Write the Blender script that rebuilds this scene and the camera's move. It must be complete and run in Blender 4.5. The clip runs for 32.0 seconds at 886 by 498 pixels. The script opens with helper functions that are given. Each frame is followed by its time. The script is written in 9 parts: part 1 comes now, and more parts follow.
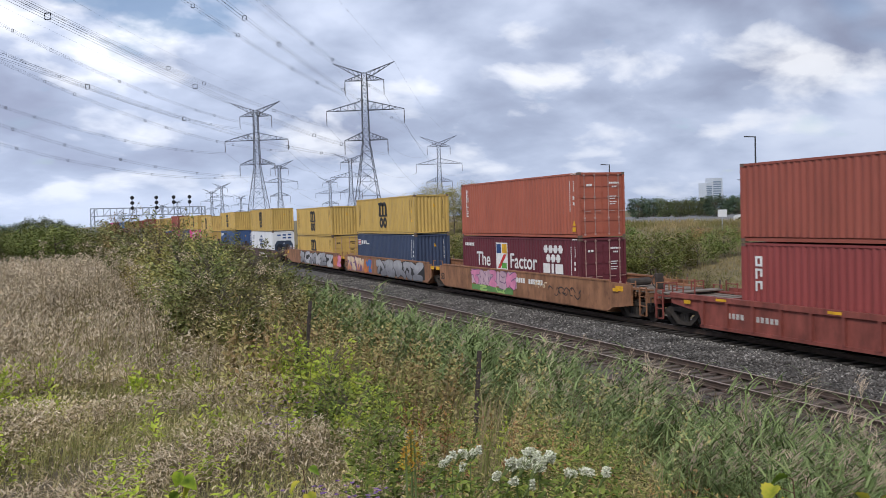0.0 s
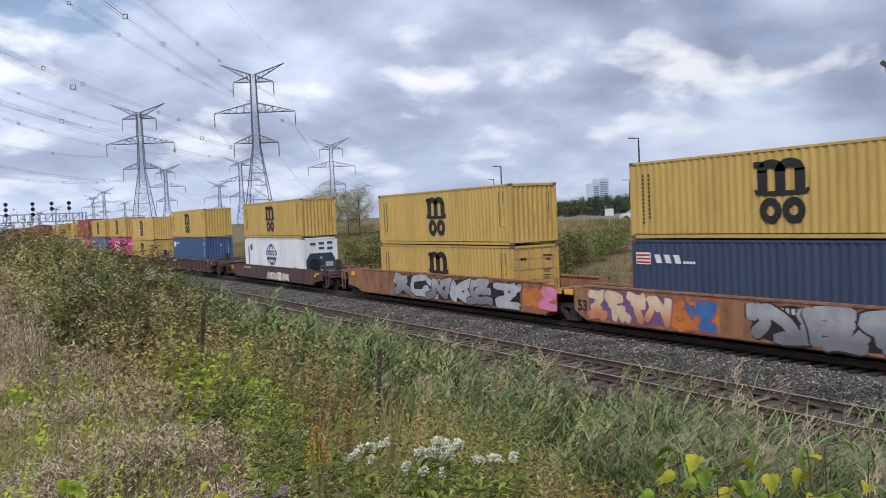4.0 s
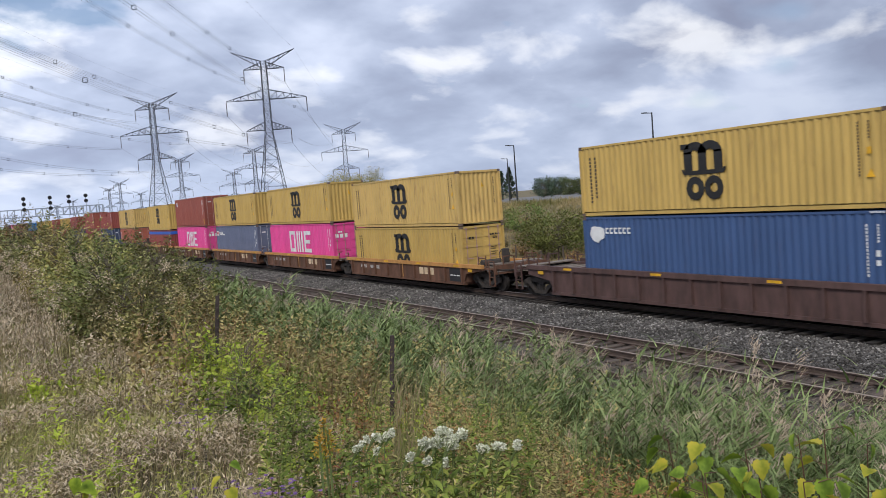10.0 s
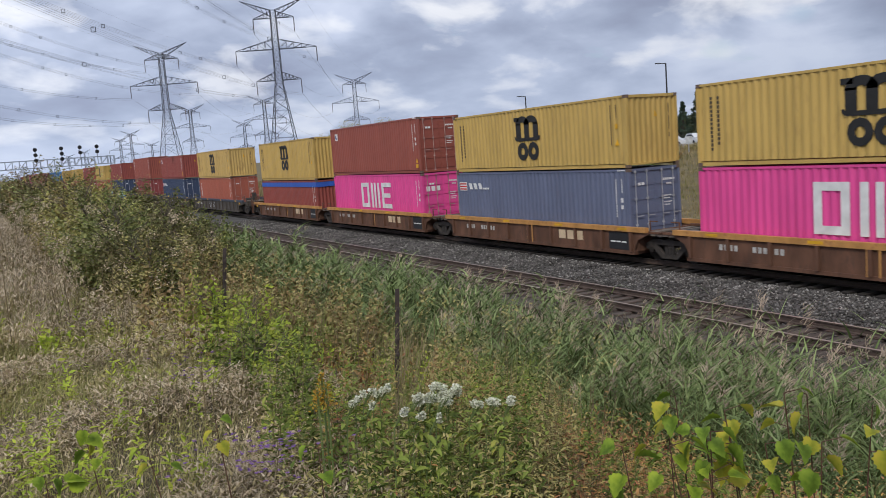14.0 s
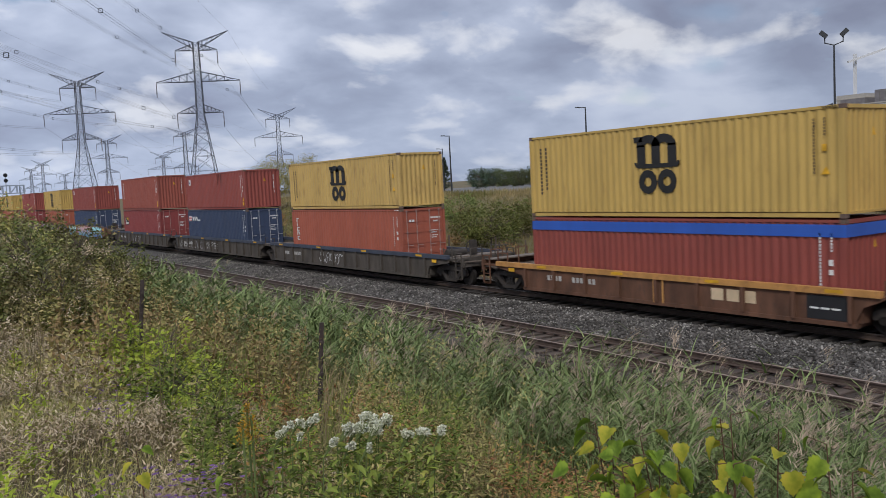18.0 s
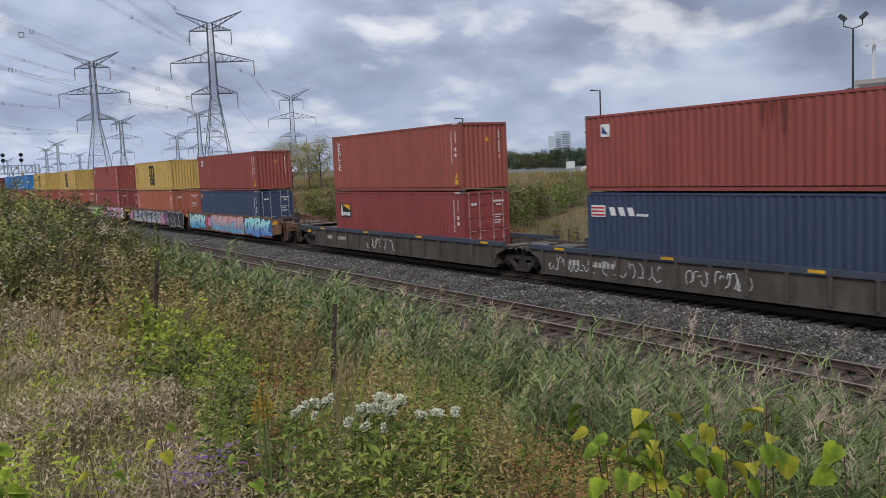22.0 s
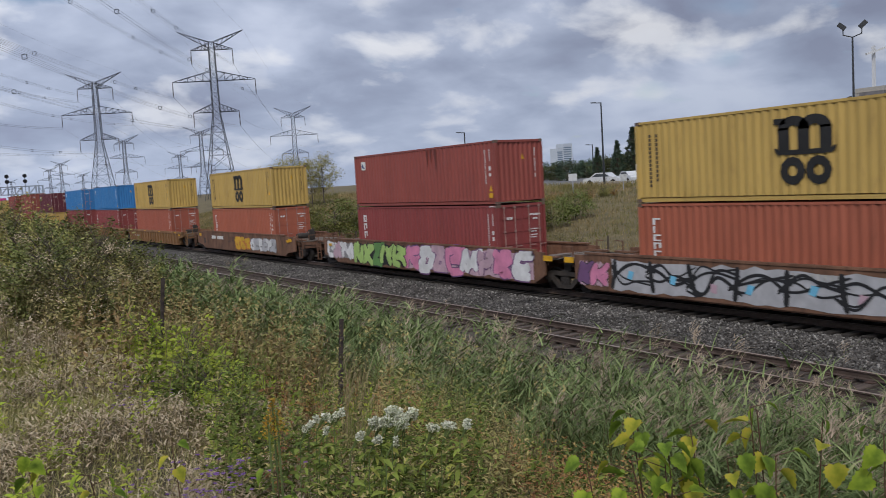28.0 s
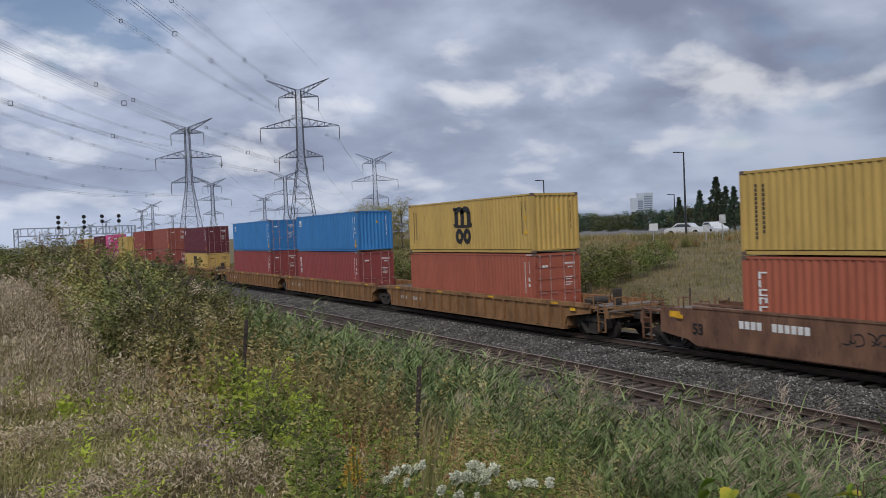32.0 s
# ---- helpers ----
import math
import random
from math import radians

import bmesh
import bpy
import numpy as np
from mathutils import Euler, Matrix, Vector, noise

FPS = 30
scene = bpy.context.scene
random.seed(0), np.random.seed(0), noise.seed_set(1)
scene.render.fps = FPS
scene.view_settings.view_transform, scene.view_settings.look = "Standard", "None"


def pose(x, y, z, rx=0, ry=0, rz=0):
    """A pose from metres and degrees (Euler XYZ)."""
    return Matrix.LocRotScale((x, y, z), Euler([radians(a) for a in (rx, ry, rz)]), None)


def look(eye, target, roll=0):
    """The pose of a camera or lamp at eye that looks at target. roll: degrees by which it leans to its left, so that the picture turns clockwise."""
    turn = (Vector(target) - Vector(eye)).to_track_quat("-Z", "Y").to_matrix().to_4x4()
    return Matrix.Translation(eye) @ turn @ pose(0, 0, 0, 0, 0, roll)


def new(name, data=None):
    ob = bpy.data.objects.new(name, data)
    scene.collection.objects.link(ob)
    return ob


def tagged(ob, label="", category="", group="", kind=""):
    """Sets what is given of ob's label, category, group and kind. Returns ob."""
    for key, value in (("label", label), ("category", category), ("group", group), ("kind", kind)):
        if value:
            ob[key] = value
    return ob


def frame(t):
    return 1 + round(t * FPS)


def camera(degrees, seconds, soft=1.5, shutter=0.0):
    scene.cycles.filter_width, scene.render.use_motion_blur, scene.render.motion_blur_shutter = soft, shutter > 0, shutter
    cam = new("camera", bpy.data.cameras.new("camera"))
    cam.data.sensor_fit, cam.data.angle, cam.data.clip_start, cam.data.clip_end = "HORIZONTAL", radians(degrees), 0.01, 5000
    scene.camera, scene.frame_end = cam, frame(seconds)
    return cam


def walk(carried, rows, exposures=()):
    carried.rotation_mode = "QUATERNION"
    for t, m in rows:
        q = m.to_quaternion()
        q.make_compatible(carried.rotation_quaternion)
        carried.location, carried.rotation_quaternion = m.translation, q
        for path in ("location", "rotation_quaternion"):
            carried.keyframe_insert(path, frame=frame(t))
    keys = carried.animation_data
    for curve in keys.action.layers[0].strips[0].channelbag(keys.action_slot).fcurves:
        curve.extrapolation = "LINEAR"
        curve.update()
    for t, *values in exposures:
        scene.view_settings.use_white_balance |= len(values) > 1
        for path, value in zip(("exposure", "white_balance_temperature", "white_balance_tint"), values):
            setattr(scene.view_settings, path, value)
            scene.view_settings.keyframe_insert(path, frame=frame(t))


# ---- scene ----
cam = camera(55.27, 32.0, soft=0.7, shutter=0.2)
PATH = [
    (0.0, pose(-0.020, 0.009, 4.432, 87.75, 1.76, -23.68)),
    (0.5, pose(-0.025, 0.012, 4.432, 87.54, 1.90, -25.00)),
    (1.0, pose(-0.027, 0.013, 4.426, 87.47, 0.43, -25.13)),
    (1.5, pose(-0.022, 0.011, 4.421, 87.41, 0.30, -25.24)),
    (2.0, pose(-0.018, 0.009, 4.414, 87.32, 0.60, -25.33)),
    (2.5, pose(-0.027, 0.013, 4.407, 87.29, 0.90, -25.88)),
    (3.0, pose(-0.040, 0.019, 4.403, 87.37, 1.50, -28.00)),
    (3.5, pose(-0.050, 0.024, 4.396, 87.48, 1.99, -29.26)),
    (4.0, pose(-0.054, 0.026, 4.391, 87.65, 2.58, -30.85)),
    (4.5, pose(-0.045, 0.022, 4.394, 87.57, 2.71, -32.04)),
    (6.5, pose(-0.034, 0.016, 4.402, 87.74, 2.91, -32.30)),
    (7.0, pose(-0.016, 0.008, 4.417, 87.65, 2.91, -32.07)),
    (7.5, pose(-0.010, 0.005, 4.423, 87.43, 3.11, -31.82)),
    (8.0, pose(-0.005, 0.002, 4.428, 87.05, 3.31, -31.36)),
    (8.5, pose(-0.001, 0.001, 4.423, 86.82, 3.59, -30.83)),
    (9.0, pose(0.001, -0.001, 4.423, 86.71, 3.87, -30.34)),
    (9.5, pose(0.003, -0.001, 4.420, 86.56, 4.24, -30.10)),
    (10.0, pose(0.005, -0.002, 4.420, 86.44, 4.31, -29.86)),
    (10.5, pose(0.009, -0.004, 4.417, 86.32, 4.09, -29.38)),
    (11.0, pose(0.015, -0.007, 4.417, 86.14, 3.89, -29.00)),
    (11.5, pose(0.025, -0.012, 4.413, 86.37, 3.92, -28.58)),
    (12.0, pose(0.033, -0.016, 4.410, 86.41, 4.10, -28.43)),
    (12.5, pose(0.043, -0.021, 4.409, 85.37, 4.44, -28.46)),
    (13.0, pose(0.049, -0.024, 4.420, 84.68, 4.73, -28.44)),
    (13.5, pose(0.054, -0.026, 4.428, 83.40, 4.52, -28.32)),
    (14.0, pose(0.059, -0.028, 4.435, 83.24, 4.20, -29.10)),
    (14.5, pose(0.043, -0.021, 4.420, 84.06, 3.75, -29.55)),
    (16.5, pose(0.031, -0.015, 4.411, 85.39, 3.88, -32.34)),
    (17.0, pose(0.029, -0.014, 4.409, 85.67, 3.53, -32.81)),
    (17.5, pose(0.026, -0.012, 4.407, 85.67, 3.35, -33.83)),
    (18.0, pose(0.023, -0.011, 4.404, 85.46, 2.94, -34.27)),
    (18.5, pose(0.001, -0.001, 4.383, 85.40, 2.72, -34.34)),
    (19.0, pose(0.004, -0.002, 4.379, 85.30, 2.44, -34.15)),
    (19.5, pose(0.014, -0.007, 4.379, 85.03, 2.12, -33.89)),
    (20.0, pose(0.028, -0.014, 4.385, 84.80, 1.73, -33.67)),
    (20.5, pose(0.030, -0.015, 4.391, 84.50, 1.64, -33.59)),
    (21.0, pose(0.029, -0.014, 4.398, 84.31, 1.79, -33.51)),
    (21.5, pose(0.020, -0.009, 4.402, 84.21, 2.07, -33.47)),
    (22.0, pose(0.014, -0.007, 4.402, 84.33, 2.54, -33.39)),
    (22.5, pose(0.008, -0.004, 4.397, 84.35, 2.92, -33.36)),
    (23.0, pose(0.008, -0.004, 4.395, 84.44, 3.15, -33.15)),
    (23.5, pose(0.010, -0.005, 4.394, 84.46, 3.22, -32.79)),
    (24.0, pose(0.011, -0.005, 4.398, 84.38, 3.38, -32.40)),
    (24.5, pose(0.011, -0.005, 4.404, 84.16, 3.40, -32.40)),
    (25.0, pose(0.011, -0.005, 4.411, 84.12, 3.16, -32.55)),
    (25.5, pose(0.009, -0.004, 4.408, 84.90, 2.71, -33.05)),
    (27.5, pose(0.003, -0.001, 4.404, 85.25, 3.07, -34.67)),
    (28.0, pose(-0.006, 0.003, 4.396, 85.31, 3.42, -33.24)),
    (28.5, pose(-0.012, 0.006, 4.395, 86.62, 4.15, -30.97)),
    (29.0, pose(-0.010, 0.005, 4.398, 86.93, 4.11, -30.70)),
    (29.5, pose(-0.008, 0.004, 4.401, 87.66, 4.52, -29.54)),
    (30.0, pose(-0.005, 0.002, 4.408, 88.25, 4.62, -28.97)),
    (30.5, pose(-0.011, 0.005, 4.411, 88.26, 4.41, -28.04)),
    (31.0, pose(-0.021, 0.010, 4.417, 88.30, 3.66, -27.71)),
    (31.5, pose(-0.030, 0.014, 4.420, 88.40, 3.01, -27.66)),
    (32.0, pose(-0.035, 0.017, 4.423, 88.71, 2.35, -27.98)),
]
walk(cam, PATH, exposures=[(0.0, 0.48), (8.0, 0.48), (12.0, 0.42), (17.0, 0.18), (25.0, 0.20), (28.0, 0.08), (29.0, -0.06), (32.0, 0.02)])

# ---- world and light: a broken overcast sky ----
world = bpy.data.worlds.new("overcast_sky")
scene.world = world
world.use_nodes = True


def build_sky():
    nt = world.node_tree
    n, l = nt.nodes, nt.links
    n.clear()
    out = n.new("ShaderNodeOutputWorld")
    bg = n.new("ShaderNodeBackground")
    l.new(bg.outputs[0], out.inputs[0])
    tc = n.new("ShaderNodeTexCoord")
    sky = n.new("ShaderNodeTexSky")
    sky.sky_type = "NISHITA"
    sky.sun_disc = False
    sky.sun_elevation, sky.sun_rotation = radians(42), radians(250)
    skys = n.new("ShaderNodeMixRGB")
    skys.blend_type = "MULTIPLY"
    skys.inputs[0].default_value = 1.0
    skys.inputs[2].default_value = (0.085, 0.09, 0.10, 1)
    l.new(sky.outputs[0], skys.inputs[1])
    sep = n.new("ShaderNodeSeparateXYZ")
    l.new(tc.outputs["Generated"], sep.inputs[0])

    def math_node(op, a, b=None, clamp=False):
        m = n.new("ShaderNodeMath")
        m.operation = op
        m.use_clamp = clamp
        for i, v in enumerate((a, b)):
            if v is None:
                continue
            if isinstance(v, (int, float)):
                m.inputs[i].default_value = v
            else:
                l.new(v, m.inputs[i])
        return m.outputs[0]

    # the cloud layer lies on a plane overhead, so that it flattens to bands towards the horizon
    zz = math_node("ADD", math_node("MAXIMUM", sep.outputs[2], 0.0), 0.34)
    px = math_node("DIVIDE", sep.outputs[0], zz)
    py = math_node("DIVIDE", sep.outputs[1], zz)
    comb = n.new("ShaderNodeCombineXYZ")
    l.new(px, comb.inputs[0])
    l.new(py, comb.inputs[1])

    def cloud(scale, detail, rough, offset, distort):
        mp = n.new("ShaderNodeMapping")
        mp.inputs["Location"].default_value = offset
        mp.inputs["Rotation"].default_value = (0, 0, radians(-32))
        mp.inputs["Scale"].default_value = (1.0, 1.1, 1.0)
        l.new(comb.outputs[0], mp.inputs[0])
        t = n.new("ShaderNodeTexNoise")
        t.inputs["Scale"].default_value = scale
        t.inputs["Detail"].default_value = detail
        t.inputs["Roughness"].default_value = rough
        t.inputs["Distortion"].default_value = distort
        l.new(mp.outputs[0], t.inputs["Vector"])
        return t.outputs[0]

    soft = cloud(1.5, 5.0, 0.48, (3.1, 1.7, 0.0), 0.15)
    puff = cloud(4.0, 8.0, 0.50, (7.7, 2.2, 0.0), 0.2)
    shade = math_node("ADD", math_node("MULTIPLY", soft, 0.62), math_node("MULTIPLY", puff, 0.38))
    ramp = n.new("ShaderNodeValToRGB")
    e = ramp.color_ramp.elements
    e[0].position, e[0].color = 0.37, (0.27, 0.305, 0.43, 1)
    e[1].position, e[1].color = 0.64, (0.67, 0.735, 0.89, 1)
    for pos, col in ((0.45, (0.35, 0.405, 0.55, 1)), (0.52, (0.465, 0.53, 0.69, 1)), (0.58, (0.58, 0.645, 0.81, 1))):
        x = e.new(pos)
        x.color = col
    l.new(shade, ramp.inputs[0])
    # sunlit white tops of the clouds
    tops = n.new("ShaderNodeMapRange")
    tops.inputs["From Min"].default_value, tops.inputs["From Max"].default_value = 0.52, 0.60
    tops.inputs["To Max"].default_value = 0.72
    l.new(math_node("ADD", math_node("MULTIPLY", cloud(2.0, 7.0, 0.52, (4.3, 9.1, 0.0), 0.15), 0.6), math_node("MULTIPLY", puff, 0.4)), tops.inputs[0])
    lit = n.new("ShaderNodeMixRGB")
    lit.inputs[2].default_value = (0.93, 0.94, 0.98, 1)
    l.new(tops.outputs[0], lit.inputs[0])
    l.new(ramp.outputs[0], lit.inputs[1])
    # a paler band low over the horizon
    hz = n.new("ShaderNodeMapRange")
    hz.inputs["From Min"].default_value, hz.inputs["From Max"].default_value = 0.0, 0.16
    hz.inputs["To Min"].default_value, hz.inputs["To Max"].default_value = 0.55, 0.0
    l.new(sep.outputs[2], hz.inputs[0])
    low = n.new("ShaderNodeMixRGB")
    low.inputs[2].default_value = (0.40, 0.475, 0.64, 1)
    l.new(hz.outputs[0], low.inputs[0])
    l.new(lit.outputs[0], low.inputs[1])
    # small gaps in the cloud, where the blue shows
    gap = cloud(1.1, 3.0, 0.5, (1.35, 6.4, 0.0), 0.0)
    gr = n.new("ShaderNodeMapRange")
    gr.inputs["From Min"].default_value, gr.inputs["From Max"].default_value = 0.63, 0.69
    gr.clamp = True
    l.new(gap, gr.inputs[0])
    # and one ragged gap over the power line
    dot = n.new("ShaderNodeVectorMath")
    dot.operation = "DOT_PRODUCT"
    dot.inputs[1].default_value = (0.098, 0.946, 0.31)
    l.new(tc.outputs["Generated"], dot.inputs[0])
    near = n.new("ShaderNodeMapRange")
    near.inputs["From Min"].default_value, near.inputs["From Max"].default_value = 0.985, 1.0
    near.inputs["To Max"].default_value = 0.34
    l.new(dot.outputs["Value"], near.inputs[0])
    torn = n.new("ShaderNodeMapRange")
    torn.inputs["From Min"].default_value, torn.inputs["From Max"].default_value = 0.66, 0.78
    torn.inputs["To Max"].default_value = 0.75
    l.new(math_node("ADD", near.outputs[0], cloud(5.0, 7.0, 0.5, (2.0, 5.0, 0.0), 0.1)), torn.inputs[0])
    fin = n.new("ShaderNodeMixRGB")
    l.new(math_node("MAXIMUM", gr.outputs[0], torn.outputs[0]), fin.inputs[0])
    l.new(low.outputs[0], fin.inputs[1])
    l.new(skys.outputs[0], fin.inputs[2])
    # the cloud is thinner, and so brighter, towards the sun's side
    side = n.new("ShaderNodeMapRange")
    side.inputs["From Min"].default_value, side.inputs["From Max"].default_value = -0.2, 0.85
    side.inputs["To Min"].default_value, side.inputs["To Max"].default_value = 1.10, 0.82
    l.new(sep.outputs[0], side.inputs[0])
    even = n.new("ShaderNodeMixRGB")
    even.blend_type = "MULTIPLY"
    even.inputs[0].default_value = 1.0
    l.new(fin.outputs[0], even.inputs[1])
    l.new(side.outputs[0], even.inputs[2])
    l.new(even.outputs[0], bg.inputs[0])
    bg.inputs[1].default_value = 0.92


build_sky()
sun = new("sun", bpy.data.lights.new("sun", "SUN"))
sun.data.energy, sun.data.angle, sun.data.color = 1.7, radians(16), (1.0, 0.95, 0.88)
sun.matrix_world = look((0, 0, 0), (0.62, 0.55, -0.85))

# ---- materials ----
MATS = {}


def rgb(c):
    return (c[0], c[1], c[2], 1.0)


def surface(name, base, rough=0.7, metal=0.0, vary=0.25, scale=3.0, stain=None, stain_amount=0.35, stretch=(1, 1, 1),
            bump=0.15, bump_scale=40.0, per_object=0.0, per_island=0.0, spec=0.4):
    """A painted or natural surface: a base colour, a slow drift, stains of their own shape and a fine relief."""
    if name in MATS:
        return MATS[name]
    m = bpy.data.materials.new(name)
    m.use_nodes = True
    nt = m.node_tree
    n, l = nt.nodes, nt.links
    bsdf = n["Principled BSDF"]
    tc = n.new("ShaderNodeTexCoord")
    mp = n.new("ShaderNodeMapping")
    mp.inputs["Scale"].default_value = stretch
    l.new(tc.outputs["Object"], mp.inputs[0])
    a = n.new("ShaderNodeTexNoise")
    a.inputs["Scale"].default_value, a.inputs["Detail"].default_value = scale, 5.0
    l.new(mp.outputs[0], a.inputs["Vector"])
    r = n.new("ShaderNodeMapRange")
    r.inputs["From Min"].default_value, r.inputs["From Max"].default_value = 0.3, 0.7
    r.inputs["To Min"].default_value, r.inputs["To Max"].default_value = 1 - vary, 1 + vary
    l.new(a.outputs[0], r.inputs[0])
    col = n.new("ShaderNodeMixRGB")
    col.blend_type = "MULTIPLY"
    col.inputs[0].default_value = 1.0
    col.inputs[1].default_value = rgb(base)
    l.new(r.outputs[0], col.inputs[2])
    cur = col.outputs[0]
    if stain:
        s = n.new("ShaderNodeTexNoise")
        s.inputs["Scale"].default_value, s.inputs["Detail"].default_value, s.inputs["Roughness"].default_value = scale * 2.3, 8.0, 0.65
        l.new(mp.outputs[0], s.inputs["Vector"])
        sr = n.new("ShaderNodeMapRange")
        sr.inputs["From Min"].default_value, sr.inputs["From Max"].default_value = 0.54, 0.72
        sr.inputs["To Max"].default_value = stain_amount
        l.new(s.outputs[0], sr.inputs[0])
        mx = n.new("ShaderNodeMixRGB")
        mx.inputs[2].default_value = rgb(stain)
        l.new(sr.outputs[0], mx.inputs[0])
        l.new(cur, mx.inputs[1])
        cur = mx.outputs[0]
    for amount, kind in ((per_object, "o"), (per_island, "i")):
        if amount:
            src = n.new("ShaderNodeObjectInfo" if kind == "o" else "ShaderNodeNewGeometry")
            rr = n.new("ShaderNodeMapRange")
            rr.inputs["To Min"].default_value, rr.inputs["To Max"].default_value = 1 - amount, 1 + amount
            l.new(src.outputs["Random" if kind == "o" else "Random Per Island"], rr.inputs[0])
            mu = n.new("ShaderNodeMixRGB")
            mu.blend_type = "MULTIPLY"
            mu.inputs[0].default_value = 1.0
            l.new(cur, mu.inputs[1])
            l.new(rr.outputs[0], mu.inputs[2])
            cur = mu.outputs[0]
    l.new(cur, bsdf.inputs["Base Color"])
    bsdf.inputs["Roughness"].default_value = rough
    bsdf.inputs["Metallic"].default_value = metal
    bsdf.inputs["Specular IOR Level"].default_value = spec
    if bump:
        b = n.new("ShaderNodeTexNoise")
        b.inputs["Scale"].default_value, b.inputs["Detail"].default_value = bump_scale, 4.0
        l.new(tc.outputs["Object"], b.inputs["Vector"])
        bp = n.new("ShaderNodeBump")
        bp.inputs["Strength"].default_value, bp.inputs["Distance"].default_value = bump, 0.02
        l.new(b.outputs[0], bp.inputs["Height"])
        l.new(bp.outputs[0], bsdf.inputs["Normal"])
    MATS[name] = m
    return m


def foliage(name, cols, rough=0.6, trans=0.14, patchy=0.42, per_object=0.0):
    """Leaves and blades: each piece takes one of several natural colours by its own random number."""
    m = bpy.data.materials.new(name)
    m.use_nodes = True
    nt = m.node_tree
    n, l = nt.nodes, nt.links
    bsdf = n["Principled BSDF"]
    g = n.new("ShaderNodeNewGeometry")
    ramp = n.new("ShaderNodeValToRGB")
    e = ramp.color_ramp.elements
    e[0].position, e[0].color = 0.0, rgb(cols[0])
    e[1].position, e[1].color = 1.0, rgb(cols[-1])
    for i, c in enumerate(cols[1:-1], 1):
        x = e.new(i / (len(cols) - 1))
        x.color = rgb(c)
    tc = n.new("ShaderNodeTexCoord")
    drift = n.new("ShaderNodeTexNoise")
    drift.inputs["Scale"].default_value, drift.inputs["Detail"].default_value = 1.7, 3.0
    l.new(tc.outputs["Object"], drift.inputs["Vector"])
    spread = n.new("ShaderNodeMapRange")
    spread.inputs["From Min"].default_value, spread.inputs["From Max"].default_value = 0.3, 0.7
    l.new(drift.outputs[0], spread.inputs[0])
    pick = n.new("ShaderNodeMixRGB")
    pick.inputs[0].default_value = patchy
    l.new(g.outputs["Random Per Island"], pick.inputs[1])
    l.new(spread.outputs[0], pick.inputs[2])
    l.new(pick.outputs[0], ramp.inputs[0])
    a = n.new("ShaderNodeTexNoise")
    a.inputs["Scale"].default_value = 0.9
    a.inputs["Detail"].default_value = 4.0
    l.new(tc.outputs["Object"], a.inputs["Vector"])
    r = n.new("ShaderNodeMapRange")
    r.inputs["From Min"].default_value, r.inputs["From Max"].default_value = 0.3, 0.7
    r.inputs["To Min"].default_value, r.inputs["To Max"].default_value = 0.62, 1.38
    l.new(a.outputs[0], r.inputs[0])
    mu = n.new("ShaderNodeMixRGB")
    mu.blend_type = "MULTIPLY"
    mu.inputs[0].default_value = 1.0
    l.new(ramp.outputs[0], mu.inputs[1])
    l.new(r.outputs[0], mu.inputs[2])
    if per_object:
        # each copy turns a little paler or darker, and greener or browner
        info, hue = n.new("ShaderNodeObjectInfo"), n.new("ShaderNodeHueSaturation")
        for key, lo, hi in (("Hue", 0.5 - 0.16 * per_object, 0.5 + 0.05 * per_object), ("Value", 1 - per_object, 1 + per_object)):
            rr = n.new("ShaderNodeMapRange")
            rr.inputs["To Min"].default_value, rr.inputs["To Max"].default_value = lo, hi
            l.new(info.outputs["Random"], rr.inputs[0])
            l.new(rr.outputs[0], hue.inputs[key])
        l.new(mu.outputs[0], hue.inputs["Color"])
        mu = hue
    l.new(mu.outputs[0], bsdf.inputs["Base Color"])
    bsdf.inputs["Roughness"].default_value = rough
    bsdf.inputs["Specular IOR Level"].default_value = 0.1
    if trans:
        t = n.new("ShaderNodeBsdfTranslucent")
        l.new(mu.outputs[0], t.inputs[0])
        mx = n.new("ShaderNodeMixShader")
        mx.inputs[0].default_value = trans
        l.new(bsdf.outputs[0], mx.inputs[1])
        l.new(t.outputs[0], mx.inputs[2])
        l.new(mx.outputs[0], n["Material Output"].inputs[0])
    return m


RUST = (0.10, 0.045, 0.025)
GRIME = (0.055, 0.045, 0.038)


def paint(name, base, rough=0.55, stain=RUST, amount=0.35):
    return surface(name, base, rough=rough, vary=0.10, scale=1.1, stain=stain, stain_amount=amount, stretch=(1.0, 1.6, 0.35), bump=0.06, bump_scale=25, per_object=0.06)


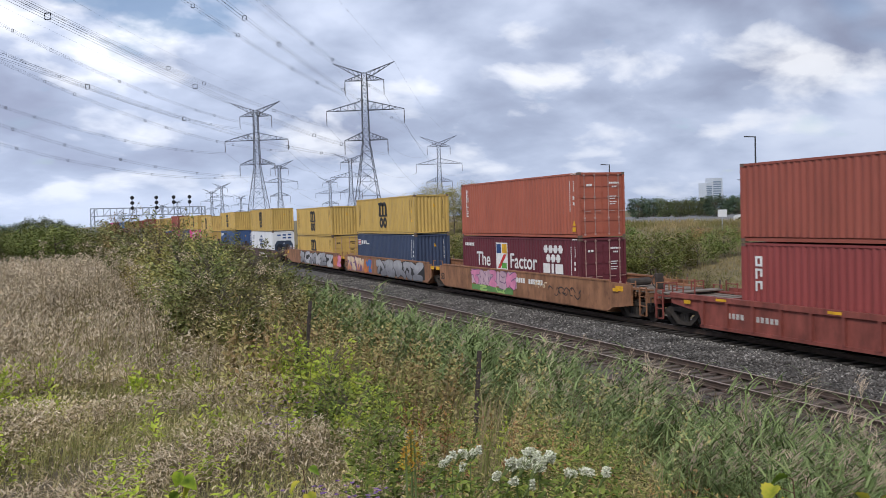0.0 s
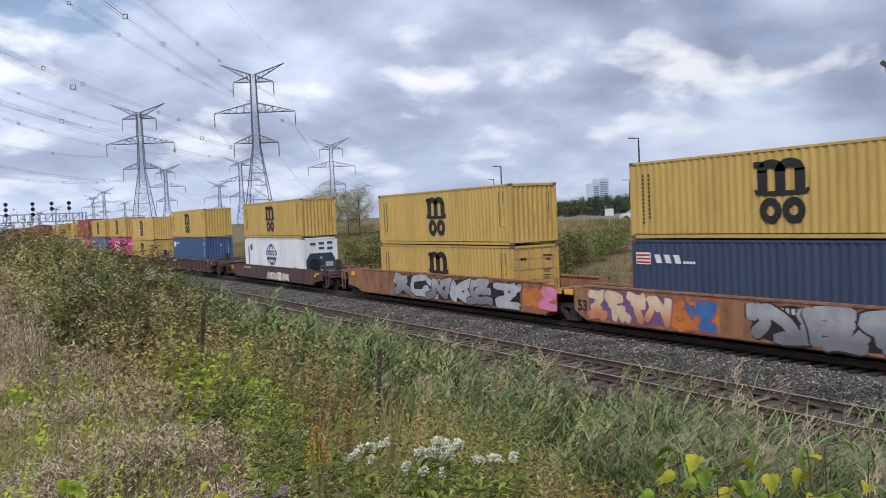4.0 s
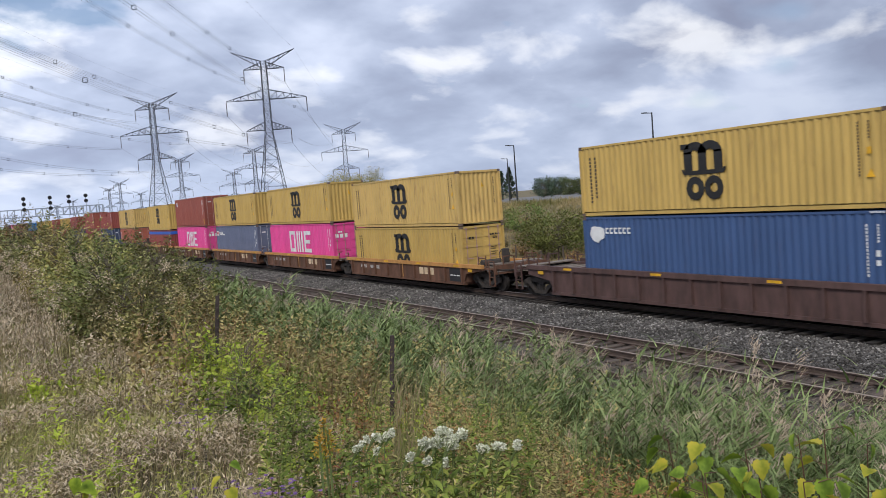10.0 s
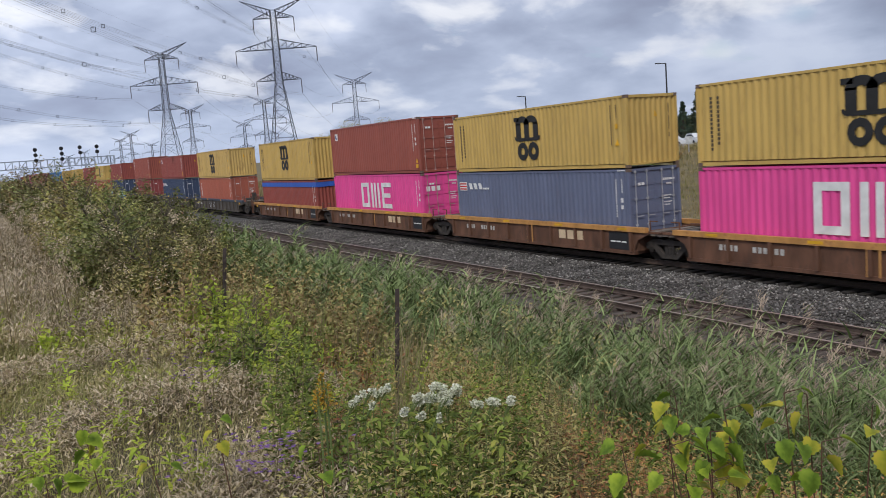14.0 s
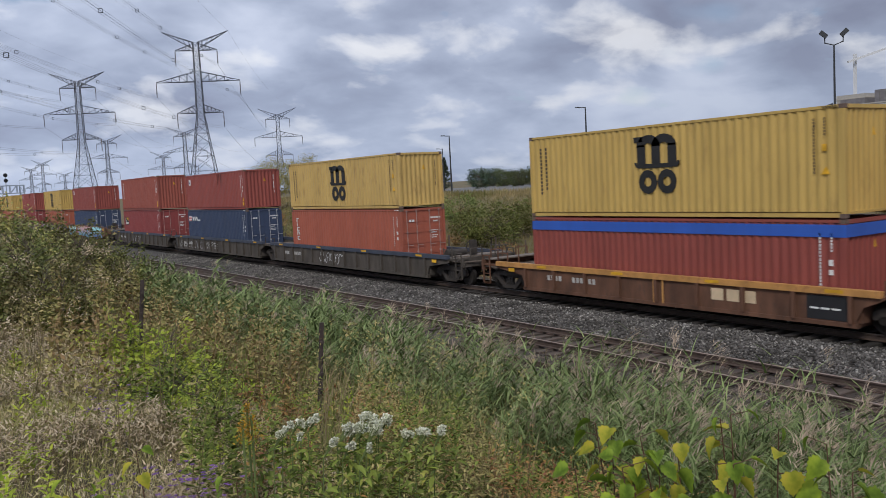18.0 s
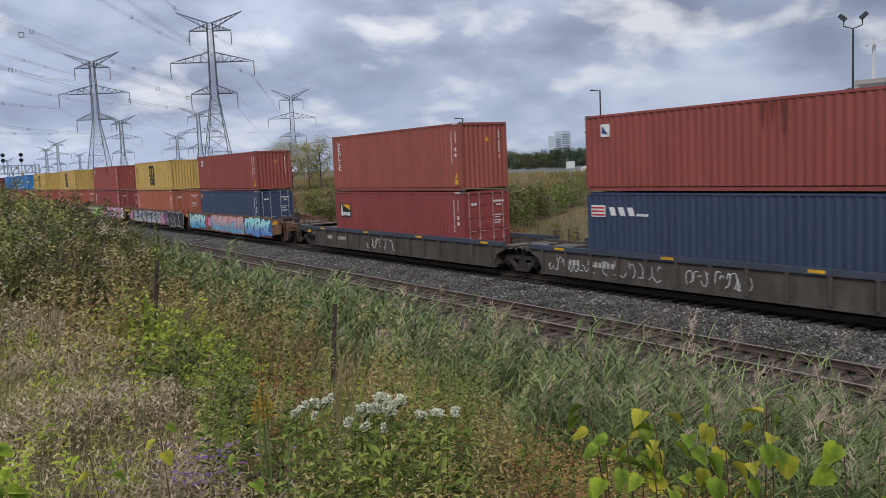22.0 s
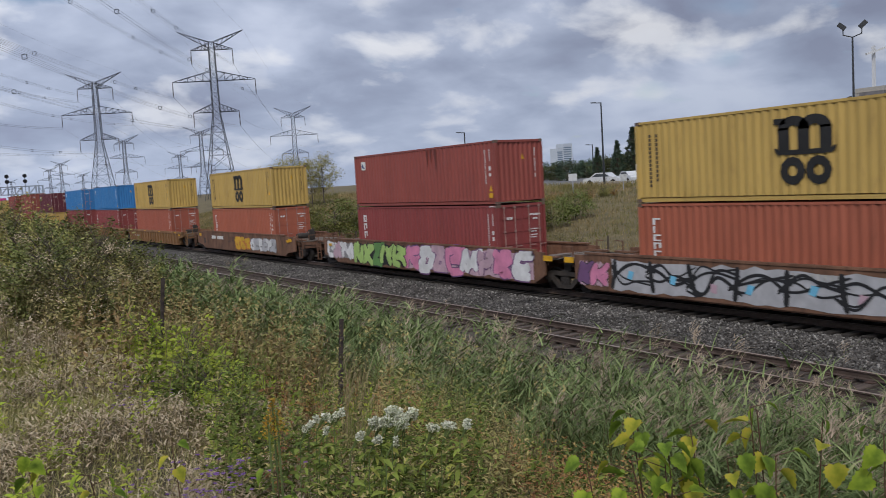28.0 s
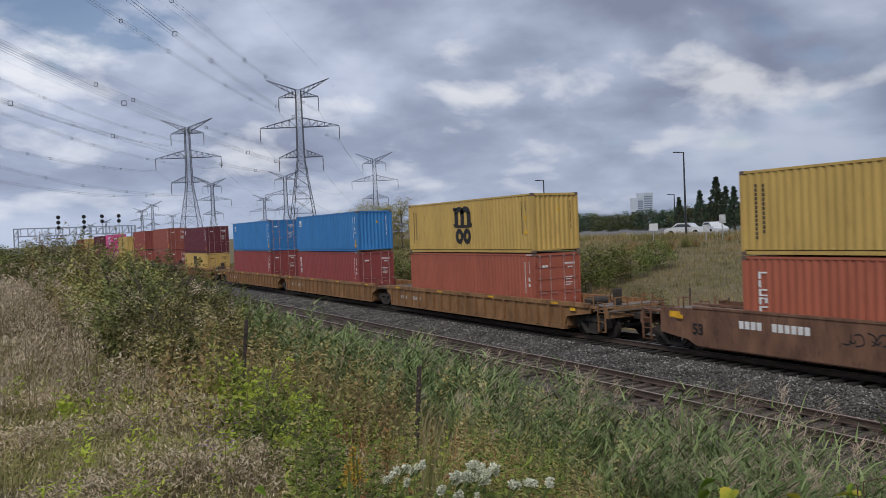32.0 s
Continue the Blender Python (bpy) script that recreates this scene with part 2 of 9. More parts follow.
MSC_Y = paint("yellow_container_paint", (0.50, 0.335, 0.095), amount=0.28)
P = {
    "y": MSC_Y,
    "y2": paint("worn_yellow_container_paint", (0.55, 0.37, 0.12), amount=0.5),
    "o": paint("orange_red_container_paint", (0.35, 0.098, 0.060), amount=0.22),
    "r": paint("oxide_red_container_paint", (0.265, 0.064, 0.050), amount=0.25),
    "rb": paint("red_brown_container_paint", (0.27, 0.072, 0.050), amount=0.25),
    "m": paint("maroon_container_paint", (0.245, 0.052, 0.049), amount=0.2),
    "d": paint("dark_maroon_container_paint", (0.115, 0.022, 0.032), amount=0.2),
    "s": paint("salmon_container_paint", (0.37, 0.108, 0.062), amount=0.3),
    "n": paint("navy_container_paint", (0.040, 0.058, 0.108), amount=0.12),
    "c": paint("blue_container_paint", (0.045, 0.088, 0.20), amount=0.12),
    "sl": paint("slate_container_paint", (0.125, 0.145, 0.22), amount=0.15),
    "b": paint("bright_blue_container_paint", (0.035, 0.185, 0.44), amount=0.15),
    "p": paint("magenta_container_paint", (0.68, 0.070, 0.27), amount=0.12),
    "w": paint("white_reefer_paint", (0.72, 0.73, 0.74), amount=0.12),
}
BLACK = surface("black_marking", (0.018, 0.017, 0.016), rough=0.6, bump=0)
FADED = surface("faded_dark_lettering", (0.075, 0.055, 0.035), rough=0.7, vary=0.3, scale=9, bump=0)
WHITE = surface("white_marking", (0.70, 0.70, 0.68), rough=0.6, vary=0.12, bump=0)
DULLW = surface("worn_white_lettering", (0.42, 0.41, 0.39), rough=0.7, vary=0.3, scale=6, bump=0)
YELLOWM = surface("yellow_marking", (0.66, 0.36, 0.02), rough=0.6, bump=0)
BLUEM = surface("blue_marking", (0.022, 0.062, 0.19), rough=0.6, bump=0)
STEEL = surface("galvanised_steel", (0.36, 0.37, 0.39), rough=0.5, metal=0.5, vary=0.12, bump=0.1)
RODST = surface("painted_lock_rod", (0.38, 0.24, 0.21), rough=0.55, metal=0.1, vary=0.25)
ZINC = surface("zinc_lock_rod", (0.42, 0.43, 0.45), rough=0.45, metal=0.4, vary=0.15)
CAST = surface("rusty_corner_casting", (0.125, 0.085, 0.065), rough=0.75, vary=0.35, scale=6, stain=(0.05, 0.035, 0.03), stain_amount=0.7)
TRUCK = surface("grimy_truck_steel", (0.045, 0.038, 0.033), rough=0.8, vary=0.3, scale=5, stain=(0.10, 0.06, 0.04), bump=0.2)
WHEEL = surface("wheel_steel", (0.035, 0.03, 0.027), rough=0.6, metal=0.3, vary=0.25, scale=6)
CARP = {
    "orange": surface("rusty_orange_car_paint", (0.26, 0.125, 0.066), rough=0.7, vary=0.34, scale=2.3, stain=(0.10, 0.045, 0.035), stain_amount=0.75, stretch=(1, 1.2, 0.5), bump=0.1),
    "brown": surface("brown_car_paint", (0.088, 0.050, 0.044), rough=0.7, vary=0.34, scale=2.3, stain=(0.13, 0.07, 0.05), stain_amount=0.4, stretch=(1, 1.2, 0.5), bump=0.1),
    "red": surface("oxide_red_car_paint", (0.21, 0.058, 0.045), rough=0.7, vary=0.34, scale=2.3, stain=(0.07, 0.035, 0.03), stain_amount=0.5, stretch=(1, 1.2, 0.5), bump=0.1),
    "rust": surface("rusted_brown_car_paint", (0.125, 0.060, 0.036), rough=0.8, vary=0.36, scale=2.3, stain=(0.05, 0.035, 0.028), stain_amount=0.65, stretch=(1, 1, 0.4), bump=0.15),
    "grey": surface("grimy_grey_car_paint", (0.078, 0.066, 0.055), rough=0.8, vary=0.34, scale=2.3, stain=(0.045, 0.036, 0.03), stain_amount=0.75, stretch=(1, 1, 0.4), bump=0.12),
    "ochre": surface("ochre_car_paint", (0.235, 0.125, 0.055), rough=0.75, vary=0.34, scale=2.3, stain=(0.10, 0.05, 0.03), stain_amount=0.75, stretch=(1, 1, 0.4), bump=0.12),
    "bronze": surface("brown_orange_car_paint", (0.165, 0.085, 0.052), rough=0.75, vary=0.36, scale=2.3, stain=(0.04, 0.025, 0.02), stain_amount=0.85, stretch=(1, 1, 0.4), bump=0.12),
    "yellowtop": surface("faded_yellow_chord_paint", (0.46, 0.23, 0.07), rough=0.7, vary=0.2, scale=2.0, stain=(0.22, 0.09, 0.05), stain_amount=0.75, bump=0.1),
    "bluetop": surface("slate_blue_chord_paint", (0.050, 0.060, 0.085), rough=0.7, vary=0.2, scale=2.0, stain=(0.07, 0.055, 0.045), stain_amount=0.5, bump=0.1),
}

# ---- mesh helpers ----


def box(bm, x0, x1, y0, y1, z0, z1, mi=0):
    v = [bm.verts.new(p) for p in ((x0, y0, z0), (x1, y0, z0), (x1, y1, z0), (x0, y1, z0), (x0, y0, z1), (x1, y0, z1), (x1, y1, z1), (x0, y1, z1))]
    for f in ((3, 2, 1, 0), (4, 5, 6, 7), (0, 1, 5, 4), (1, 2, 6, 5), (2, 3, 7, 6), (3, 0, 4, 7)):
        bm.faces.new([v[i] for i in f]).material_index = mi
    return v


def beam(bm, a, b, w, h=None, mi=0):
    """A square bar from a to b."""
    a, b = Vector(a), Vector(b)
    h = h or w
    d = (b - a).normalized()
    up = Vector((0, 0, 1)) if abs(d.z) < 0.95 else Vector((1, 0, 0))
    s = d.cross(up).normalized() * w / 2
    u = s.cross(d).normalized() * h / 2
    v = [bm.verts.new(p) for p in (a - s - u, a + s - u, a + s + u, a - s + u, b - s - u, b + s - u, b + s + u, b - s + u)]
    for f in ((3, 2, 1, 0), (4, 5, 6, 7), (0, 1, 5, 4), (1, 2, 6, 5), (2, 3, 7, 6), (3, 0, 4, 7)):
        bm.faces.new([v[i] for i in f]).material_index = mi


def tube(bm, a, b, r, n=8, r2=None):
    a, b = Vector(a), Vector(b)
    r2 = r if r2 is None else r2
    d = (b - a).normalized()
    up = Vector((0, 0, 1)) if abs(d.z) < 0.95 else Vector((1, 0, 0))
    s = d.cross(up).normalized()
    u = s.cross(d)
    ra, rb = [], []
    for i in range(n):
        w = 2 * math.pi * i / n
        o = s * math.cos(w) + u * math.sin(w)
        ra.append(bm.verts.new(a + o * r))
        rb.append(bm.verts.new(b + o * r2))
    for i in range(n):
        j = (i + 1) % n
        bm.faces.new((ra[i], ra[j], rb[j], rb[i]))
    bm.faces.new(ra[::-1])
    bm.faces.new(rb)


def prism(bm, outline, x0, x1, mi=0):
    """A plate: an outline in (y, z), from x0 to x1."""
    a = [bm.verts.new((x0, y, z)) for y, z in outline]
    b = [bm.verts.new((x1, y, z)) for y, z in outline]
    n = len(outline)
    bm.faces.new(a).material_index = mi
    bm.faces.new(b[::-1]).material_index = mi
    for i in range(n):
        j = (i + 1) % n
        bm.faces.new((a[j], a[i], b[i], b[j])).material_index = mi


def mesh_of(bm, name, mats, smooth=False):
    bmesh.ops.recalc_face_normals(bm, faces=bm.faces)
    me = bpy.data.meshes.new(name)
    bm.to_mesh(me)
    bm.free()
    for m in mats if isinstance(mats, (list, tuple)) else [mats]:
        me.materials.append(m)
    if smooth:
        me.polygons.foreach_set("use_smooth", [True] * len(me.polygons))
    return me


def part(name, bm, material, parent, label="", smooth=False):
    """Links a bmesh, or a mesh that is already made, as one mesh object under a thing or a part."""
    me = bm if isinstance(bm, bpy.types.Mesh) else mesh_of(bm, name, material, smooth)
    ob = new(name, me)
    ob.parent = parent
    if label:
        ob["label"] = label
    return ob


def boxes(name, items, material, parent, label=""):
    bm = bmesh.new()
    for it in items:
        box(bm, *it)
    return part(name, bm, material, parent, label)


def thing(name, label, category, group="", kind=""):
    return tagged(new(name), label, category, group, kind)


def raw_mesh(name, verts, faces, mats, mat_index=None):
    """A large mesh straight from arrays. faces: (n, 3) or (n, 4)."""
    verts, faces = np.asarray(verts, dtype=np.float32), np.asarray(faces, dtype=np.int32)
    me = bpy.data.meshes.new(name)
    k = faces.shape[1]
    me.vertices.add(len(verts))
    me.vertices.foreach_set("co", verts.ravel())
    me.loops.add(len(faces) * k)
    me.loops.foreach_set("vertex_index", faces.ravel())
    me.polygons.add(len(faces))
    me.polygons.foreach_set("loop_start", np.arange(0, len(faces) * k, k, dtype=np.int32))
    if mat_index is not None:
        me.polygons.foreach_set("material_index", np.asarray(mat_index, dtype=np.int32))
    me.update(calc_edges=True)
    for m in mats if isinstance(mats, (list, tuple)) else [mats]:
        me.materials.append(m)
    return me

# ---- the plan: rail top of the main line is z = 0; the line runs along y; the camera stands at x = 0 ----
MAIN_X, NEAR_X, NEAR_Z = 21.62, 16.25, -0.20


def smooth01(a, b, v):
    t = np.clip((v - a) / (b - a), 0, 1)
    return t * t * (3 - 2 * t)


def ground_z(x, y):
    """Height of the ground: a bank on the camera's side, the railway's bed, and a rise to the car park beyond."""
    x, y = np.asarray(x, dtype=float), np.asarray(y, dtype=float)
    top = 2.75 - 0.012 * np.clip(y - 6, 0, 190) + 0.10 * np.sin(x * 0.31 + 1.0) * np.cos(y * 0.23)
    bank = top + (-0.85 - top) * smooth01(0.5, 11.5, x)
    far = -0.65 + 3.25 * smooth01(28.0, 66.0, x)
    z = np.where(x < 18, bank, far)
    near = np.hypot(x, y)
    return z + 0.05 * np.sin(x * 1.7 + y * 0.9) * np.sin(y * 1.3 - x * 0.5) * np.clip((80 - near) / 60, 0, 1)


SOIL = surface("weedy_soil", (0.072, 0.056, 0.032), rough=0.95, vary=0.35, scale=0.5, stain=(0.05, 0.052, 0.02), stain_amount=0.7, bump=0.6, bump_scale=12)
THATCH = surface("dead_grass_thatch", (0.145, 0.115, 0.058), rough=0.95, vary=0.3, scale=0.7, stain=(0.095, 0.095, 0.036), stain_amount=0.9, bump=0.8, bump_scale=9)
GRAVEL = surface("dark_ballast_bed", (0.075, 0.070, 0.066), rough=0.95, vary=0.3, scale=2.0, stain=(0.07, 0.055, 0.045), stain_amount=0.6, bump=1.0, bump_scale=22)
CINDER = surface("cinder_and_rust_bed", (0.062, 0.049, 0.041), rough=0.95, vary=0.35, scale=2.5, stain=(0.16, 0.12, 0.09), stain_amount=0.5, bump=0.9, bump_scale=26)
ASPHALT = surface("car_park_asphalt", (0.16, 0.16, 0.16), rough=0.9, vary=0.2, scale=0.4, bump=0.3, bump_scale=20)


def axis(fine0, fine1, step, far, grow=1.25):
    mid = list(np.arange(fine0, fine1 + 1e-6, step))
    lo, hi, s = [], [], step
    v = fine0
    while v > -far:
        s *= grow
        v -= s
        lo.append(v)
    s, v = step, fine1
    while v < far:
        s *= grow
        v += s
        hi.append(v)
    return np.array(lo[::-1] + mid + hi)


def build_ground():
    xs, ys = axis(-12, 72, 0.7, 3500), axis(-6, 70, 0.9, 3500)
    X, Y = np.meshgrid(xs, ys)
    Z = ground_z(X, Y)
    # the railway's own bed is cut a little lower, so that ballast lies on it
    Z = np.where((X > 13.2) & (X < 25.5), np.minimum(Z, -0.75), Z)
    v = np.stack([X, Y, Z], -1).reshape(-1, 3)
    i = np.arange(len(ys) - 1)[:, None] * len(xs) + np.arange(len(xs) - 1)[None]
    f = np.stack([i, i + 1, i + 1 + len(xs), i + len(xs)], -1).reshape(-1, 4)
    across = (xs[:-1] + xs[1:]) / 2
    mi = np.tile(np.where(across > 26.3, 1, 0), (len(ys) - 1, 1)).reshape(-1)
    me = raw_mesh("ground", v, f, [SOIL, THATCH], mi)
    me.polygons.foreach_set("use_smooth", [True] * len(me.polygons))
    tagged(new("ground", me), "weedy brown and green earth bank beside the railway", "ground", kind="structure")


build_ground()


# ---- railway ----
RAILM = surface("rusty_rail", (0.072, 0.050, 0.040), rough=0.7, vary=0.25, scale=4, stain=(0.06, 0.04, 0.03), bump=0.15)
RAILTOP = surface("worn_rail_head", (0.33, 0.30, 0.29), rough=0.38, metal=0.7, vary=0.15, scale=8, bump=0.05)
RAILRUST = surface("rusty_rail_head", (0.34, 0.27, 0.23), rough=0.42, metal=0.5, vary=0.2, scale=8, bump=0.05)
TIE = surface("weathered_tie_timber", (0.086, 0.066, 0.055), rough=0.95, vary=0.35, scale=3, stain=(0.055, 0.04, 0.032), stain_amount=0.7, stretch=(0.4, 3, 3), bump=0.5, bump_scale=30, per_object=0.22)
# darker timber and ballast, used only along the main line
DARKTIE = surface("dark_tie_timber", (0.030, 0.026, 0.023), rough=0.9, vary=0.35, scale=3, stain=(0.055, 0.045, 0.04), stain_amount=0.6, stretch=(0.4, 3, 3), bump=0.4, bump_scale=30, per_object=0.2)
DARKBED = surface("darker_ballast", (0.042, 0.038, 0.035), rough=0.9, vary=0.35, scale=2.0, stain=(0.08, 0.073, 0.068), stain_amount=0.4, bump=1.0, bump_scale=22)
PLATE = surface("rusty_tie_plate", (0.080, 0.048, 0.037), rough=0.8, vary=0.3, scale=9)


def rail_profile():
    return [(-0.07, 0.0), (0.07, 0.0), (0.07, 0.012), (0.012, 0.035), (0.010, 0.125), (0.036, 0.135), (0.036, 0.165), (0.026, 0.172), (-0.026, 0.172), (-0.036, 0.165), (-0.036, 0.135), (-0.010, 0.125), (-0.012, 0.035), (-0.07, 0.012)]


def build_track(name, label, cx, top, y0, y1, head, tie_end, timber):
    tr = thing(name, label, "railway track", kind="structure")
    for s in (-1, 1):
        bm = bmesh.new()
        prof = rail_profile()
        a = [bm.verts.new((cx + s * 0.7525 + px, y0, top - 0.172 + pz)) for px, pz in prof]
        b = [bm.verts.new((cx + s * 0.7525 + px, y1, top - 0.172 + pz)) for px, pz in prof]
        n = len(prof)
        for i in range(n):
            j = (i + 1) % n
            f = bm.faces.new((a[i], a[j], b[j], b[i]))
            f.material_index = 1 if i in (6, 7, 8) else 0
        bm.faces.new(a)
        bm.faces.new(b)
        part("rail", bm, [RAILM, head], tr)
    rnd = random.Random(5)
    meshes = []
    for k in range(4):
        bm = bmesh.new()
        hw, hl, h = 0.112 + 0.008 * k, 1.28 + 0.03 * k, 0.17
        vs = box(bm, -hl, hl, -hw, hw, -h, 0)
        for v in vs:
            v.co += Vector((rnd.uniform(-0.03, 0.03), rnd.uniform(-0.014, 0.014), rnd.uniform(-0.012, 0.0)))
        bmesh.ops.bevel(bm, geom=[e for e in bm.edges], offset=0.014, segments=1, affect="EDGES")
        meshes.append(mesh_of(bm, "tie", timber))
    bm = bmesh.new()
    box(bm, -0.17, 0.17, -0.09, 0.09, 0.0, 0.016)
    pm = mesh_of(bm, "tie_plate", PLATE)
    count, y = 0, 4.0
    while count < 290 and y < tie_end:
        t = new("tie", meshes[rnd.randrange(4)])
        t.parent = tr
        t.matrix_basis = pose(cx + rnd.uniform(-0.05, 0.05), y + rnd.uniform(-0.05, 0.05), top - 0.19, 0, 0, rnd.uniform(-1.6, 1.6))
        if y < 34 and top < -0.1:
            for s in (-1, 1):
                q = new("tie_plate", pm)
                q.parent = t
                q.matrix_basis = pose(s * 0.7525, 0, 0.0)
        y += 0.53
        count += 1
    # the far ties, joined
    bm = bmesh.new()
    while y < 420:
        box(bm, cx - 1.3, cx + 1.3, y - 0.11, y + 0.11, top - 0.36, top - 0.19)
        y += 0.53 if y < 200 else 1.1
    far = part("far_ties", bm, timber, tr)
    far["kind"] = "stuff"
    return tr


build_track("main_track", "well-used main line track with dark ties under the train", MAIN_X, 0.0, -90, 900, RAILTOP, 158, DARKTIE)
build_track("siding_track", "rusty side track with weathered timber ties", NEAR_X, NEAR_Z, -90, 900, RAILRUST, 158, TIE)


def build_ballast():
    prof = [(13.0, -0.86), (14.1, -0.55), (14.75, -0.455), (17.7, -0.455), (18.2, -0.42), (19.4, -0.31), (20.1, -0.285), (20.5, -0.30), (22.7, -0.30), (23.4, -0.28), (26.5, -0.80)]
    ys = np.concatenate([np.arange(-30, 70, 0.8), np.arange(70, 900, 10.0)])
    rows = []
    rng = np.random.default_rng(3)
    px = np.array([p[0] for p in prof])
    pz = np.array([p[1] for p in prof])
    xs = np.arange(13.0, 26.6, 0.3)
    zs = np.interp(xs, px, pz)
    X, Y = np.meshgrid(xs, ys)
    Z = np.tile(zs, (len(ys), 1)) + rng.normal(0, 0.008, X.shape)
    v = np.stack([X, Y, Z], -1).reshape(-1, 3)
    i = np.arange(len(ys) - 1)[:, None] * len(xs) + np.arange(len(xs) - 1)[None]
    f = np.stack([i, i + 1, i + 1 + len(xs), i + len(xs)], -1).reshape(-1, 4)
    mid = (xs[:-1] + xs[1:]) / 2
    # the strip about the main line's ties takes the darker ballast colour
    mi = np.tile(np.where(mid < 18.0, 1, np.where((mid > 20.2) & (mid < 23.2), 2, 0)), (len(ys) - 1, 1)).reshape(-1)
    me = raw_mesh("ballast_bed", v, f, [GRAVEL, CINDER, DARKBED], mi)
    tagged(new("ballast_bed", me), "dark crushed stone bed under both tracks", "ballast", kind="structure")
    # loose stones on top, nearest stretch
    n = 62000
    y = 4 + 66 * rng.random(n) ** 1.5
    band = rng.random(n)
    x = np.where(band < 0.74, rng.uniform(17.65, 20.6, n), np.where(band < 0.86, rng.uniform(14.0, 18.0, n), rng.uniform(22.4, 25.5, n)))
    z = np.interp(x, px, pz)
    s = rng.uniform(0.024, 0.062, n) * np.where((x < 17.7), 0.7, 1.0)
    octa = np.array([(1, 0, 0), (-1, 0, 0), (0, 1, 0), (0, -1, 0), (0, 0, 1), (0, 0, -1)], dtype=float)
    of = np.array([(0, 2, 4), (2, 1, 4), (1, 3, 4), (3, 0, 4), (2, 0, 5), (1, 2, 5), (3, 1, 5), (0, 3, 5)])
    a = rng.uniform(0, 6.28, n)
    pts = octa[None] * rng.uniform(0.6, 1.25, (n, 6, 1)) * np.array([1.15, 0.9, 0.75])
    tilt = rng.normal(0, 0.35, n)
    ca, sa, ct, st = np.cos(a)[:, None], np.sin(a)[:, None], np.cos(tilt)[:, None], np.sin(tilt)[:, None]
    X1, Y1, Z1 = pts[..., 0], pts[..., 1], pts[..., 2]
    Y2, Z2 = Y1 * ct - Z1 * st, Y1 * st + Z1 * ct
    P3 = np.stack([X1 * ca - Y2 * sa, X1 * sa + Y2 * ca, Z2], -1) * s[:, None, None]
    P3 += np.stack([x, y, z + s * 0.35], -1)[:, None]
    F = (of[None] + 6 * np.arange(n)[:, None, None]).reshape(-1, 3)
    stone = foliage("crushed_stone", [(0.026, 0.024, 0.022), (0.085, 0.079, 0.074), (0.15, 0.142, 0.133), (0.045, 0.042, 0.039), (0.115, 0.107, 0.10), (0.40, 0.38, 0.35)], rough=0.9, trans=0, patchy=0.1)
    tagged(new("ballast_stones", raw_mesh("ballast_stones", P3.reshape(-1, 3), F, stone)), "loose grey crushed stones between the tracks", "ballast", kind="stuff")


build_ballast()


def scrap_rail():
    t = thing("scrap_rail", "old rusty rail lying loose beside the side track", "rail")
    bm = bmesh.new()
    beam(bm, (14.15, 12.0, -0.38), (13.75, 21.0, -0.40), 0.09, 0.14)
    part("bar", bm, RAILM, t)


scrap_rail()

# ---- containers ----
CL, CW = 12.192, 2.438
HC, STD = 2.896, 2.591
MESH = {}


def shared(key, make):
    if key not in MESH:
        MESH[key] = make()
    return MESH[key]


def corrugate(bm, fixed, a0, a1, z0, z1, along, out, depth=0.036, period=0.278):
    """A trapezoid-corrugated panel, upright ribs. along: 'y' for a side at x = fixed, 'x' for an end at y = fixed."""
    n = max(1, round((a1 - a0) / period))
    p = (a1 - a0) / n
    prof = []
    for i in range(n):
        s = a0 + i * p
        prof += [(s, 0), (s + 0.26 * p, 0), (s + 0.5 * p, 1), (s + 0.76 * p, 1)]
    prof.append((a1, 0))
    lo, hi = [], []
    for a, k in prof:
        f = fixed - out * depth * k
        q = (f, a) if along == "y" else (a, f)
        lo.append(bm.verts.new((q[0], q[1], z0)))
        hi.append(bm.verts.new((q[0], q[1], z1)))
    for i in range(len(prof) - 1):
        bm.faces.new((lo[i], lo[i + 1], hi[i + 1], hi[i]))


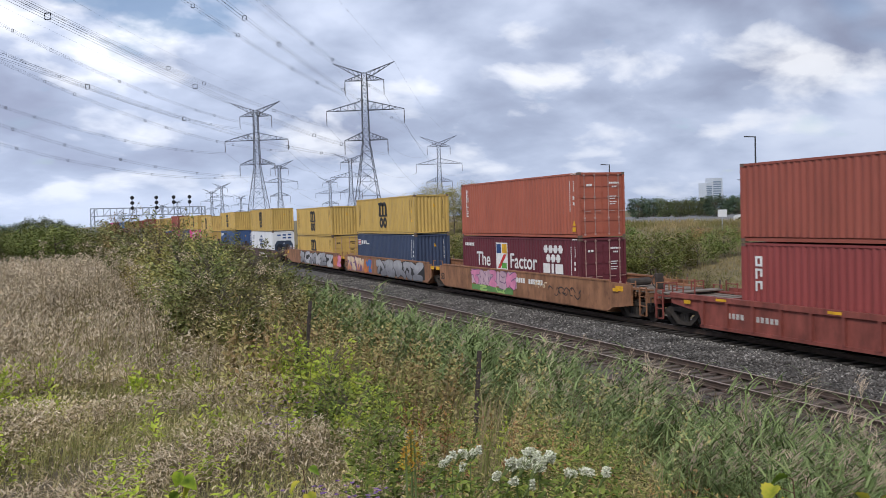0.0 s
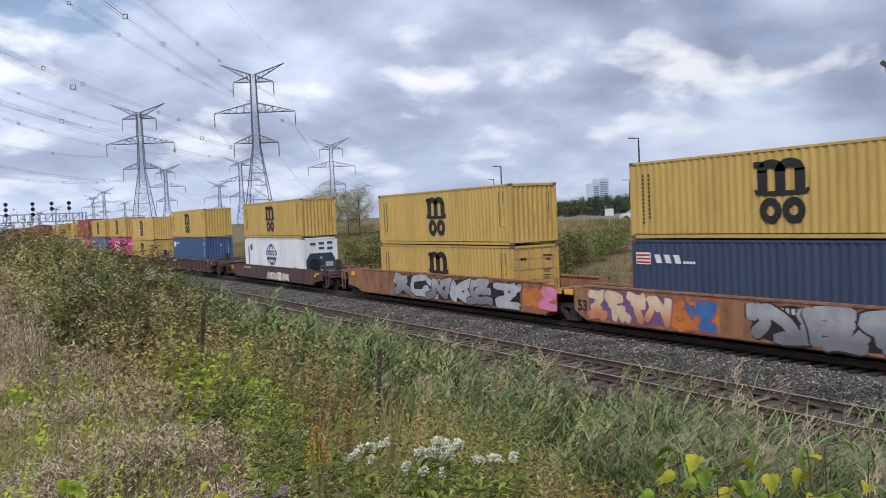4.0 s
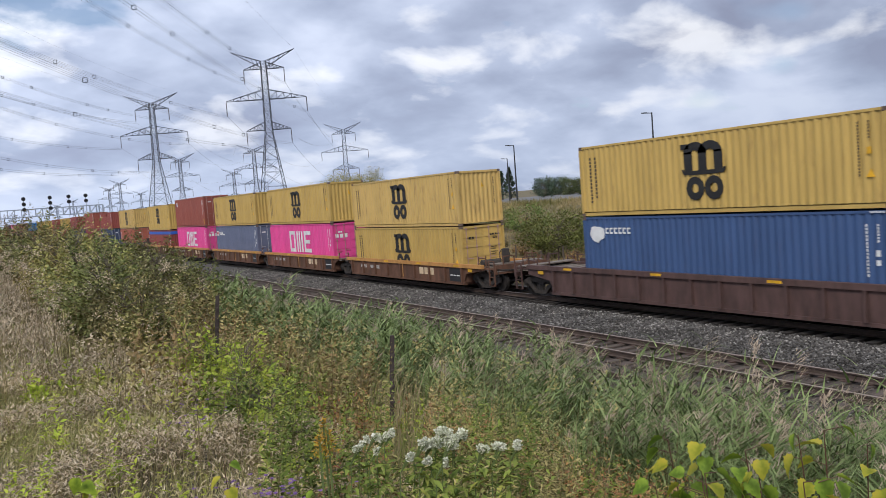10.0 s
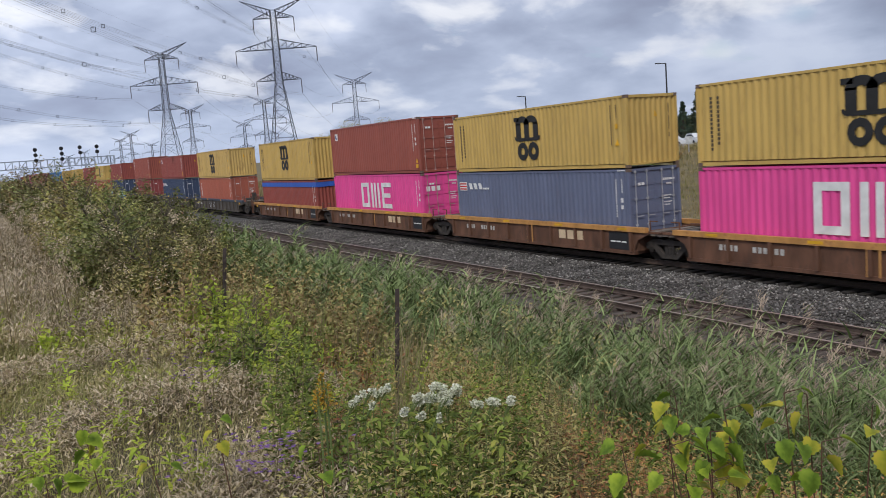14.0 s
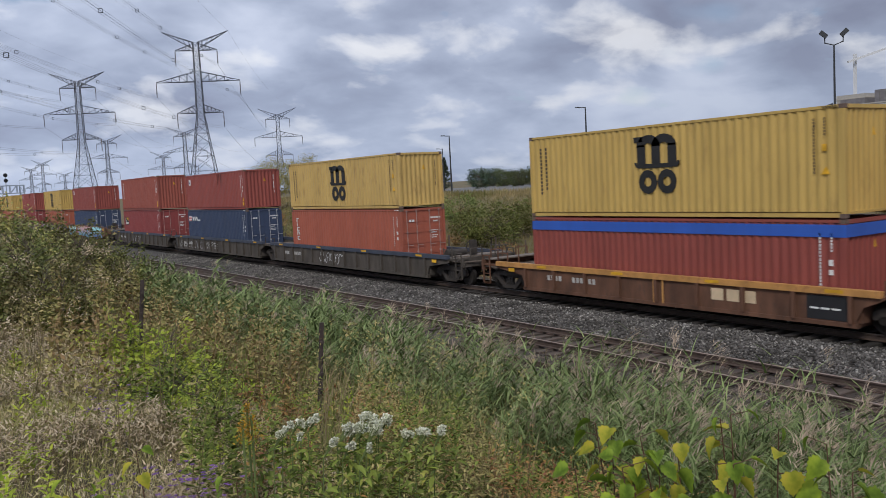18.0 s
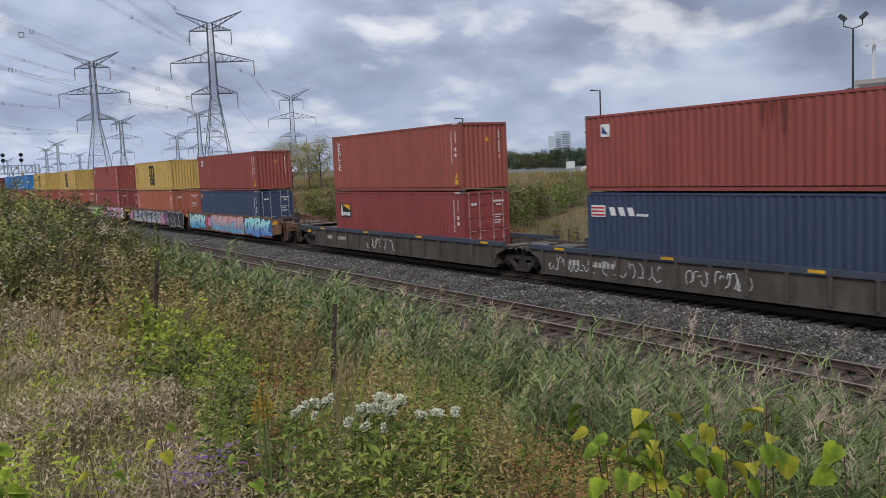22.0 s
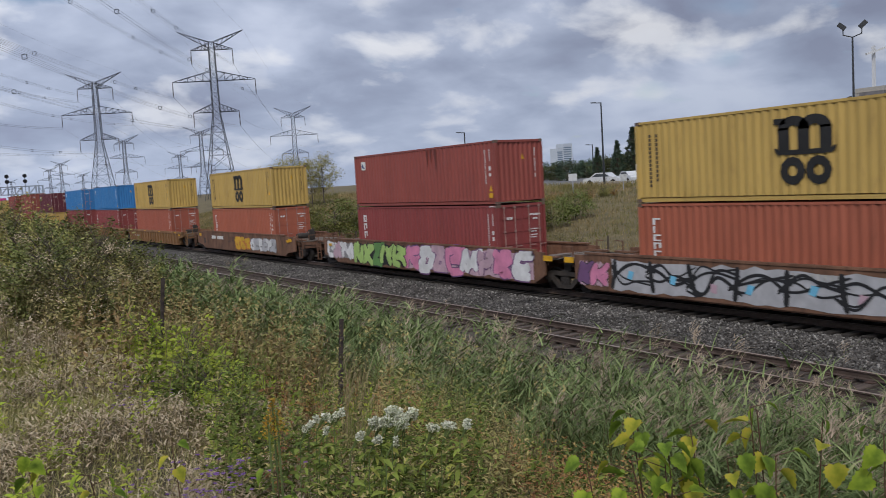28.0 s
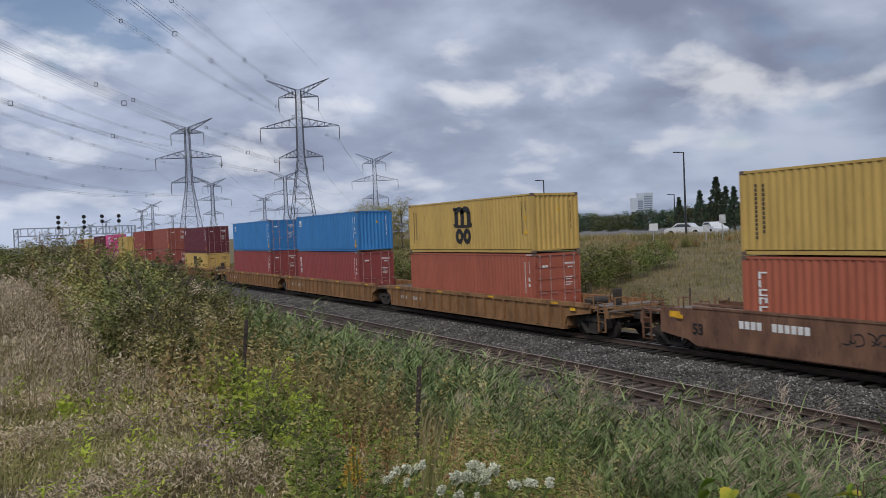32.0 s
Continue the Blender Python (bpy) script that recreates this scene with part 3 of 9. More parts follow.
def container_pieces(h, mat, door_near, reefer=False):
    """The pieces of a container's shell: (name, mesh)."""
    w, L = CW / 2, CL / 2
    out = []

    def add(name, bm):
        out.append((name, mesh_of(bm, name, mat)))

    def one(name, *b):
        bm = bmesh.new()
        box(bm, *b)
        add(name, bm)

    for sx in (-1, 1):
        for sy in (-1, 1):
            one("corner_post", *sorted((sx * w, sx * (w - 0.10))), *sorted((sy * L, sy * (L - 0.12))), 0.118, h - 0.118)
        x = sorted((sx * (w - 0.004), sx * (w - 0.06)))
        one("bottom_rail", *sorted((sx * (w - 0.022), sx * (w - 0.07))), -L + 0.16, L - 0.16, 0.025, 0.135)
        one("top_rail", *x, -L + 0.16, L - 0.16, h - 0.085, h - 0.012)
        bm = bmesh.new()
        if reefer:
            box(bm, *sorted((sx * (w - 0.02), sx * (w - 0.05))), -L + 0.12, L - 0.12, 0.17, h - 0.085)
        else:
            corrugate(bm, sx * (w - 0.012), -L + 0.12, L - 0.12, 0.17, h - 0.085, "y", sx)
        add("side_panel", bm)
    for sy in (-1, 1):
        y = sorted((sy * (L - 0.004), sy * (L - 0.07)))
        one("end_sill", -w + 0.16, w - 0.16, *y, 0.02 if sy < 0 and door_near else 0.10, 0.16)
        one("end_header", -w + 0.16, w - 0.16, *y, h - 0.11, h - 0.012)
        if not (sy < 0 and door_near):
            bm = bmesh.new()
            if reefer and sy < 0:
                box(bm, -w + 0.10, w - 0.10, -L + 0.03, -L + 0.06, 0.16, h - 0.11)
            else:
                corrugate(bm, sy * (L - 0.03), -w + 0.10, w - 0.10, 0.16, h - 0.11, "x", sy, depth=0.045, period=0.25)
            add("end_panel", bm)
    one("floor", -w + 0.22, w - 0.22, -L + 0.20, L - 0.20, 0.10, 0.16)
    bm = bmesh.new()
    n = 22
    step = (CL - 0.3) / n
    lo, hi = [], []
    for i in range(n * 2 + 1):
        y = -L + 0.15 + i * step / 2
        z = h - 0.022 + (0.016 if i % 2 else 0)
        lo.append(bm.verts.new((-w + 0.05, y, z)))
        hi.append(bm.verts.new((w - 0.05, y, z)))
    for i in range(n * 2):
        bm.faces.new((lo[i], hi[i], hi[i + 1], lo[i + 1]))
    add("roof", bm)
    return out


def door_mesh(h, mat):
    bm = bmesh.new()
    w = CW / 2 - 0.105
    z0, z1 = 0.165, h - 0.115
    y = -CL / 2 + 0.048
    rows = 5
    box(bm, 0.004, w, y, y + 0.05, z0, z1)
    for i in range(rows):
        a = z0 + 0.06 + i * (z1 - z0 - 0.06) / rows
        box(bm, 0.06, w - 0.06, y - 0.022, y, a, a + (z1 - z0) / rows * 0.55)
    return mesh_of(bm, "door", mat)


def rod_mesh(h, mat):
    bm = bmesh.new()
    y = -CL / 2 + 0.005
    tube(bm, (0, y, 0.10), (0, y, h - 0.06), 0.019, 6)
    for z in (0.14, h * 0.3, h * 0.62, h - 0.12):
        box(bm, -0.05, 0.05, y - 0.012, y + 0.03, z - 0.035, z + 0.035)
    box(bm, -0.02, 0.30, y - 0.03, y - 0.012, h * 0.40, h * 0.40 + 0.035)
    return mesh_of(bm, "lock_rod", mat)


def casting_mesh(mat):
    bm = bmesh.new()
    box(bm, -0.08, 0.08, -0.09, 0.09, -0.059, 0.059)
    bmesh.ops.bevel(bm, geom=list(bm.edges), offset=0.008, segments=1, affect="EDGES")
    return mesh_of(bm, "corner_casting", mat)


def flat(bm, outline, out=0.0):
    """A painted mark, a thin plate on the near side wall; outline in (y, z)."""
    prism(bm, outline, -CW / 2 - 0.004 - out, -CW / 2 + 0.006)


def rect(y0, y1, z0, z1):
    return [(y0, z0), (y0, z1), (y1, z1), (y1, z0)]


def arc(cy, cz, r0, r1, a0, a1, n=10, squash=1.0):
    """A thick arc as quads in (y, z)."""
    out = []
    for i in range(n):
        p, q = radians(a0 + (a1 - a0) * i / n), radians(a0 + (a1 - a0) * (i + 1) / n)
        out.append([(cy - r * math.cos(t), cz + r * squash * math.sin(t)) for r, t in ((r0, p), (r1, p), (r1, q), (r0, q))])
    return out


FAR = CL / 2


def mark_column(bm, y, z0, z1, n, w):
    """Writing that runs downwards and cannot be read: a column of short bars."""
    s = (z1 - z0) / n
    for i in range(n):
        flat(bm, rect(y - w / 2, y + w / 2, z0 + i * s + 0.18 * s, z0 + (i + 1) * s - 0.1 * s))


def marks_yellow(th, h):
    """The line's emblem as plain dark shapes: an arched comb over a wave, two hooked blocks below; side columns of bars."""
    bm = bmesh.new()
    c, w = FAR - 6.05, 0.78
    # seen from the track side the emblem runs from large y (left) to small y (right)
    zt, zm = h - 0.34, h - 1.28
    for k in (-0.62, 0.02, 0.62):
        flat(bm, rect(c + k - 0.17, c + k + 0.17, zm, zt - 0.28))
    for a, b in ((-0.62, 0.02), (0.02, 0.62)):
        for q in arc(c + (a + b) / 2, zt - 0.34, 0.15, 0.49, 0, 180, 8, 0.75):
            flat(bm, q)
    flat(bm, rect(c + 0.55, c + 0.92, zt - 0.18, zt - 0.02))
    for q in arc(c + 0.72, zm + 0.12, 0.10, 0.19, 180, 360, 6):
        flat(bm, q, 0.001)
    flat(bm, rect(c - 0.62, c + 0.62, zm - 0.07, zm + 0.06), 0.002)
    for q in arc(c - 0.72, zm + 0.12, 0.10, 0.19, 180, 360, 6):
        flat(bm, q, 0.001)
    zb = h - 1.78
    for q in arc(c + 0.37, zb, 0.15, 0.38, 0, 360, 12, 1.0) + arc(c - 0.40, zb, 0.15, 0.38, 0, 360, 12, 1.0):
        flat(bm, q)
    part("emblem", bm, BLACK, th, "black painted emblem")["kind"] = "stuff"
    bm = bmesh.new()
    mark_column(bm, FAR - 0.62, h - 2.12, h - 0.42, 13, 0.085)
    mark_column(bm, FAR - 0.90, h - 1.95, h - 0.42, 11, 0.085)
    part("side_lettering", bm, FADED, th, "dark upright lettering")["kind"] = "stuff"
    bm = bmesh.new()
    mark_column(bm, -FAR + 0.85, h - 1.75, h - 0.30, 17, 0.04)
    mark_column(bm, -FAR + 0.55, h - 0.78, h - 0.30, 6, 0.04)
    part("number_column", bm, FADED, th)["kind"] = "stuff"
    bm = bmesh.new()
    flat(bm, rect(-FAR + 0.50, -FAR + 0.62, h - 1.16, h - 0.98))
    flat(bm, [(-FAR + 0.42, h - 1.76), (-FAR + 0.52, h - 1.55), (-FAR + 0.66, h - 1.76)])
    part("warning_sign", bm, YELLOWM, th)


def marks_serial(th, h, mat=None, warn=True):
    mat = mat or WHITE
    bm = bmesh.new()
    mark_column(bm, -FAR + 0.72, h - 1.75, h - 0.35, 15, 0.045)
    mark_column(bm, -FAR + 0.40, h - 0.85, h - 0.35, 6, 0.045)
    flat(bm, rect(-FAR + 0.36, -FAR + 0.48, h - 1.2, h - 1.04))
    flat(bm, rect(-FAR + 0.36, -FAR + 0.48, h - 1.44, h - 1.30))
    part("number_column", bm, mat, th)["kind"] = "stuff"
    if warn:
        bm = bmesh.new()
        flat(bm, [(-FAR + 0.30, 0.55), (-FAR + 0.415, 0.78), (-FAR + 0.53, 0.55)])
        flat(bm, rect(-FAR + 0.30, -FAR + 0.55, 0.28, 0.48))
        part("warning_sign", bm, YELLOWM, th)


def marks_upright(th, h, n, top, bottom, w, mat=None, y=None):
    """A maker's or lessor's name painted downwards near the far corner, as bars."""
    y = FAR - 0.78 if y is None else y
    bm = bmesh.new()
    s = (top - bottom) / n
    rnd = random.Random(n)
    for i in range(n):
        z = top - (i + 1) * s
        flat(bm, rect(y + w * 0.22, y + w / 2, z + 0.1 * s, z + 0.92 * s))
        if rnd.random() < 0.7:
            flat(bm, rect(y - w / 2, y + w * 0.22, z + 0.74 * s, z + 0.92 * s))
        if rnd.random() < 0.6:
            flat(bm, rect(y - w / 2, y + w * 0.22, z + 0.1 * s, z + 0.28 * s))
        if rnd.random() < 0.5:
            flat(bm, rect(y - w / 2, y - w * 0.2, z + 0.28 * s, z + 0.74 * s))
    part("side_lettering", bm, mat or WHITE, th, "white upright lettering")["kind"] = "stuff"


def marks_pink(th, h):
    """Large white block shapes: an open frame, three uprights, a stack of bars."""
    bm = bmesh.new()
    z0, z1 = 0.98, 2.43
    y = FAR - 4.23
    for r in (rect(y - 0.27, y, z0, z1), rect(y - 1.12, y - 0.85, z0, z1), rect(y - 0.85, y - 0.27, z1 - 0.24, z1), rect(y - 0.85, y - 0.27, z0, z0 + 0.24)):
        flat(bm, r)
    part("block_shape", bm, WHITE, th, "large white open square")
    bm = bmesh.new()
    y -= 1.42
    for r in (rect(y - 0.25, y, z0, z1), rect(y - 1.15, y - 0.90, z0, z1), rect(y - 0.68, y - 0.45, z0, z1)):
        flat(bm, r)
    part("block_shape", bm, WHITE, th, "large white upright bars")
    bm = bmesh.new()
    y -= 1.45
    for r in (rect(y - 0.27, y, z0, z1), rect(y - 1.25, y - 0.27, z1 - 0.25, z1), rect(y - 1.1, y - 0.27, (z0 + z1) / 2 - 0.12, (z0 + z1) / 2 + 0.12), rect(y - 1.25, y - 0.27, z0, z0 + 0.25)):
        flat(bm, r)
    part("block_shape", bm, WHITE, th, "large white comb of bars")
    bm = bmesh.new()
    for i in range(3):
        x = 0.18 + i * 0.30
        prism_x = ((x, 1.95), (x + 0.22, 1.95), (x + 0.22, 2.2), (x, 2.2))
        y0 = -CL / 2 + 0.006
        vs = [bm.verts.new((-p[0], y0, p[1])) for p in prism_x]
        bm.faces.new(vs)
    part("door_marks", bm, WHITE, th)


def words(text, size, y_left, z, parent, mat, name="lettering", x=None, slant=0.0, bold=0.012):
    """Readable words on the near side wall, in the built-in face, as a mesh."""
    cu = bpy.data.curves.new(name, "FONT")
    cu.body, cu.size, cu.extrude, cu.offset, cu.shear = text, size, 0.003, bold, slant
    tmp = bpy.data.objects.new(name, cu)
    me = bpy.data.meshes.new_from_object(tmp)
    bpy.data.objects.remove(tmp)
    bpy.data.curves.remove(cu)
    me.materials.append(mat)
    ob = new(name, me)
    ob.parent = parent
    ob.matrix_basis = pose(-CW / 2 - 0.004 if x is None else x, y_left, z, 90, 0, -90)
    return ob


def marks_slogan(th, h):
    words("The", 1.05, FAR - 1.8, 1.35, th, WHITE)
    words("Factor", 1.05, FAR - 5.65, 1.35, th, WHITE)
    cols = (BLUEM, YELLOWM, surface("red_marking", (0.5, 0.03, 0.03), bump=0), surface("green_marking", (0.1, 0.35, 0.06), bump=0), WHITE)
    y, z = FAR - 4.2, 1.15
    for i, (m, r) in enumerate(zip((cols[4], cols[0], cols[1], cols[2], cols[3]), (rect(y - 1.2, y + 0.06, z + 0.05, z + 1.45), rect(y - 0.5, y, z + 0.9, z + 1.38), rect(y - 1.14, y - 0.62, z + 0.9, z + 1.38), [(y - 1.1, z + 0.85), (y - 0.8, z + 0.85), (y - 0.1, z + 0.12), (y - 0.4, z + 0.12)], rect(y - 1.1, y - 0.55, z + 0.12, z + 0.4)))):
        bm = bmesh.new()
        flat(bm, r, 0.001 + 0.002 * (i > 0))
        part("sign_panel", bm, m, th)
    bm = bmesh.new()
    for i in range(7):
        cy, cz = FAR - 9.25 - 0.44 * (i if i < 4 else i - 3.5), 2.38 if i < 4 else 1.95
        for a in range(0, 180, 60):
            d = (0.19 * math.cos(radians(a)), 0.19 * math.sin(radians(a)))
            p = (-d[1] * 0.35, d[0] * 0.35)
            flat(bm, [(cy - d[0] - p[0], cz - d[1] - p[1]), (cy - d[0] + p[0], cz - d[1] + p[1]), (cy + d[0] + p[0], cz + d[1] + p[1]), (cy + d[0] - p[0], cz + d[1] - p[1])], 0.0005 * a / 60)
    for r in (rect(FAR - 9.6, FAR - 9.0, 1.25, 1.7), rect(FAR - 9.95, FAR - 9.75, 1.25, 1.7), rect(FAR - 10.75, FAR - 10.1, 1.25, 1.7)):
        flat(bm, r)
    part("star_marks", bm, WHITE, th, "white stars and blocks")
    bm = bmesh.new()
    for i in range(6):
        flat(bm, rect(FAR - 0.35 - 0.2 * i - 0.14, FAR - 0.35 - 0.2 * i, 2.38, 2.55))
    part("small_lettering", bm, WHITE, th)


def marks_navy(th, h):
    bm = bmesh.new()
    for i in range(3):
        flat(bm, rect(FAR - 0.85, FAR - 0.22, h - 0.56 - 0.12 * i, h - 0.50 - 0.12 * i), 0.002)
    part("flag_stripes", bm, surface("red_marking", (0.5, 0.03, 0.03), bump=0), th)
    bm = bmesh.new()
    flat(bm, rect(FAR - 0.87, FAR - 0.20, h - 0.84, h - 0.44))
    for i in range(3):
        y = FAR - 1.05 - i * 0.42
        flat(bm, [(y - 0.34, h - 0.78), (y - 0.24, h - 0.50), (y, h - 0.50), (y - 0.10, h - 0.78)])
    for i in range(4):
        y = FAR - 2.32 - i * 0.13
        flat(bm, rect(y - 0.10, y, h - 0.78, h - 0.70))
    part("name_mark", bm, WHITE, th, "white slanted name blocks")


def marks_horse(th, h):
    bm = bmesh.new()
    c, z = FAR - 0.72, h - 0.62
    pts = []
    rnd = random.Random(4)
    for i in range(14):
        a = 2 * math.pi * i / 14
        r = 0.34 * (0.75 + 0.5 * rnd.random())
        pts.append((c + r * 1.2 * math.cos(a), z + r * math.sin(a)))
    flat(bm, pts)
    for i in range(6):
        y = FAR - 1.25 - i * 0.23
        for r in (rect(y - 0.05, y, h - 0.62, h - 0.40), rect(y - 0.16, y - 0.05, h - 0.46, h - 0.40), rect(y - 0.16, y - 0.05, h - 0.62, h - 0.56)):
            flat(bm, r)
    part("name_mark", bm, WHITE, th, "white emblem and name blocks")


def marks_reefer(th, h):
    bm = bmesh.new()
    c, z = FAR - 6.0, 1.72
    for q in arc(c, z, 0.92, 1.0, 25, 155, 12, 0.75) + arc(c, z, 0.92, 1.0, 205, 335, 12, 0.75):
        flat(bm, q)
    for k in (0.5,):
        for q in arc(c, z, 0.44, 0.52, 35, 145, 8, 1.35) + arc(c, z, 0.44, 0.52, 215, 325, 8, 1.35):
            flat(bm, q)
    for i in range(5):
        y = c + 1.12 - i * 0.46
        for q in arc(y - 0.19, z + 0.12, 0.10, 0.20, 30 if i in (0, 3) else 0, 330 if i in (0, 3) else 360, 8, 1.0):
            flat(bm, q, 0.001)
    for i in range(8):
        y = c + 1.0 - i * 0.255
        flat(bm, rect(y - 0.18, y - 0.12, z - 0.38, z - 0.16))
        flat(bm, rect(y - 0.06, y, z - 0.38, z - 0.16))
    part("emblem", bm, BLUEM, th, "blue globe emblem with name blocks")
    bm = bmesh.new()
    mark_column(bm, FAR - 0.9, 0.75, 2.25, 6, 0.2)
    flat(bm, rect(FAR - 1.75, FAR - 1.35, 2.0, 2.42))
    part("side_lettering", bm, BLUEM, th)
    bm = bmesh.new()
    flat(bm, rect(-FAR + 1.4, -FAR + 1.7, 0.75, 0.98))
    flat(bm, rect(-FAR + 1.4, -FAR + 1.7, 0.42, 0.65))
    part("warning_sign", bm, YELLOWM, th)
    bm = bmesh.new()
    y0 = -CL / 2 + 0.012
    out = [(-1.02, 0.16), (1.02, 0.16), (1.02, 1.45), (0.78, 1.86), (-0.74, 1.86), (-1.02, 1.40)]
    fr, bk = [[bm.verts.new((x, y, z)) for x, z in out] for y in (y0 - 0.03, y0 + 0.06)]
    bm.faces.new(fr)
    for k in range(6):
        bm.faces.new((fr[k], fr[(k + 1) % 6], bk[(k + 1) % 6], bk[k]))
    part("cooling_unit", bm, surface("dark_unit_panel", (0.03, 0.045, 0.075), rough=0.5), th, "dark cooling unit grille")
    bm = bmesh.new()
    box(bm, 0.32, 0.86, y0 - 0.05, y0 + 0.05, 0.95, 1.28)
    box(bm, -0.05, 0.10, y0 - 0.05, y0 + 0.05, 1.50, 1.62)
    box(bm, -0.02, 0.12, y0 - 0.05, y0 + 0.05, 0.66, 0.78)
    part("control_box", bm, surface("grey_unit_box", (0.35, 0.36, 0.38), rough=0.5), th)
    bm = bmesh.new()
    tube(bm, (-0.45, y0 - 0.06, 1.12), (-0.45, y0 - 0.03, 1.12), 0.40, 18)
    part("fan_guard", bm, surface("fan_guard_black", (0.010, 0.014, 0.022), rough=0.5), th)
    bm = bmesh.new()
    for i, (x, z) in enumerate(((-0.7, 2.40), (-0.1, 2.42), (0.5, 2.44), (-0.1, 2.10), (0.5, 2.08))):
        box(bm, x, x + 0.38, y0 - 0.004, y0 + 0.05, z, z + 0.16)
    part("end_labels", bm, BLUEM, th)


def marks_lamp(th, h):
    bm = bmesh.new()
    flat(bm, rect(FAR - 1.75, FAR - 0.55, 1.55, 2.25))
    part("sign_panel", bm, BLACK, th, "black sign panel")
    bm = bmesh.new()
    flat(bm, [(FAR - 0.85, 2.2), (FAR - 1.7, 2.2), (FAR - 1.7, 1.9)], 0.003)
    part("light_beam", bm, YELLOWM, th)
    bm = bmesh.new()
    for i in range(6):
        y = FAR - 0.8 - i * 0.15
        flat(bm, rect(y - 0.11, y, 1.62, 1.80), 0.003)
    flat(bm, [(FAR - 0.62, 1.6), (FAR - 0.68, 2.18), (FAR - 0.80, 2.18), (FAR - 0.86, 1.6)], 0.003)
    part("name_mark", bm, WHITE, th)


def marks_patch(th, h, mat=None, y=None, z=None, w=0.42):
    y, z = FAR - 0.75 if y is None else y, h - 0.75 if z is None else z
    bm = bmesh.new()
    flat(bm, rect(y - w, y, z, z + w))
    part("lessor_sign", bm, mat or WHITE, th)
    bm = bmesh.new()
    flat(bm, [(y - w * 0.85, z + w * 0.15), (y - w * 0.2, z + w * 0.85), (y - w * 0.1, z + w * 0.3)], 0.003)
    part("sign_mark", bm, BLUEM, th)


def marks_door_end(th, h, mat):
    """Small lines of writing on the door leaf and the weights below, as bars."""
    bm = bmesh.new()
    y0 = -CL / 2 + 0.002
    for z, n, x, w, t in ((h - 0.52, 4, 0.40, 0.075, 0.085), (h - 0.52, 5, 0.74, 0.035, 0.075), (h - 0.68, 3, 0.55, 0.07, 0.07), (h - 1.10, 5, 0.42, 0.06, 0.045), (h - 1.20, 4, 0.42, 0.06, 0.045), (h - 1.34, 5, 0.42, 0.06, 0.045), (h - 1.44, 4, 0.42, 0.06, 0.045), (h - 0.62, 2, -0.80, 0.13, 0.10)):
        for k in range(n):
            a = x + k * w * 1.25
            bm.faces.new([bm.verts.new((a + q, y0 + 0.016, z + r)) for q, r in ((0, 0), (w, 0), (w, t), (0, t))])
    part("door_lettering", bm, mat, th)["kind"] = "stuff"


def marks_blank_end(th, h, mat):
    """The number that runs down a blank end wall, and a warning triangle."""
    bm = bmesh.new()
    y0 = -CL / 2 + 0.026
    for k in range(14):
        z = h - 0.42 - 0.088 * k
        if k not in (4, 11):
            bm.faces.new([bm.verts.new((0.78 + q, y0, z + r)) for q, r in ((0, 0), (0.045, 0), (0.045, 0.066), (0, 0.066))])
    part("end_number", bm, mat, th)["kind"] = "stuff"
    bm = bmesh.new()
    bm.faces.new([bm.verts.new((q, y0, h + r)) for q, r in ((0.10, -0.80), (0.26, -0.80), (0.14, -0.56))])
    part("end_warning", bm, YELLOWM, th)


def marks_height(th, h, mat):
    """The slanted stripes that mark a tall container, beside its upper corners."""
    bm = bmesh.new()
    for k in range(5):
        y = -FAR + 0.20 + 0.085 * k
        flat(bm, [(y, h - 0.075), (y + 0.045, h - 0.075), (y + 0.075, h - 0.025), (y + 0.03, h - 0.025)], 0.001)
    part("height_stripes", bm, mat, th)["kind"] = "stuff"


COLOUR_WORDS = {"y": "yellow", "y2": "worn yellow", "o": "orange-red", "r": "oxide red", "rb": "red-brown", "m": "maroon", "d": "dark maroon", "s": "salmon orange", "n": "navy blue", "c": "blue", "sl": "slate blue", "b": "bright blue", "p": "magenta pink", "w": "white"}
BLUETARP = paint("blue_top_band", (0.03, 0.10, 0.42), amount=0.1)


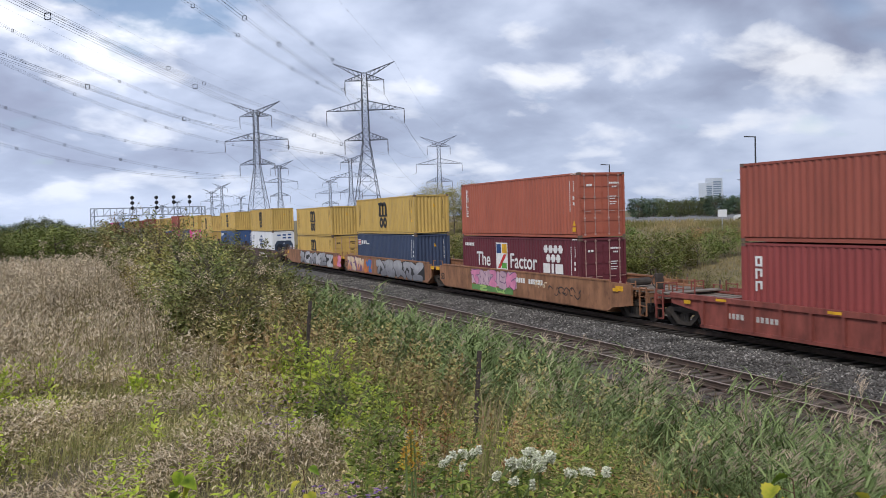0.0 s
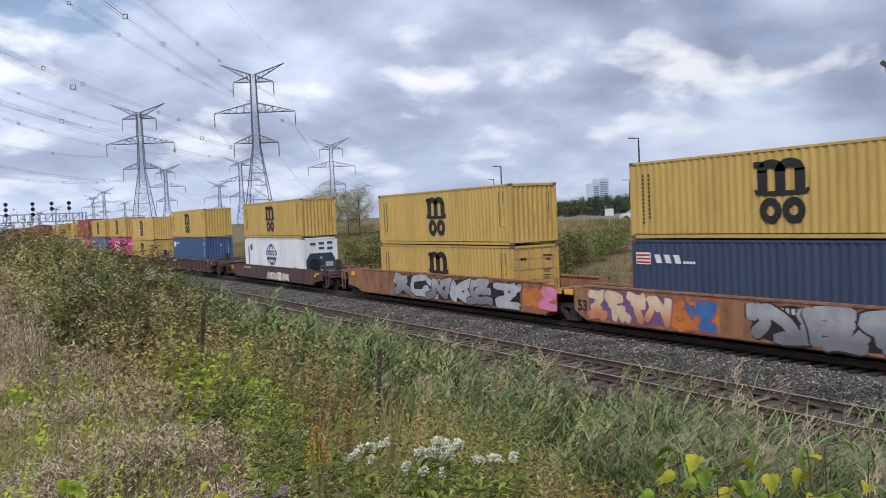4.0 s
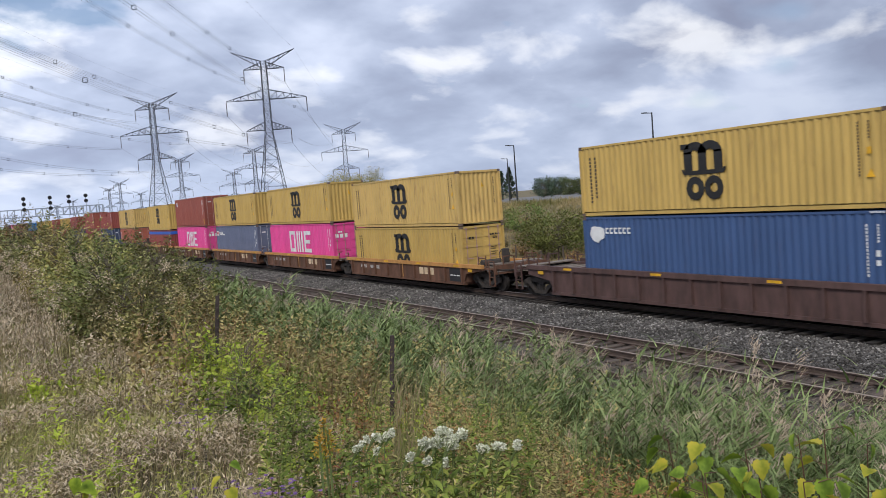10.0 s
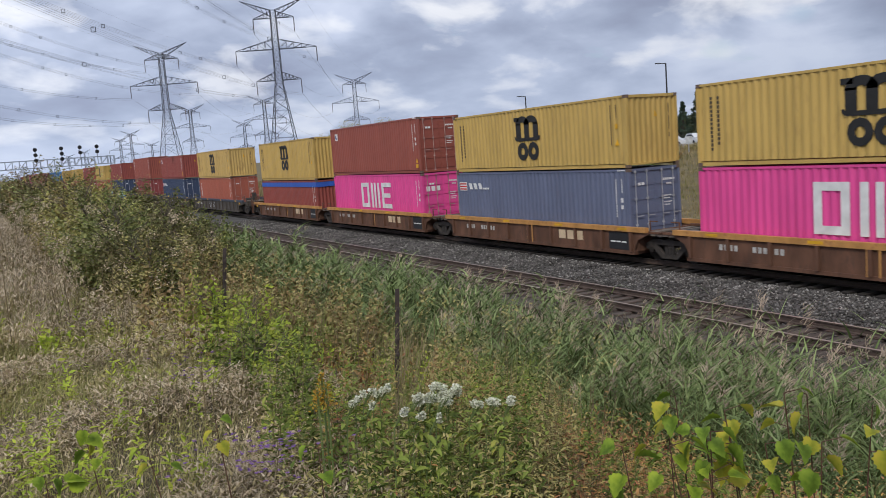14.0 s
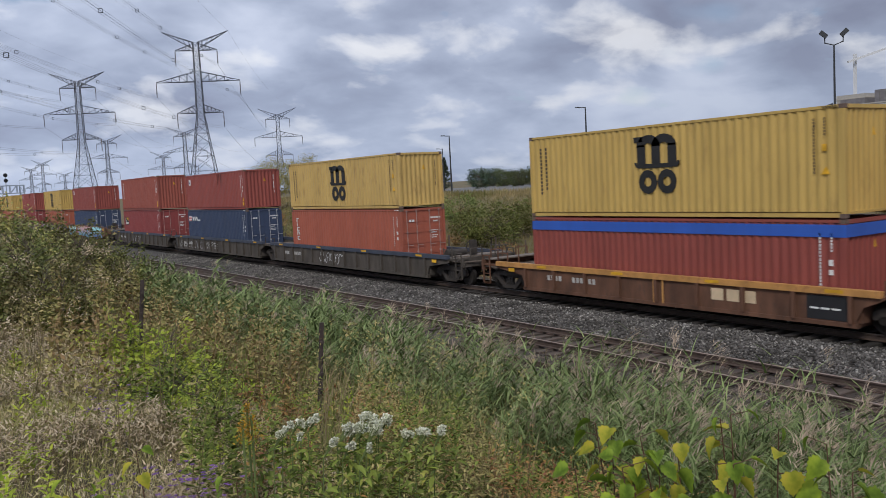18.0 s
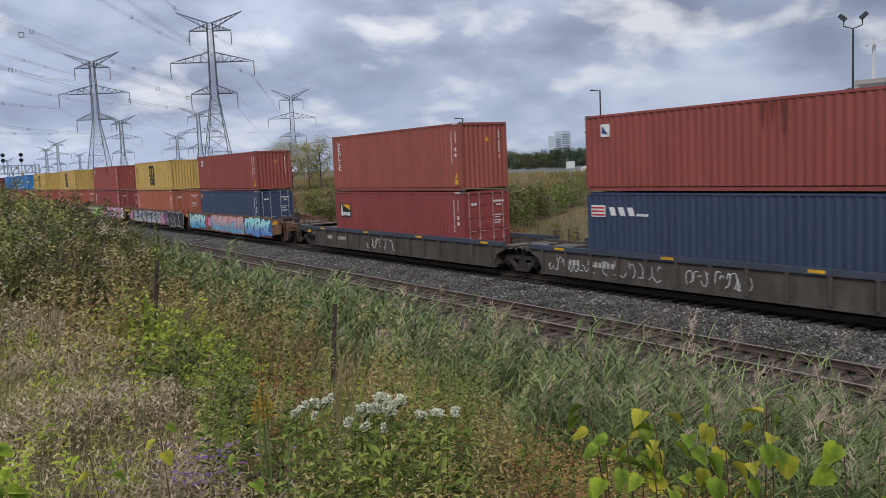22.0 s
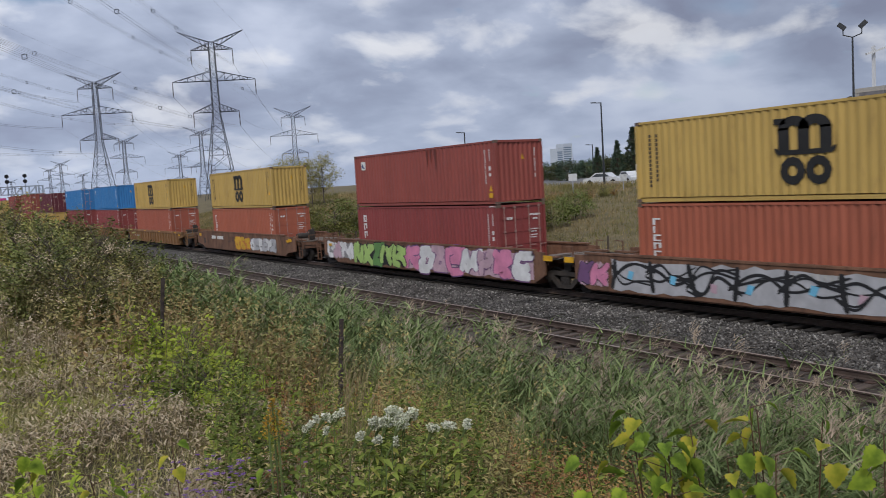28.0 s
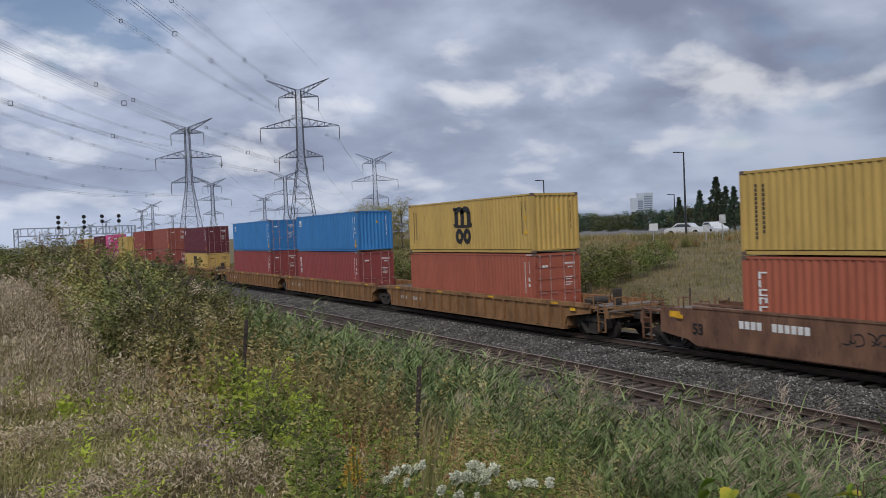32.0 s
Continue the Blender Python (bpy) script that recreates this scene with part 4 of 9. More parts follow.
def container(col, h, door, marks, place):
    mat = P[col]
    kindword = "refrigerated container" if col == "w" else "shipping container"
    th = thing("shipping_container", "%s corrugated %s %s" % (COLOUR_WORDS[col], kindword, place), "container", "containers on the train")
    for name, me in shared(("shell", col, h, door), lambda: container_pieces(h, mat, door, col == "w")):
        part(name, me, None, th)
    cm = shared("cast", lambda: casting_mesh(CAST))
    for sx in (-1, 1):
        for sy in (-1, 1):
            for z in (0.059, h - 0.059):
                c = part("corner_casting", cm, None, th)
                c.matrix_basis = pose(sx * (CW / 2 - 0.078), sy * (CL / 2 - 0.088), z)
    if door:
        dm = shared(("door", col, h), lambda: door_mesh(h, mat))
        rm = shared(("rod", h, col in ("n", "c", "sl")), lambda: rod_mesh(h, ZINC if col in ("n", "c", "sl") else RODST))
        for s in (0, 1):
            d = part("door", dm, None, th)
            if s:
                d.matrix_basis = Matrix.Diagonal((-1, 1, 1, 1))
        for x in (-0.92, -0.38, 0.34, 0.88):
            r = part("lock_rod", rm, None, th)
            r.matrix_basis = pose(x, 0, 0)
        marks_door_end(th, h, BLACK if col in ("y", "y2") else WHITE)
    elif col != "w":
        marks_blank_end(th, h, FADED if col in ("y", "y2") else WHITE)
    if h == HC and col != "p":
        marks_height(th, h, BLACK if col in ("y", "y2", "w") else WHITE)
    for mk in marks:
        if mk == "emblem":
            marks_yellow(th, h)
        elif mk == "serial":
            marks_serial(th, h)
        elif mk == "pink":
            marks_pink(th, h)
        elif mk == "slogan":
            marks_slogan(th, h)
        elif mk == "navy":
            marks_navy(th, h)
        elif mk == "horse":
            marks_horse(th, h)
        elif mk == "reefer":
            marks_reefer(th, h)
        elif mk == "lamp":
            marks_lamp(th, h)
        elif mk == "patch":
            marks_patch(th, h)
        elif mk == "tri":
            marks_upright(th, h, 6, h - 0.32, h - 1.85, 0.26)
        elif mk == "tri5":
            marks_upright(th, h, 5, h - 0.45, h - 1.75, 0.32)
        elif mk == "tex":
            marks_upright(th, h, 3, h - 0.40, h - 1.62, 0.30)
        elif mk == "ypatch":
            marks_patch(th, h, YELLOWM, FAR - 0.3, h - 0.55, 0.3)
        elif mk == "streak":
            bm = bmesh.new()
            for k, (w, ln) in enumerate(((0.16, 0.75), (0.10, 0.55), (0.2, 0.9))):
                y = -0.9 - 0.33 * k
                flat(bm, [(y, h - 0.12), (y - w, h - 0.12), (y - w * 0.6, h - 0.12 - ln), (y - w * 0.4, h - 0.12 - ln)])
            part("rust_streak", bm, surface("rust_streak_stain", (0.13, 0.035, 0.028), bump=0), th)
        elif mk == "band":
            bm = bmesh.new()
            for sx in (-1, 1):
                a, b = sorted((sx * (CW / 2 + 0.004), sx * (CW / 2 - 0.06)))
                box(bm, a, b, -FAR - 0.006, FAR + 0.006, h - 0.46, h - 0.135)
            box(bm, -CW / 2 + 0.06, CW / 2 - 0.06, -FAR - 0.006, -FAR + 0.05, h - 0.46, h - 0.135)
            part("top_cover", bm, BLUETARP, th, "blue cover hanging over the top edge")
    return th


# ---- well cars ----
DECKM = surface("worn_deck_steel", (0.17, 0.14, 0.115), rough=0.75, vary=0.3, scale=4, stain=RUST, stain_amount=0.5, bump=0.2)


def truck_frame_mesh():
    bm = bmesh.new()
    x0, x1 = -0.06, 0.06
    prism(bm, [(-1.12, 0.62), (-1.12, 0.42), (-0.74, 0.42), (-0.55, 0.60), (0.55, 0.60), (0.74, 0.42), (1.12, 0.42), (1.12, 0.62), (0.80, 0.76), (-0.80, 0.76)], x0, x1)
    prism(bm, [(-0.74, 0.44), (-0.58, 0.56), (-0.28, 0.26), (-0.36, 0.13)], x0, x1)
    prism(bm, [(0.74, 0.44), (0.36, 0.13), (0.28, 0.26), (0.58, 0.56)], x0, x1)
    prism(bm, [(-0.36, 0.13), (-0.30, 0.26), (0.30, 0.26), (0.36, 0.13)], x0, x1)
    return mesh_of(bm, "side_frame", TRUCK)


def spring_mesh():
    bm = bmesh.new()
    tube(bm, (0, 0, 0.24), (0, 0, 0.52), 0.07, 8)
    return mesh_of(bm, "spring", surface("dark_springs", (0.03, 0.026, 0.024), rough=0.8, vary=0.3, scale=12))


def bolster_mesh():
    bm = bmesh.new()
    box(bm, -1.05, 1.05, -0.2, 0.2, 0.50, 0.80)
    tube(bm, (0, 0, 0.80), (0, 0, 0.95), 0.3, 12)
    return mesh_of(bm, "bolster", TRUCK)


def wheelset_mesh():
    bm = bmesh.new()
    tube(bm, (-1.05, 0, 0), (1.05, 0, 0), 0.075, 8)
    for s in (-1, 1):
        tube(bm, (s * 0.72, 0, 0), (s * 0.83, 0, 0), 0.42, 20)
        tube(bm, (s * 0.685, 0, 0), (s * 0.72, 0, 0), 0.445, 20)
        tube(bm, (s * 0.83, 0, 0), (s * 0.87, 0, 0), 0.34, 16, 0.20)
        tube(bm, (s * 0.96, 0, 0), (s * 1.09, 0, 0), 0.115, 10)
        for k in range(3):
            a = 2 * math.pi * k / 3
            box(bm, min(s * 1.09, s * 1.10), max(s * 1.09, s * 1.10), 0.06 * math.cos(a) - 0.015, 0.06 * math.cos(a) + 0.015, 0.06 * math.sin(a) - 0.015, 0.06 * math.sin(a) + 0.015)
    return mesh_of(bm, "wheelset", WHEEL)


WHEELSETS = []


def add_truck(car, y, base=0.86):
    t = new("truck")
    t.parent = car
    t.matrix_basis = pose(0, y, 0)
    part("bolster", shared("bolster", bolster_mesh), None, t)
    for s in (-1, 1):
        part("side_frame", shared("frame", truck_frame_mesh), None, t).matrix_basis = pose(s * 1.03, 0, 0)
        for dy in (-0.16, 0.0, 0.16):
            part("spring", shared("spring", spring_mesh), None, t).matrix_basis = pose(s * 1.03, dy, 0)
    for s in (-1, 1):
        w = part("wheelset", shared("wheelset", wheelset_mesh), None, t)
        w.matrix_basis = pose(0, s * base, 0.42)
        WHEELSETS.append((w, s * base))
    return t


# strokes of painted letter shapes in a unit cell
STROKES = {
    "k": [(0.18, 0, 0.18, 1), (0.2, 0.45, 0.9, 1), (0.3, 0.5, 0.95, 0)],
    "m": [(0.08, 0, 0.16, 1), (0.16, 1, 0.5, 0.35), (0.5, 0.35, 0.82, 1), (0.82, 1, 0.92, 0)],
    "e": [(0.2, 0, 0.2, 1), (0.2, 0.95, 0.9, 0.98), (0.2, 0.5, 0.78, 0.52), (0.2, 0.05, 0.9, 0.02)],
    "o": [(0.15, 0.15, 0.15, 0.85), (0.15, 0.9, 0.82, 0.95), (0.85, 0.9, 0.85, 0.1), (0.82, 0.05, 0.15, 0.08)],
    "z": [(0.1, 0.95, 0.9, 0.95), (0.85, 0.9, 0.15, 0.1), (0.1, 0.05, 0.92, 0.05)],
    "n": [(0.12, 0, 0.15, 1), (0.15, 1, 0.85, 0.05), (0.85, 0, 0.9, 1)],
    "t": [(0.5, 0, 0.48, 0.9), (0.05, 0.9, 0.98, 0.95)],
    "r": [(0.18, 0, 0.18, 1), (0.2, 0.95, 0.8, 0.8), (0.8, 0.8, 0.2, 0.45), (0.4, 0.5, 0.95, 0)],
    "l": [(0.2, 1, 0.2, 0.05), (0.2, 0.05, 0.95, 0.08)],
}


def ribbon(bm, pts, w, x, y_of):
    """A smooth painted band through the points, with round ends; y_of maps a point of the unit square to (y, z)."""
    n = len(pts)
    line = []
    for i in range(n - 1):
        p0, p1, p2, p3 = pts[max(i - 1, 0)], pts[i], pts[i + 1], pts[min(i + 2, n - 1)]
        for k in range(7):
            t = k / 7
            line.append(tuple(0.5 * (2 * p1[c] + (p2[c] - p0[c]) * t + (2 * p0[c] - 5 * p1[c] + 4 * p2[c] - p3[c]) * t * t + (3 * p1[c] - p0[c] - 3 * p2[c] + p3[c]) * t ** 3) for c in (0, 1)))
    line.append(pts[-1])
    line = [y_of(p) for p in line]
    m = len(line)
    last = None
    for i in range(m):
        a, b = line[max(i - 1, 0)], line[min(i + 1, m - 1)]
        dy, dz = b[0] - a[0], b[1] - a[1]
        q = math.hypot(dy, dz) or 1.0
        f = w * min(1.0, 0.55 + 0.45 * min(i, m - 1 - i) / 2)
        sy, sz = -dz / q * f, dy / q * f
        cur = (bm.verts.new((x, line[i][0] + sy, line[i][1] + sz)), bm.verts.new((x, line[i][0] - sy, line[i][1] - sz)))
        if last:
            bm.faces.new((last[0], last[1], cur[1], cur[0]))
        last = cur


def graffiti(car, spec, x, seed):
    """Interlocked abstract painted shapes on the side: (y_left, y_right, z0, z1, fills, outline, count). An outline of None gives bare lines."""
    rnd = random.Random(seed)
    for y0, y1, z0, z1, fills, edge, n, *rest in spec:
        order = rest[0] if rest else ""
        back, under, tops = bmesh.new(), bmesh.new(), {}
        swoop = fills[0] == "silver" and len(fills) > 2
        w, hgt = (y0 - y1) / n, z1 - z0
        if edge:
            # a field of paint behind, ragged at its rim
            m = 26
            top = [(y0 - (y0 - y1) * k / m, z1 - hgt * rnd.uniform(0.0, 0.14)) for k in range(m + 1)]
            bot = [(y0 - (y0 - y1) * k / m, z0 + hgt * rnd.uniform(0.0, 0.10)) for k in range(m + 1)]
            tv = [back.verts.new((x - 0.003, *p)) for p in top]
            bv = [back.verts.new((x - 0.003, *p)) for p in bot]
            for k in range(m):
                back.faces.new((tv[k], bv[k], bv[k + 1], tv[k + 1]))
            part("graffiti_field", back, SPRAY[fills[0] if swoop else CLOUDS.get(fills[0], "mauve")], car, "%s spray-painted graffiti field" % fills[0])
        else:
            back.free()
        lay = 0
        for i in range(n):
            c = y0 - i * w
            lean = rnd.uniform(-0.1, 0.25)

            def place(p):
                return max(y1, min(y0, c - w * (0.02 + 0.96 * p[0] + lean * (p[1] - 0.5) * 0.6))), z0 + hgt * max(0.02, min(0.98, 0.10 + 0.80 * p[1]))
            if swoop:
                # long black arcs over the silver field, with small blocks of colour between
                for k in range(4):
                    a, b = rnd.random(), rnd.random()
                    ribbon(under, [(-0.1, a), (0.3, b), (0.7, 1 - a * 0.8), (1.2, rnd.random())], hgt * rnd.uniform(0.018, 0.05), x - 0.006 - 0.0003 * lay, place)
                    lay += 1
                ribbon(under, [(0.02, 1.05), (0.06, 0.5), (rnd.uniform(-0.1, 0.2), -0.05)], hgt * 0.075, x - 0.006 - 0.0003 * lay, place)
                bm = tops.setdefault(fills[1 + i % (len(fills) - 1)], bmesh.new())
                u, v, s = rnd.uniform(0.2, 0.7), rnd.uniform(0.15, 0.4), 0.13
                prism(bm, [place((u, v)), place((u + s * 0.2, v + 0.28)), place((u + s * 1.3, v + 0.24)), place((u + s, v - 0.05))], x - 0.014, x + 0.002)
                lay += 1
                continue
            bm = tops.setdefault(fills[i % len(fills)], bmesh.new())
            if edge:
                # fat leaning strokes, cut like the letters they stand for
                cut = STROKES[order[i % len(order)]] if order else STROKES[rnd.choice(sorted(STROKES))]
                slant, swell = rnd.uniform(-0.22, 0.22), rnd.uniform(1.0, 1.3)
                shapes = [[(0.5 + (u + slant * (v - 0.5) - 0.5) * swell + rnd.uniform(-0.09, 0.09), v + rnd.uniform(-0.09, 0.09)) for u, v in ((u0, v0), ((u0 + u1) / 2 + rnd.uniform(-0.14, 0.14), (v0 + v1) / 2), (u1, v1))] for u0, v0, u1, v1 in cut]
                for _ in range(2):
                    u, v = rnd.random(), rnd.choice((0.0, 1.0))
                    shapes.insert(0, [(u, 0.5), (u + rnd.uniform(-0.3, 0.3), 0.5 + (v - 0.5) * 0.6), (u + rnd.uniform(-0.6, 0.6), v)])
                thick = min(w, hgt) * 0.16 * rnd.uniform(0.85, 1.15)
            else:
                # loose overlapping loops and spikes
                a0, turn = rnd.uniform(0, 6.28), rnd.choice((-1, 1)) * rnd.uniform(0.9, 1.5)
                shapes = [[(0.5 + (0.62 - 0.08 * k) * math.cos(a0 + turn * k), 0.5 + (0.55 - 0.05 * k) * math.sin(a0 + turn * k)) for k in range(rnd.randrange(3, 6))]]
                if rnd.random() < 0.7:
                    b0 = rnd.uniform(0, 6.28)
                    shapes.append([(0.5 + 0.15 * math.cos(b0), 0.5 + 0.15 * math.sin(b0)), (0.5 + 0.5 * math.cos(b0 + 0.3), 0.5 + 0.5 * math.sin(b0 + 0.3)), (0.5 + 0.85 * math.cos(b0), 0.5 + 0.5 * math.sin(b0))])
                thick = min(w, hgt) * (0.075 if fills[0] == "cream" else 0.05) * rnd.uniform(0.85, 1.15)
            for pts in shapes:
                pts = [(a + rnd.uniform(-0.08, 0.08), b + rnd.uniform(-0.06, 0.06)) for a, b in pts]
                if edge:
                    ribbon(under, pts, thick * 1.30, x - 0.006 - 0.0024 * i - 0.00004 * lay, place)
                    ribbon(bm, pts, thick, x - 0.0075 - 0.0024 * i - 0.00004 * lay, place)
                else:
                    ribbon(bm, pts, thick, x - 0.006 - 0.0002 * lay, place)
                lay += 1
        if edge:
            p = part("graffiti_outline", under, SPRAY[edge], car, "%s spray-painted graffiti outline" % edge)
            p["kind"] = "stuff"
        else:
            under.free()
        for f, bm in tops.items():
            p = part("graffiti_fill", bm, SPRAY[f], car, "%s spray-painted graffiti" % f)
            p["kind"] = "stuff"


CLOUDS = {"dusk": "sky", "aqua": "blue", "mint": "blue", "chrome": "black", "peach": "purple", "silver": "grey", "cream": "mauve", "pink": "mauve", "green": "green", "orange": "orange", "sky": "blue", "red": "mauve", "mauve": "sky", "purple": "mauve", "grey": "silver", "black": "black", "lime": "black", "white": "grey", "yellow": "orange"}
SPRAY = {k: surface("spray_" + k, c, rough=0.6, vary=0.16, scale=2.5, bump=0) for k, c in {
    "black": (0.02, 0.02, 0.022), "silver": (0.42, 0.42, 0.44), "white": (0.66, 0.66, 0.66), "pink": (0.62, 0.22, 0.36), "purple": (0.17, 0.085, 0.19), "cream": (0.60, 0.46, 0.30),
    "orange": (0.50, 0.17, 0.04), "blue": (0.05, 0.14, 0.36), "sky": (0.16, 0.46, 0.66), "green": (0.12, 0.26, 0.08), "lime": (0.36, 0.52, 0.16), "grey": (0.24, 0.235, 0.24), "red": (0.42, 0.07, 0.07), "mauve": (0.50, 0.34, 0.40), "yellow": (0.62, 0.36, 0.03)}.items()}


def sprayed_fade(key, low, high):
    """Paint sprayed from one colour below into another above."""
    m = surface("spray_" + key, high, rough=0.6, vary=0.16, scale=2.5, bump=0)
    n, l = m.node_tree.nodes, m.node_tree.links
    mul = next(q for q in n if q.type == "MIX_RGB" and q.blend_type == "MULTIPLY")
    tc = next(q for q in n if q.type == "TEX_COORD")
    sep = n.new("ShaderNodeSeparateXYZ")
    l.new(tc.outputs["Object"], sep.inputs[0])
    ramp = n.new("ShaderNodeMapRange")
    ramp.inputs["From Min"].default_value, ramp.inputs["From Max"].default_value = 0.55, 1.15
    l.new(sep.outputs[2], ramp.inputs[0])
    mx = n.new("ShaderNodeMixRGB")
    mx.inputs[1].default_value, mx.inputs[2].default_value = rgb(low), rgb(high)
    l.new(ramp.outputs[0], mx.inputs[0])
    l.new(mx.outputs[0], mul.inputs[1])
    SPRAY[key] = m


sprayed_fade("dusk", (0.13, 0.35, 0.50), (0.58, 0.36, 0.34))
sprayed_fade("aqua", (0.12, 0.24, 0.55), (0.36, 0.72, 0.72))
sprayed_fade("mint", (0.10, 0.36, 0.55), (0.46, 0.68, 0.66))
sprayed_fade("chrome", (0.17, 0.17, 0.19), (0.34, 0.34, 0.36))
sprayed_fade("peach", (0.50, 0.20, 0.09), (0.66, 0.52, 0.36))


def well_car(style, half, ends, paintkey, top_key, label):
    """One well unit about its middle. half: distance to the middle of the truck at each end; ends: (far, near), each 'join' (a shared truck) or 'end' (couplers)."""
    car = thing("well_car", label, "freight car", "cars of the train")
    m, tm = CARP[paintkey], CARP[top_key]
    hw = 1.42
    well = half - 1.35
    topz, botz = (1.50, 0.28) if style == "smooth" else ((1.22, 0.27) if half < 8.5 else (1.36, 0.27))
    if paintkey == "grey":
        topz = 1.30
    if paintkey == "brown" and style == "smooth":
        topz = 1.16
    for s in (-1, 1):
        name = "side_wall"
        bm = bmesh.new()
        xo, xi = s * hw, s * (hw - 0.08)
        x0, x1 = min(xo, xi), max(xo, xi)
        e = half + 0.30
        ef = half - 0.70 if ends[0] == "join" else e
        en = half - 0.70 if ends[1] == "join" else e
        if style == "smooth":
            prism(bm, [(-well, botz), (-well - 0.35, 0.45), (-en, 0.62), (-en, topz - 0.04), (-well + 0.3, topz), (well - 0.3, topz), (ef, topz - 0.04), (ef, 0.62), (well + 0.35, 0.45), (well, botz)], x0, x1)
            part(name, bm, m, car)
            boxes("top_chord", [(min(s * (hw + 0.03), s * (hw - 0.14)), max(s * (hw + 0.03), s * (hw - 0.14)), -well - 0.1, well + 0.1, topz + 0.003, topz + 0.07)], m, car)
        else:
            prism(bm, [(-well, botz), (-well, topz - 0.16), (well, topz - 0.16), (well, botz)], x0, x1)
            part(name, bm, m, car)
            xa, xb = sorted((s * (hw + 0.07), s * (hw - 0.10)))
            bm = bmesh.new()
            prism(bm, [(-en, topz - 0.02), (-en, topz - 0.19), (ef, topz - 0.19), (ef, topz - 0.02)], xa, xb)
            part("top_chord", bm, tm, car)
            part("bottom_sill", (lambda b: (box(b, *sorted((s * (hw + 0.05), s * (hw - 0.12))), -well - 0.05, well + 0.05, botz - 0.05, botz + 0.06), b)[1])(bmesh.new()), m, car)
            n = 14 if half > 8.5 else 9
            if paintkey == "ochre":
                n = 20
            rm = shared(("rib", style, paintkey, topz), lambda: rib_mesh(topz - 0.19, botz + 0.06, m))
            for i in range(n):
                y = -well + 0.12 + (2 * well - 0.24) * i / (n - 1)
                r = part("rib", rm, None, car)
                r.matrix_basis = pose(s * (hw + 0.03), y, 0)
            # the plate that slopes up over the truck
            for q in (-1, 1):
                e = ef if q > 0 else en
                bm = bmesh.new()
                prism(bm, [(q * well, botz + 0.12), (q * (well + 0.18), 0.75), (q * e, 0.95), (q * e, topz - 0.195), (q * well, topz - 0.195)], x0, x1)
                part("end_gusset", bm, m, car)
    # floor of the well, its end bulkheads
    boxes("well_floor", [(-hw + 0.09, hw - 0.09, -well, well, 0.22, 0.33)], m, car)
    for q in (-1, 1):
        y0, y1 = sorted((q * (well - 0.02), q * (well + 0.12)))
        boxes("bulkhead", [(-hw + 0.09, hw - 0.09, y0, y1, 0.34, topz - 0.22)], m, car)
    for q, kind in ((1, ends[0]), (-1, ends[1])):
        # deck over the truck
        reach = half + (0.0 if kind == "join" else 1.35)
        y0, y1 = sorted((q * (well + 0.14), q * (reach - (0.12 if kind == "join" else 0))))
        boxes("end_deck", [(-0.55, 0.55, y0, y1, 0.96, topz - 0.32)], m, car)
        for k in range(3 if kind == "join" else 5):
            yy = q * (well + 0.35 + 0.55 * k)
            boxes("deck_plate", [(-hw + 0.1, hw - 0.1, yy - 0.17, yy + 0.17, topz - 0.30, topz - 0.24)], DECKM, car)
        for s in (-1, 1):
            xa, xb = sorted((s * (hw - 0.08), s * (hw - 0.30)))
            boxes("outrigger", [(xa, xb, y0, y1, topz - 0.23, topz - 0.16)], m, car)
        if kind == "end":
            e = half + 1.35
            boxes("end_sill", [(-hw + 0.02, hw - 0.02, *sorted((q * e, q * (e - 0.14))), 0.82, 1.22)], m, car)
            boxes("coupler", [(-0.11, 0.11, *sorted((q * e, q * (e + 0.62))), 0.74, 0.98), (-0.18, 0.18, *sorted((q * (e + 0.45), q * (e + 0.62))), 0.66, 1.04)], TRUCK, car)
            for s in (-1, 1):
                # ladder at the corner
                bm = bmesh.new()
                for dy in (0.0, 0.42):
                    beam(bm, (s * (hw - 0.02), q * (e - 0.12 - dy), 0.30), (s * (hw - 0.02), q * (e - 0.12 - dy), 1.42), 0.045)
                for z in (0.32, 0.68, 1.04, 1.40):
                    beam(bm, (s * (hw - 0.02), q * (e - 0.12), z), (s * (hw - 0.02), q * (e - 0.54), z), 0.03)
                part("ladder", bm, m, car)
                bm = bmesh.new()
                for x in (0.35, 0.95):
                    beam(bm, (s * x, q * (e - 0.06), 1.2), (s * x, q * (e - 0.06), 1.58), 0.04)
                beam(bm, (s * 0.35, q * (e - 0.06), 1.58), (s * 0.95, q * (e - 0.06), 1.58), 0.04)
                part("handrail", bm, m, car)
            # posts and pipes of the end platform
            for k, (x, dy, zt) in enumerate(((-1.28, 0.95, 1.62), (-1.28, 1.55, 1.55), (1.28, 0.95, 1.62), (1.28, 1.55, 1.55), (-0.2, 0.9, 1.75))):
                bm = bmesh.new()
                beam(bm, (x, q * (e - dy), 1.0), (x, q * (e - dy), zt), 0.04)
                if dy == 1.55:
                    beam(bm, (x, q * (e - 0.95), 1.5), (x, q * (e - 1.55), 1.5), 0.035)
                part("rail_post", bm, m, car)
            bm = bmesh.new()
            tube(bm, (-1.3, q * (e + 0.02), 1.02), (0.1, q * (e + 0.10), 0.92), 0.018, 5)
            tube(bm, (-1.3, q * (e + 0.02), 1.02), (-1.32, q * (e + 0.06), 0.72), 0.018, 5)
            part("cut_lever", bm, TRUCK, car)
            bm = bmesh.new()
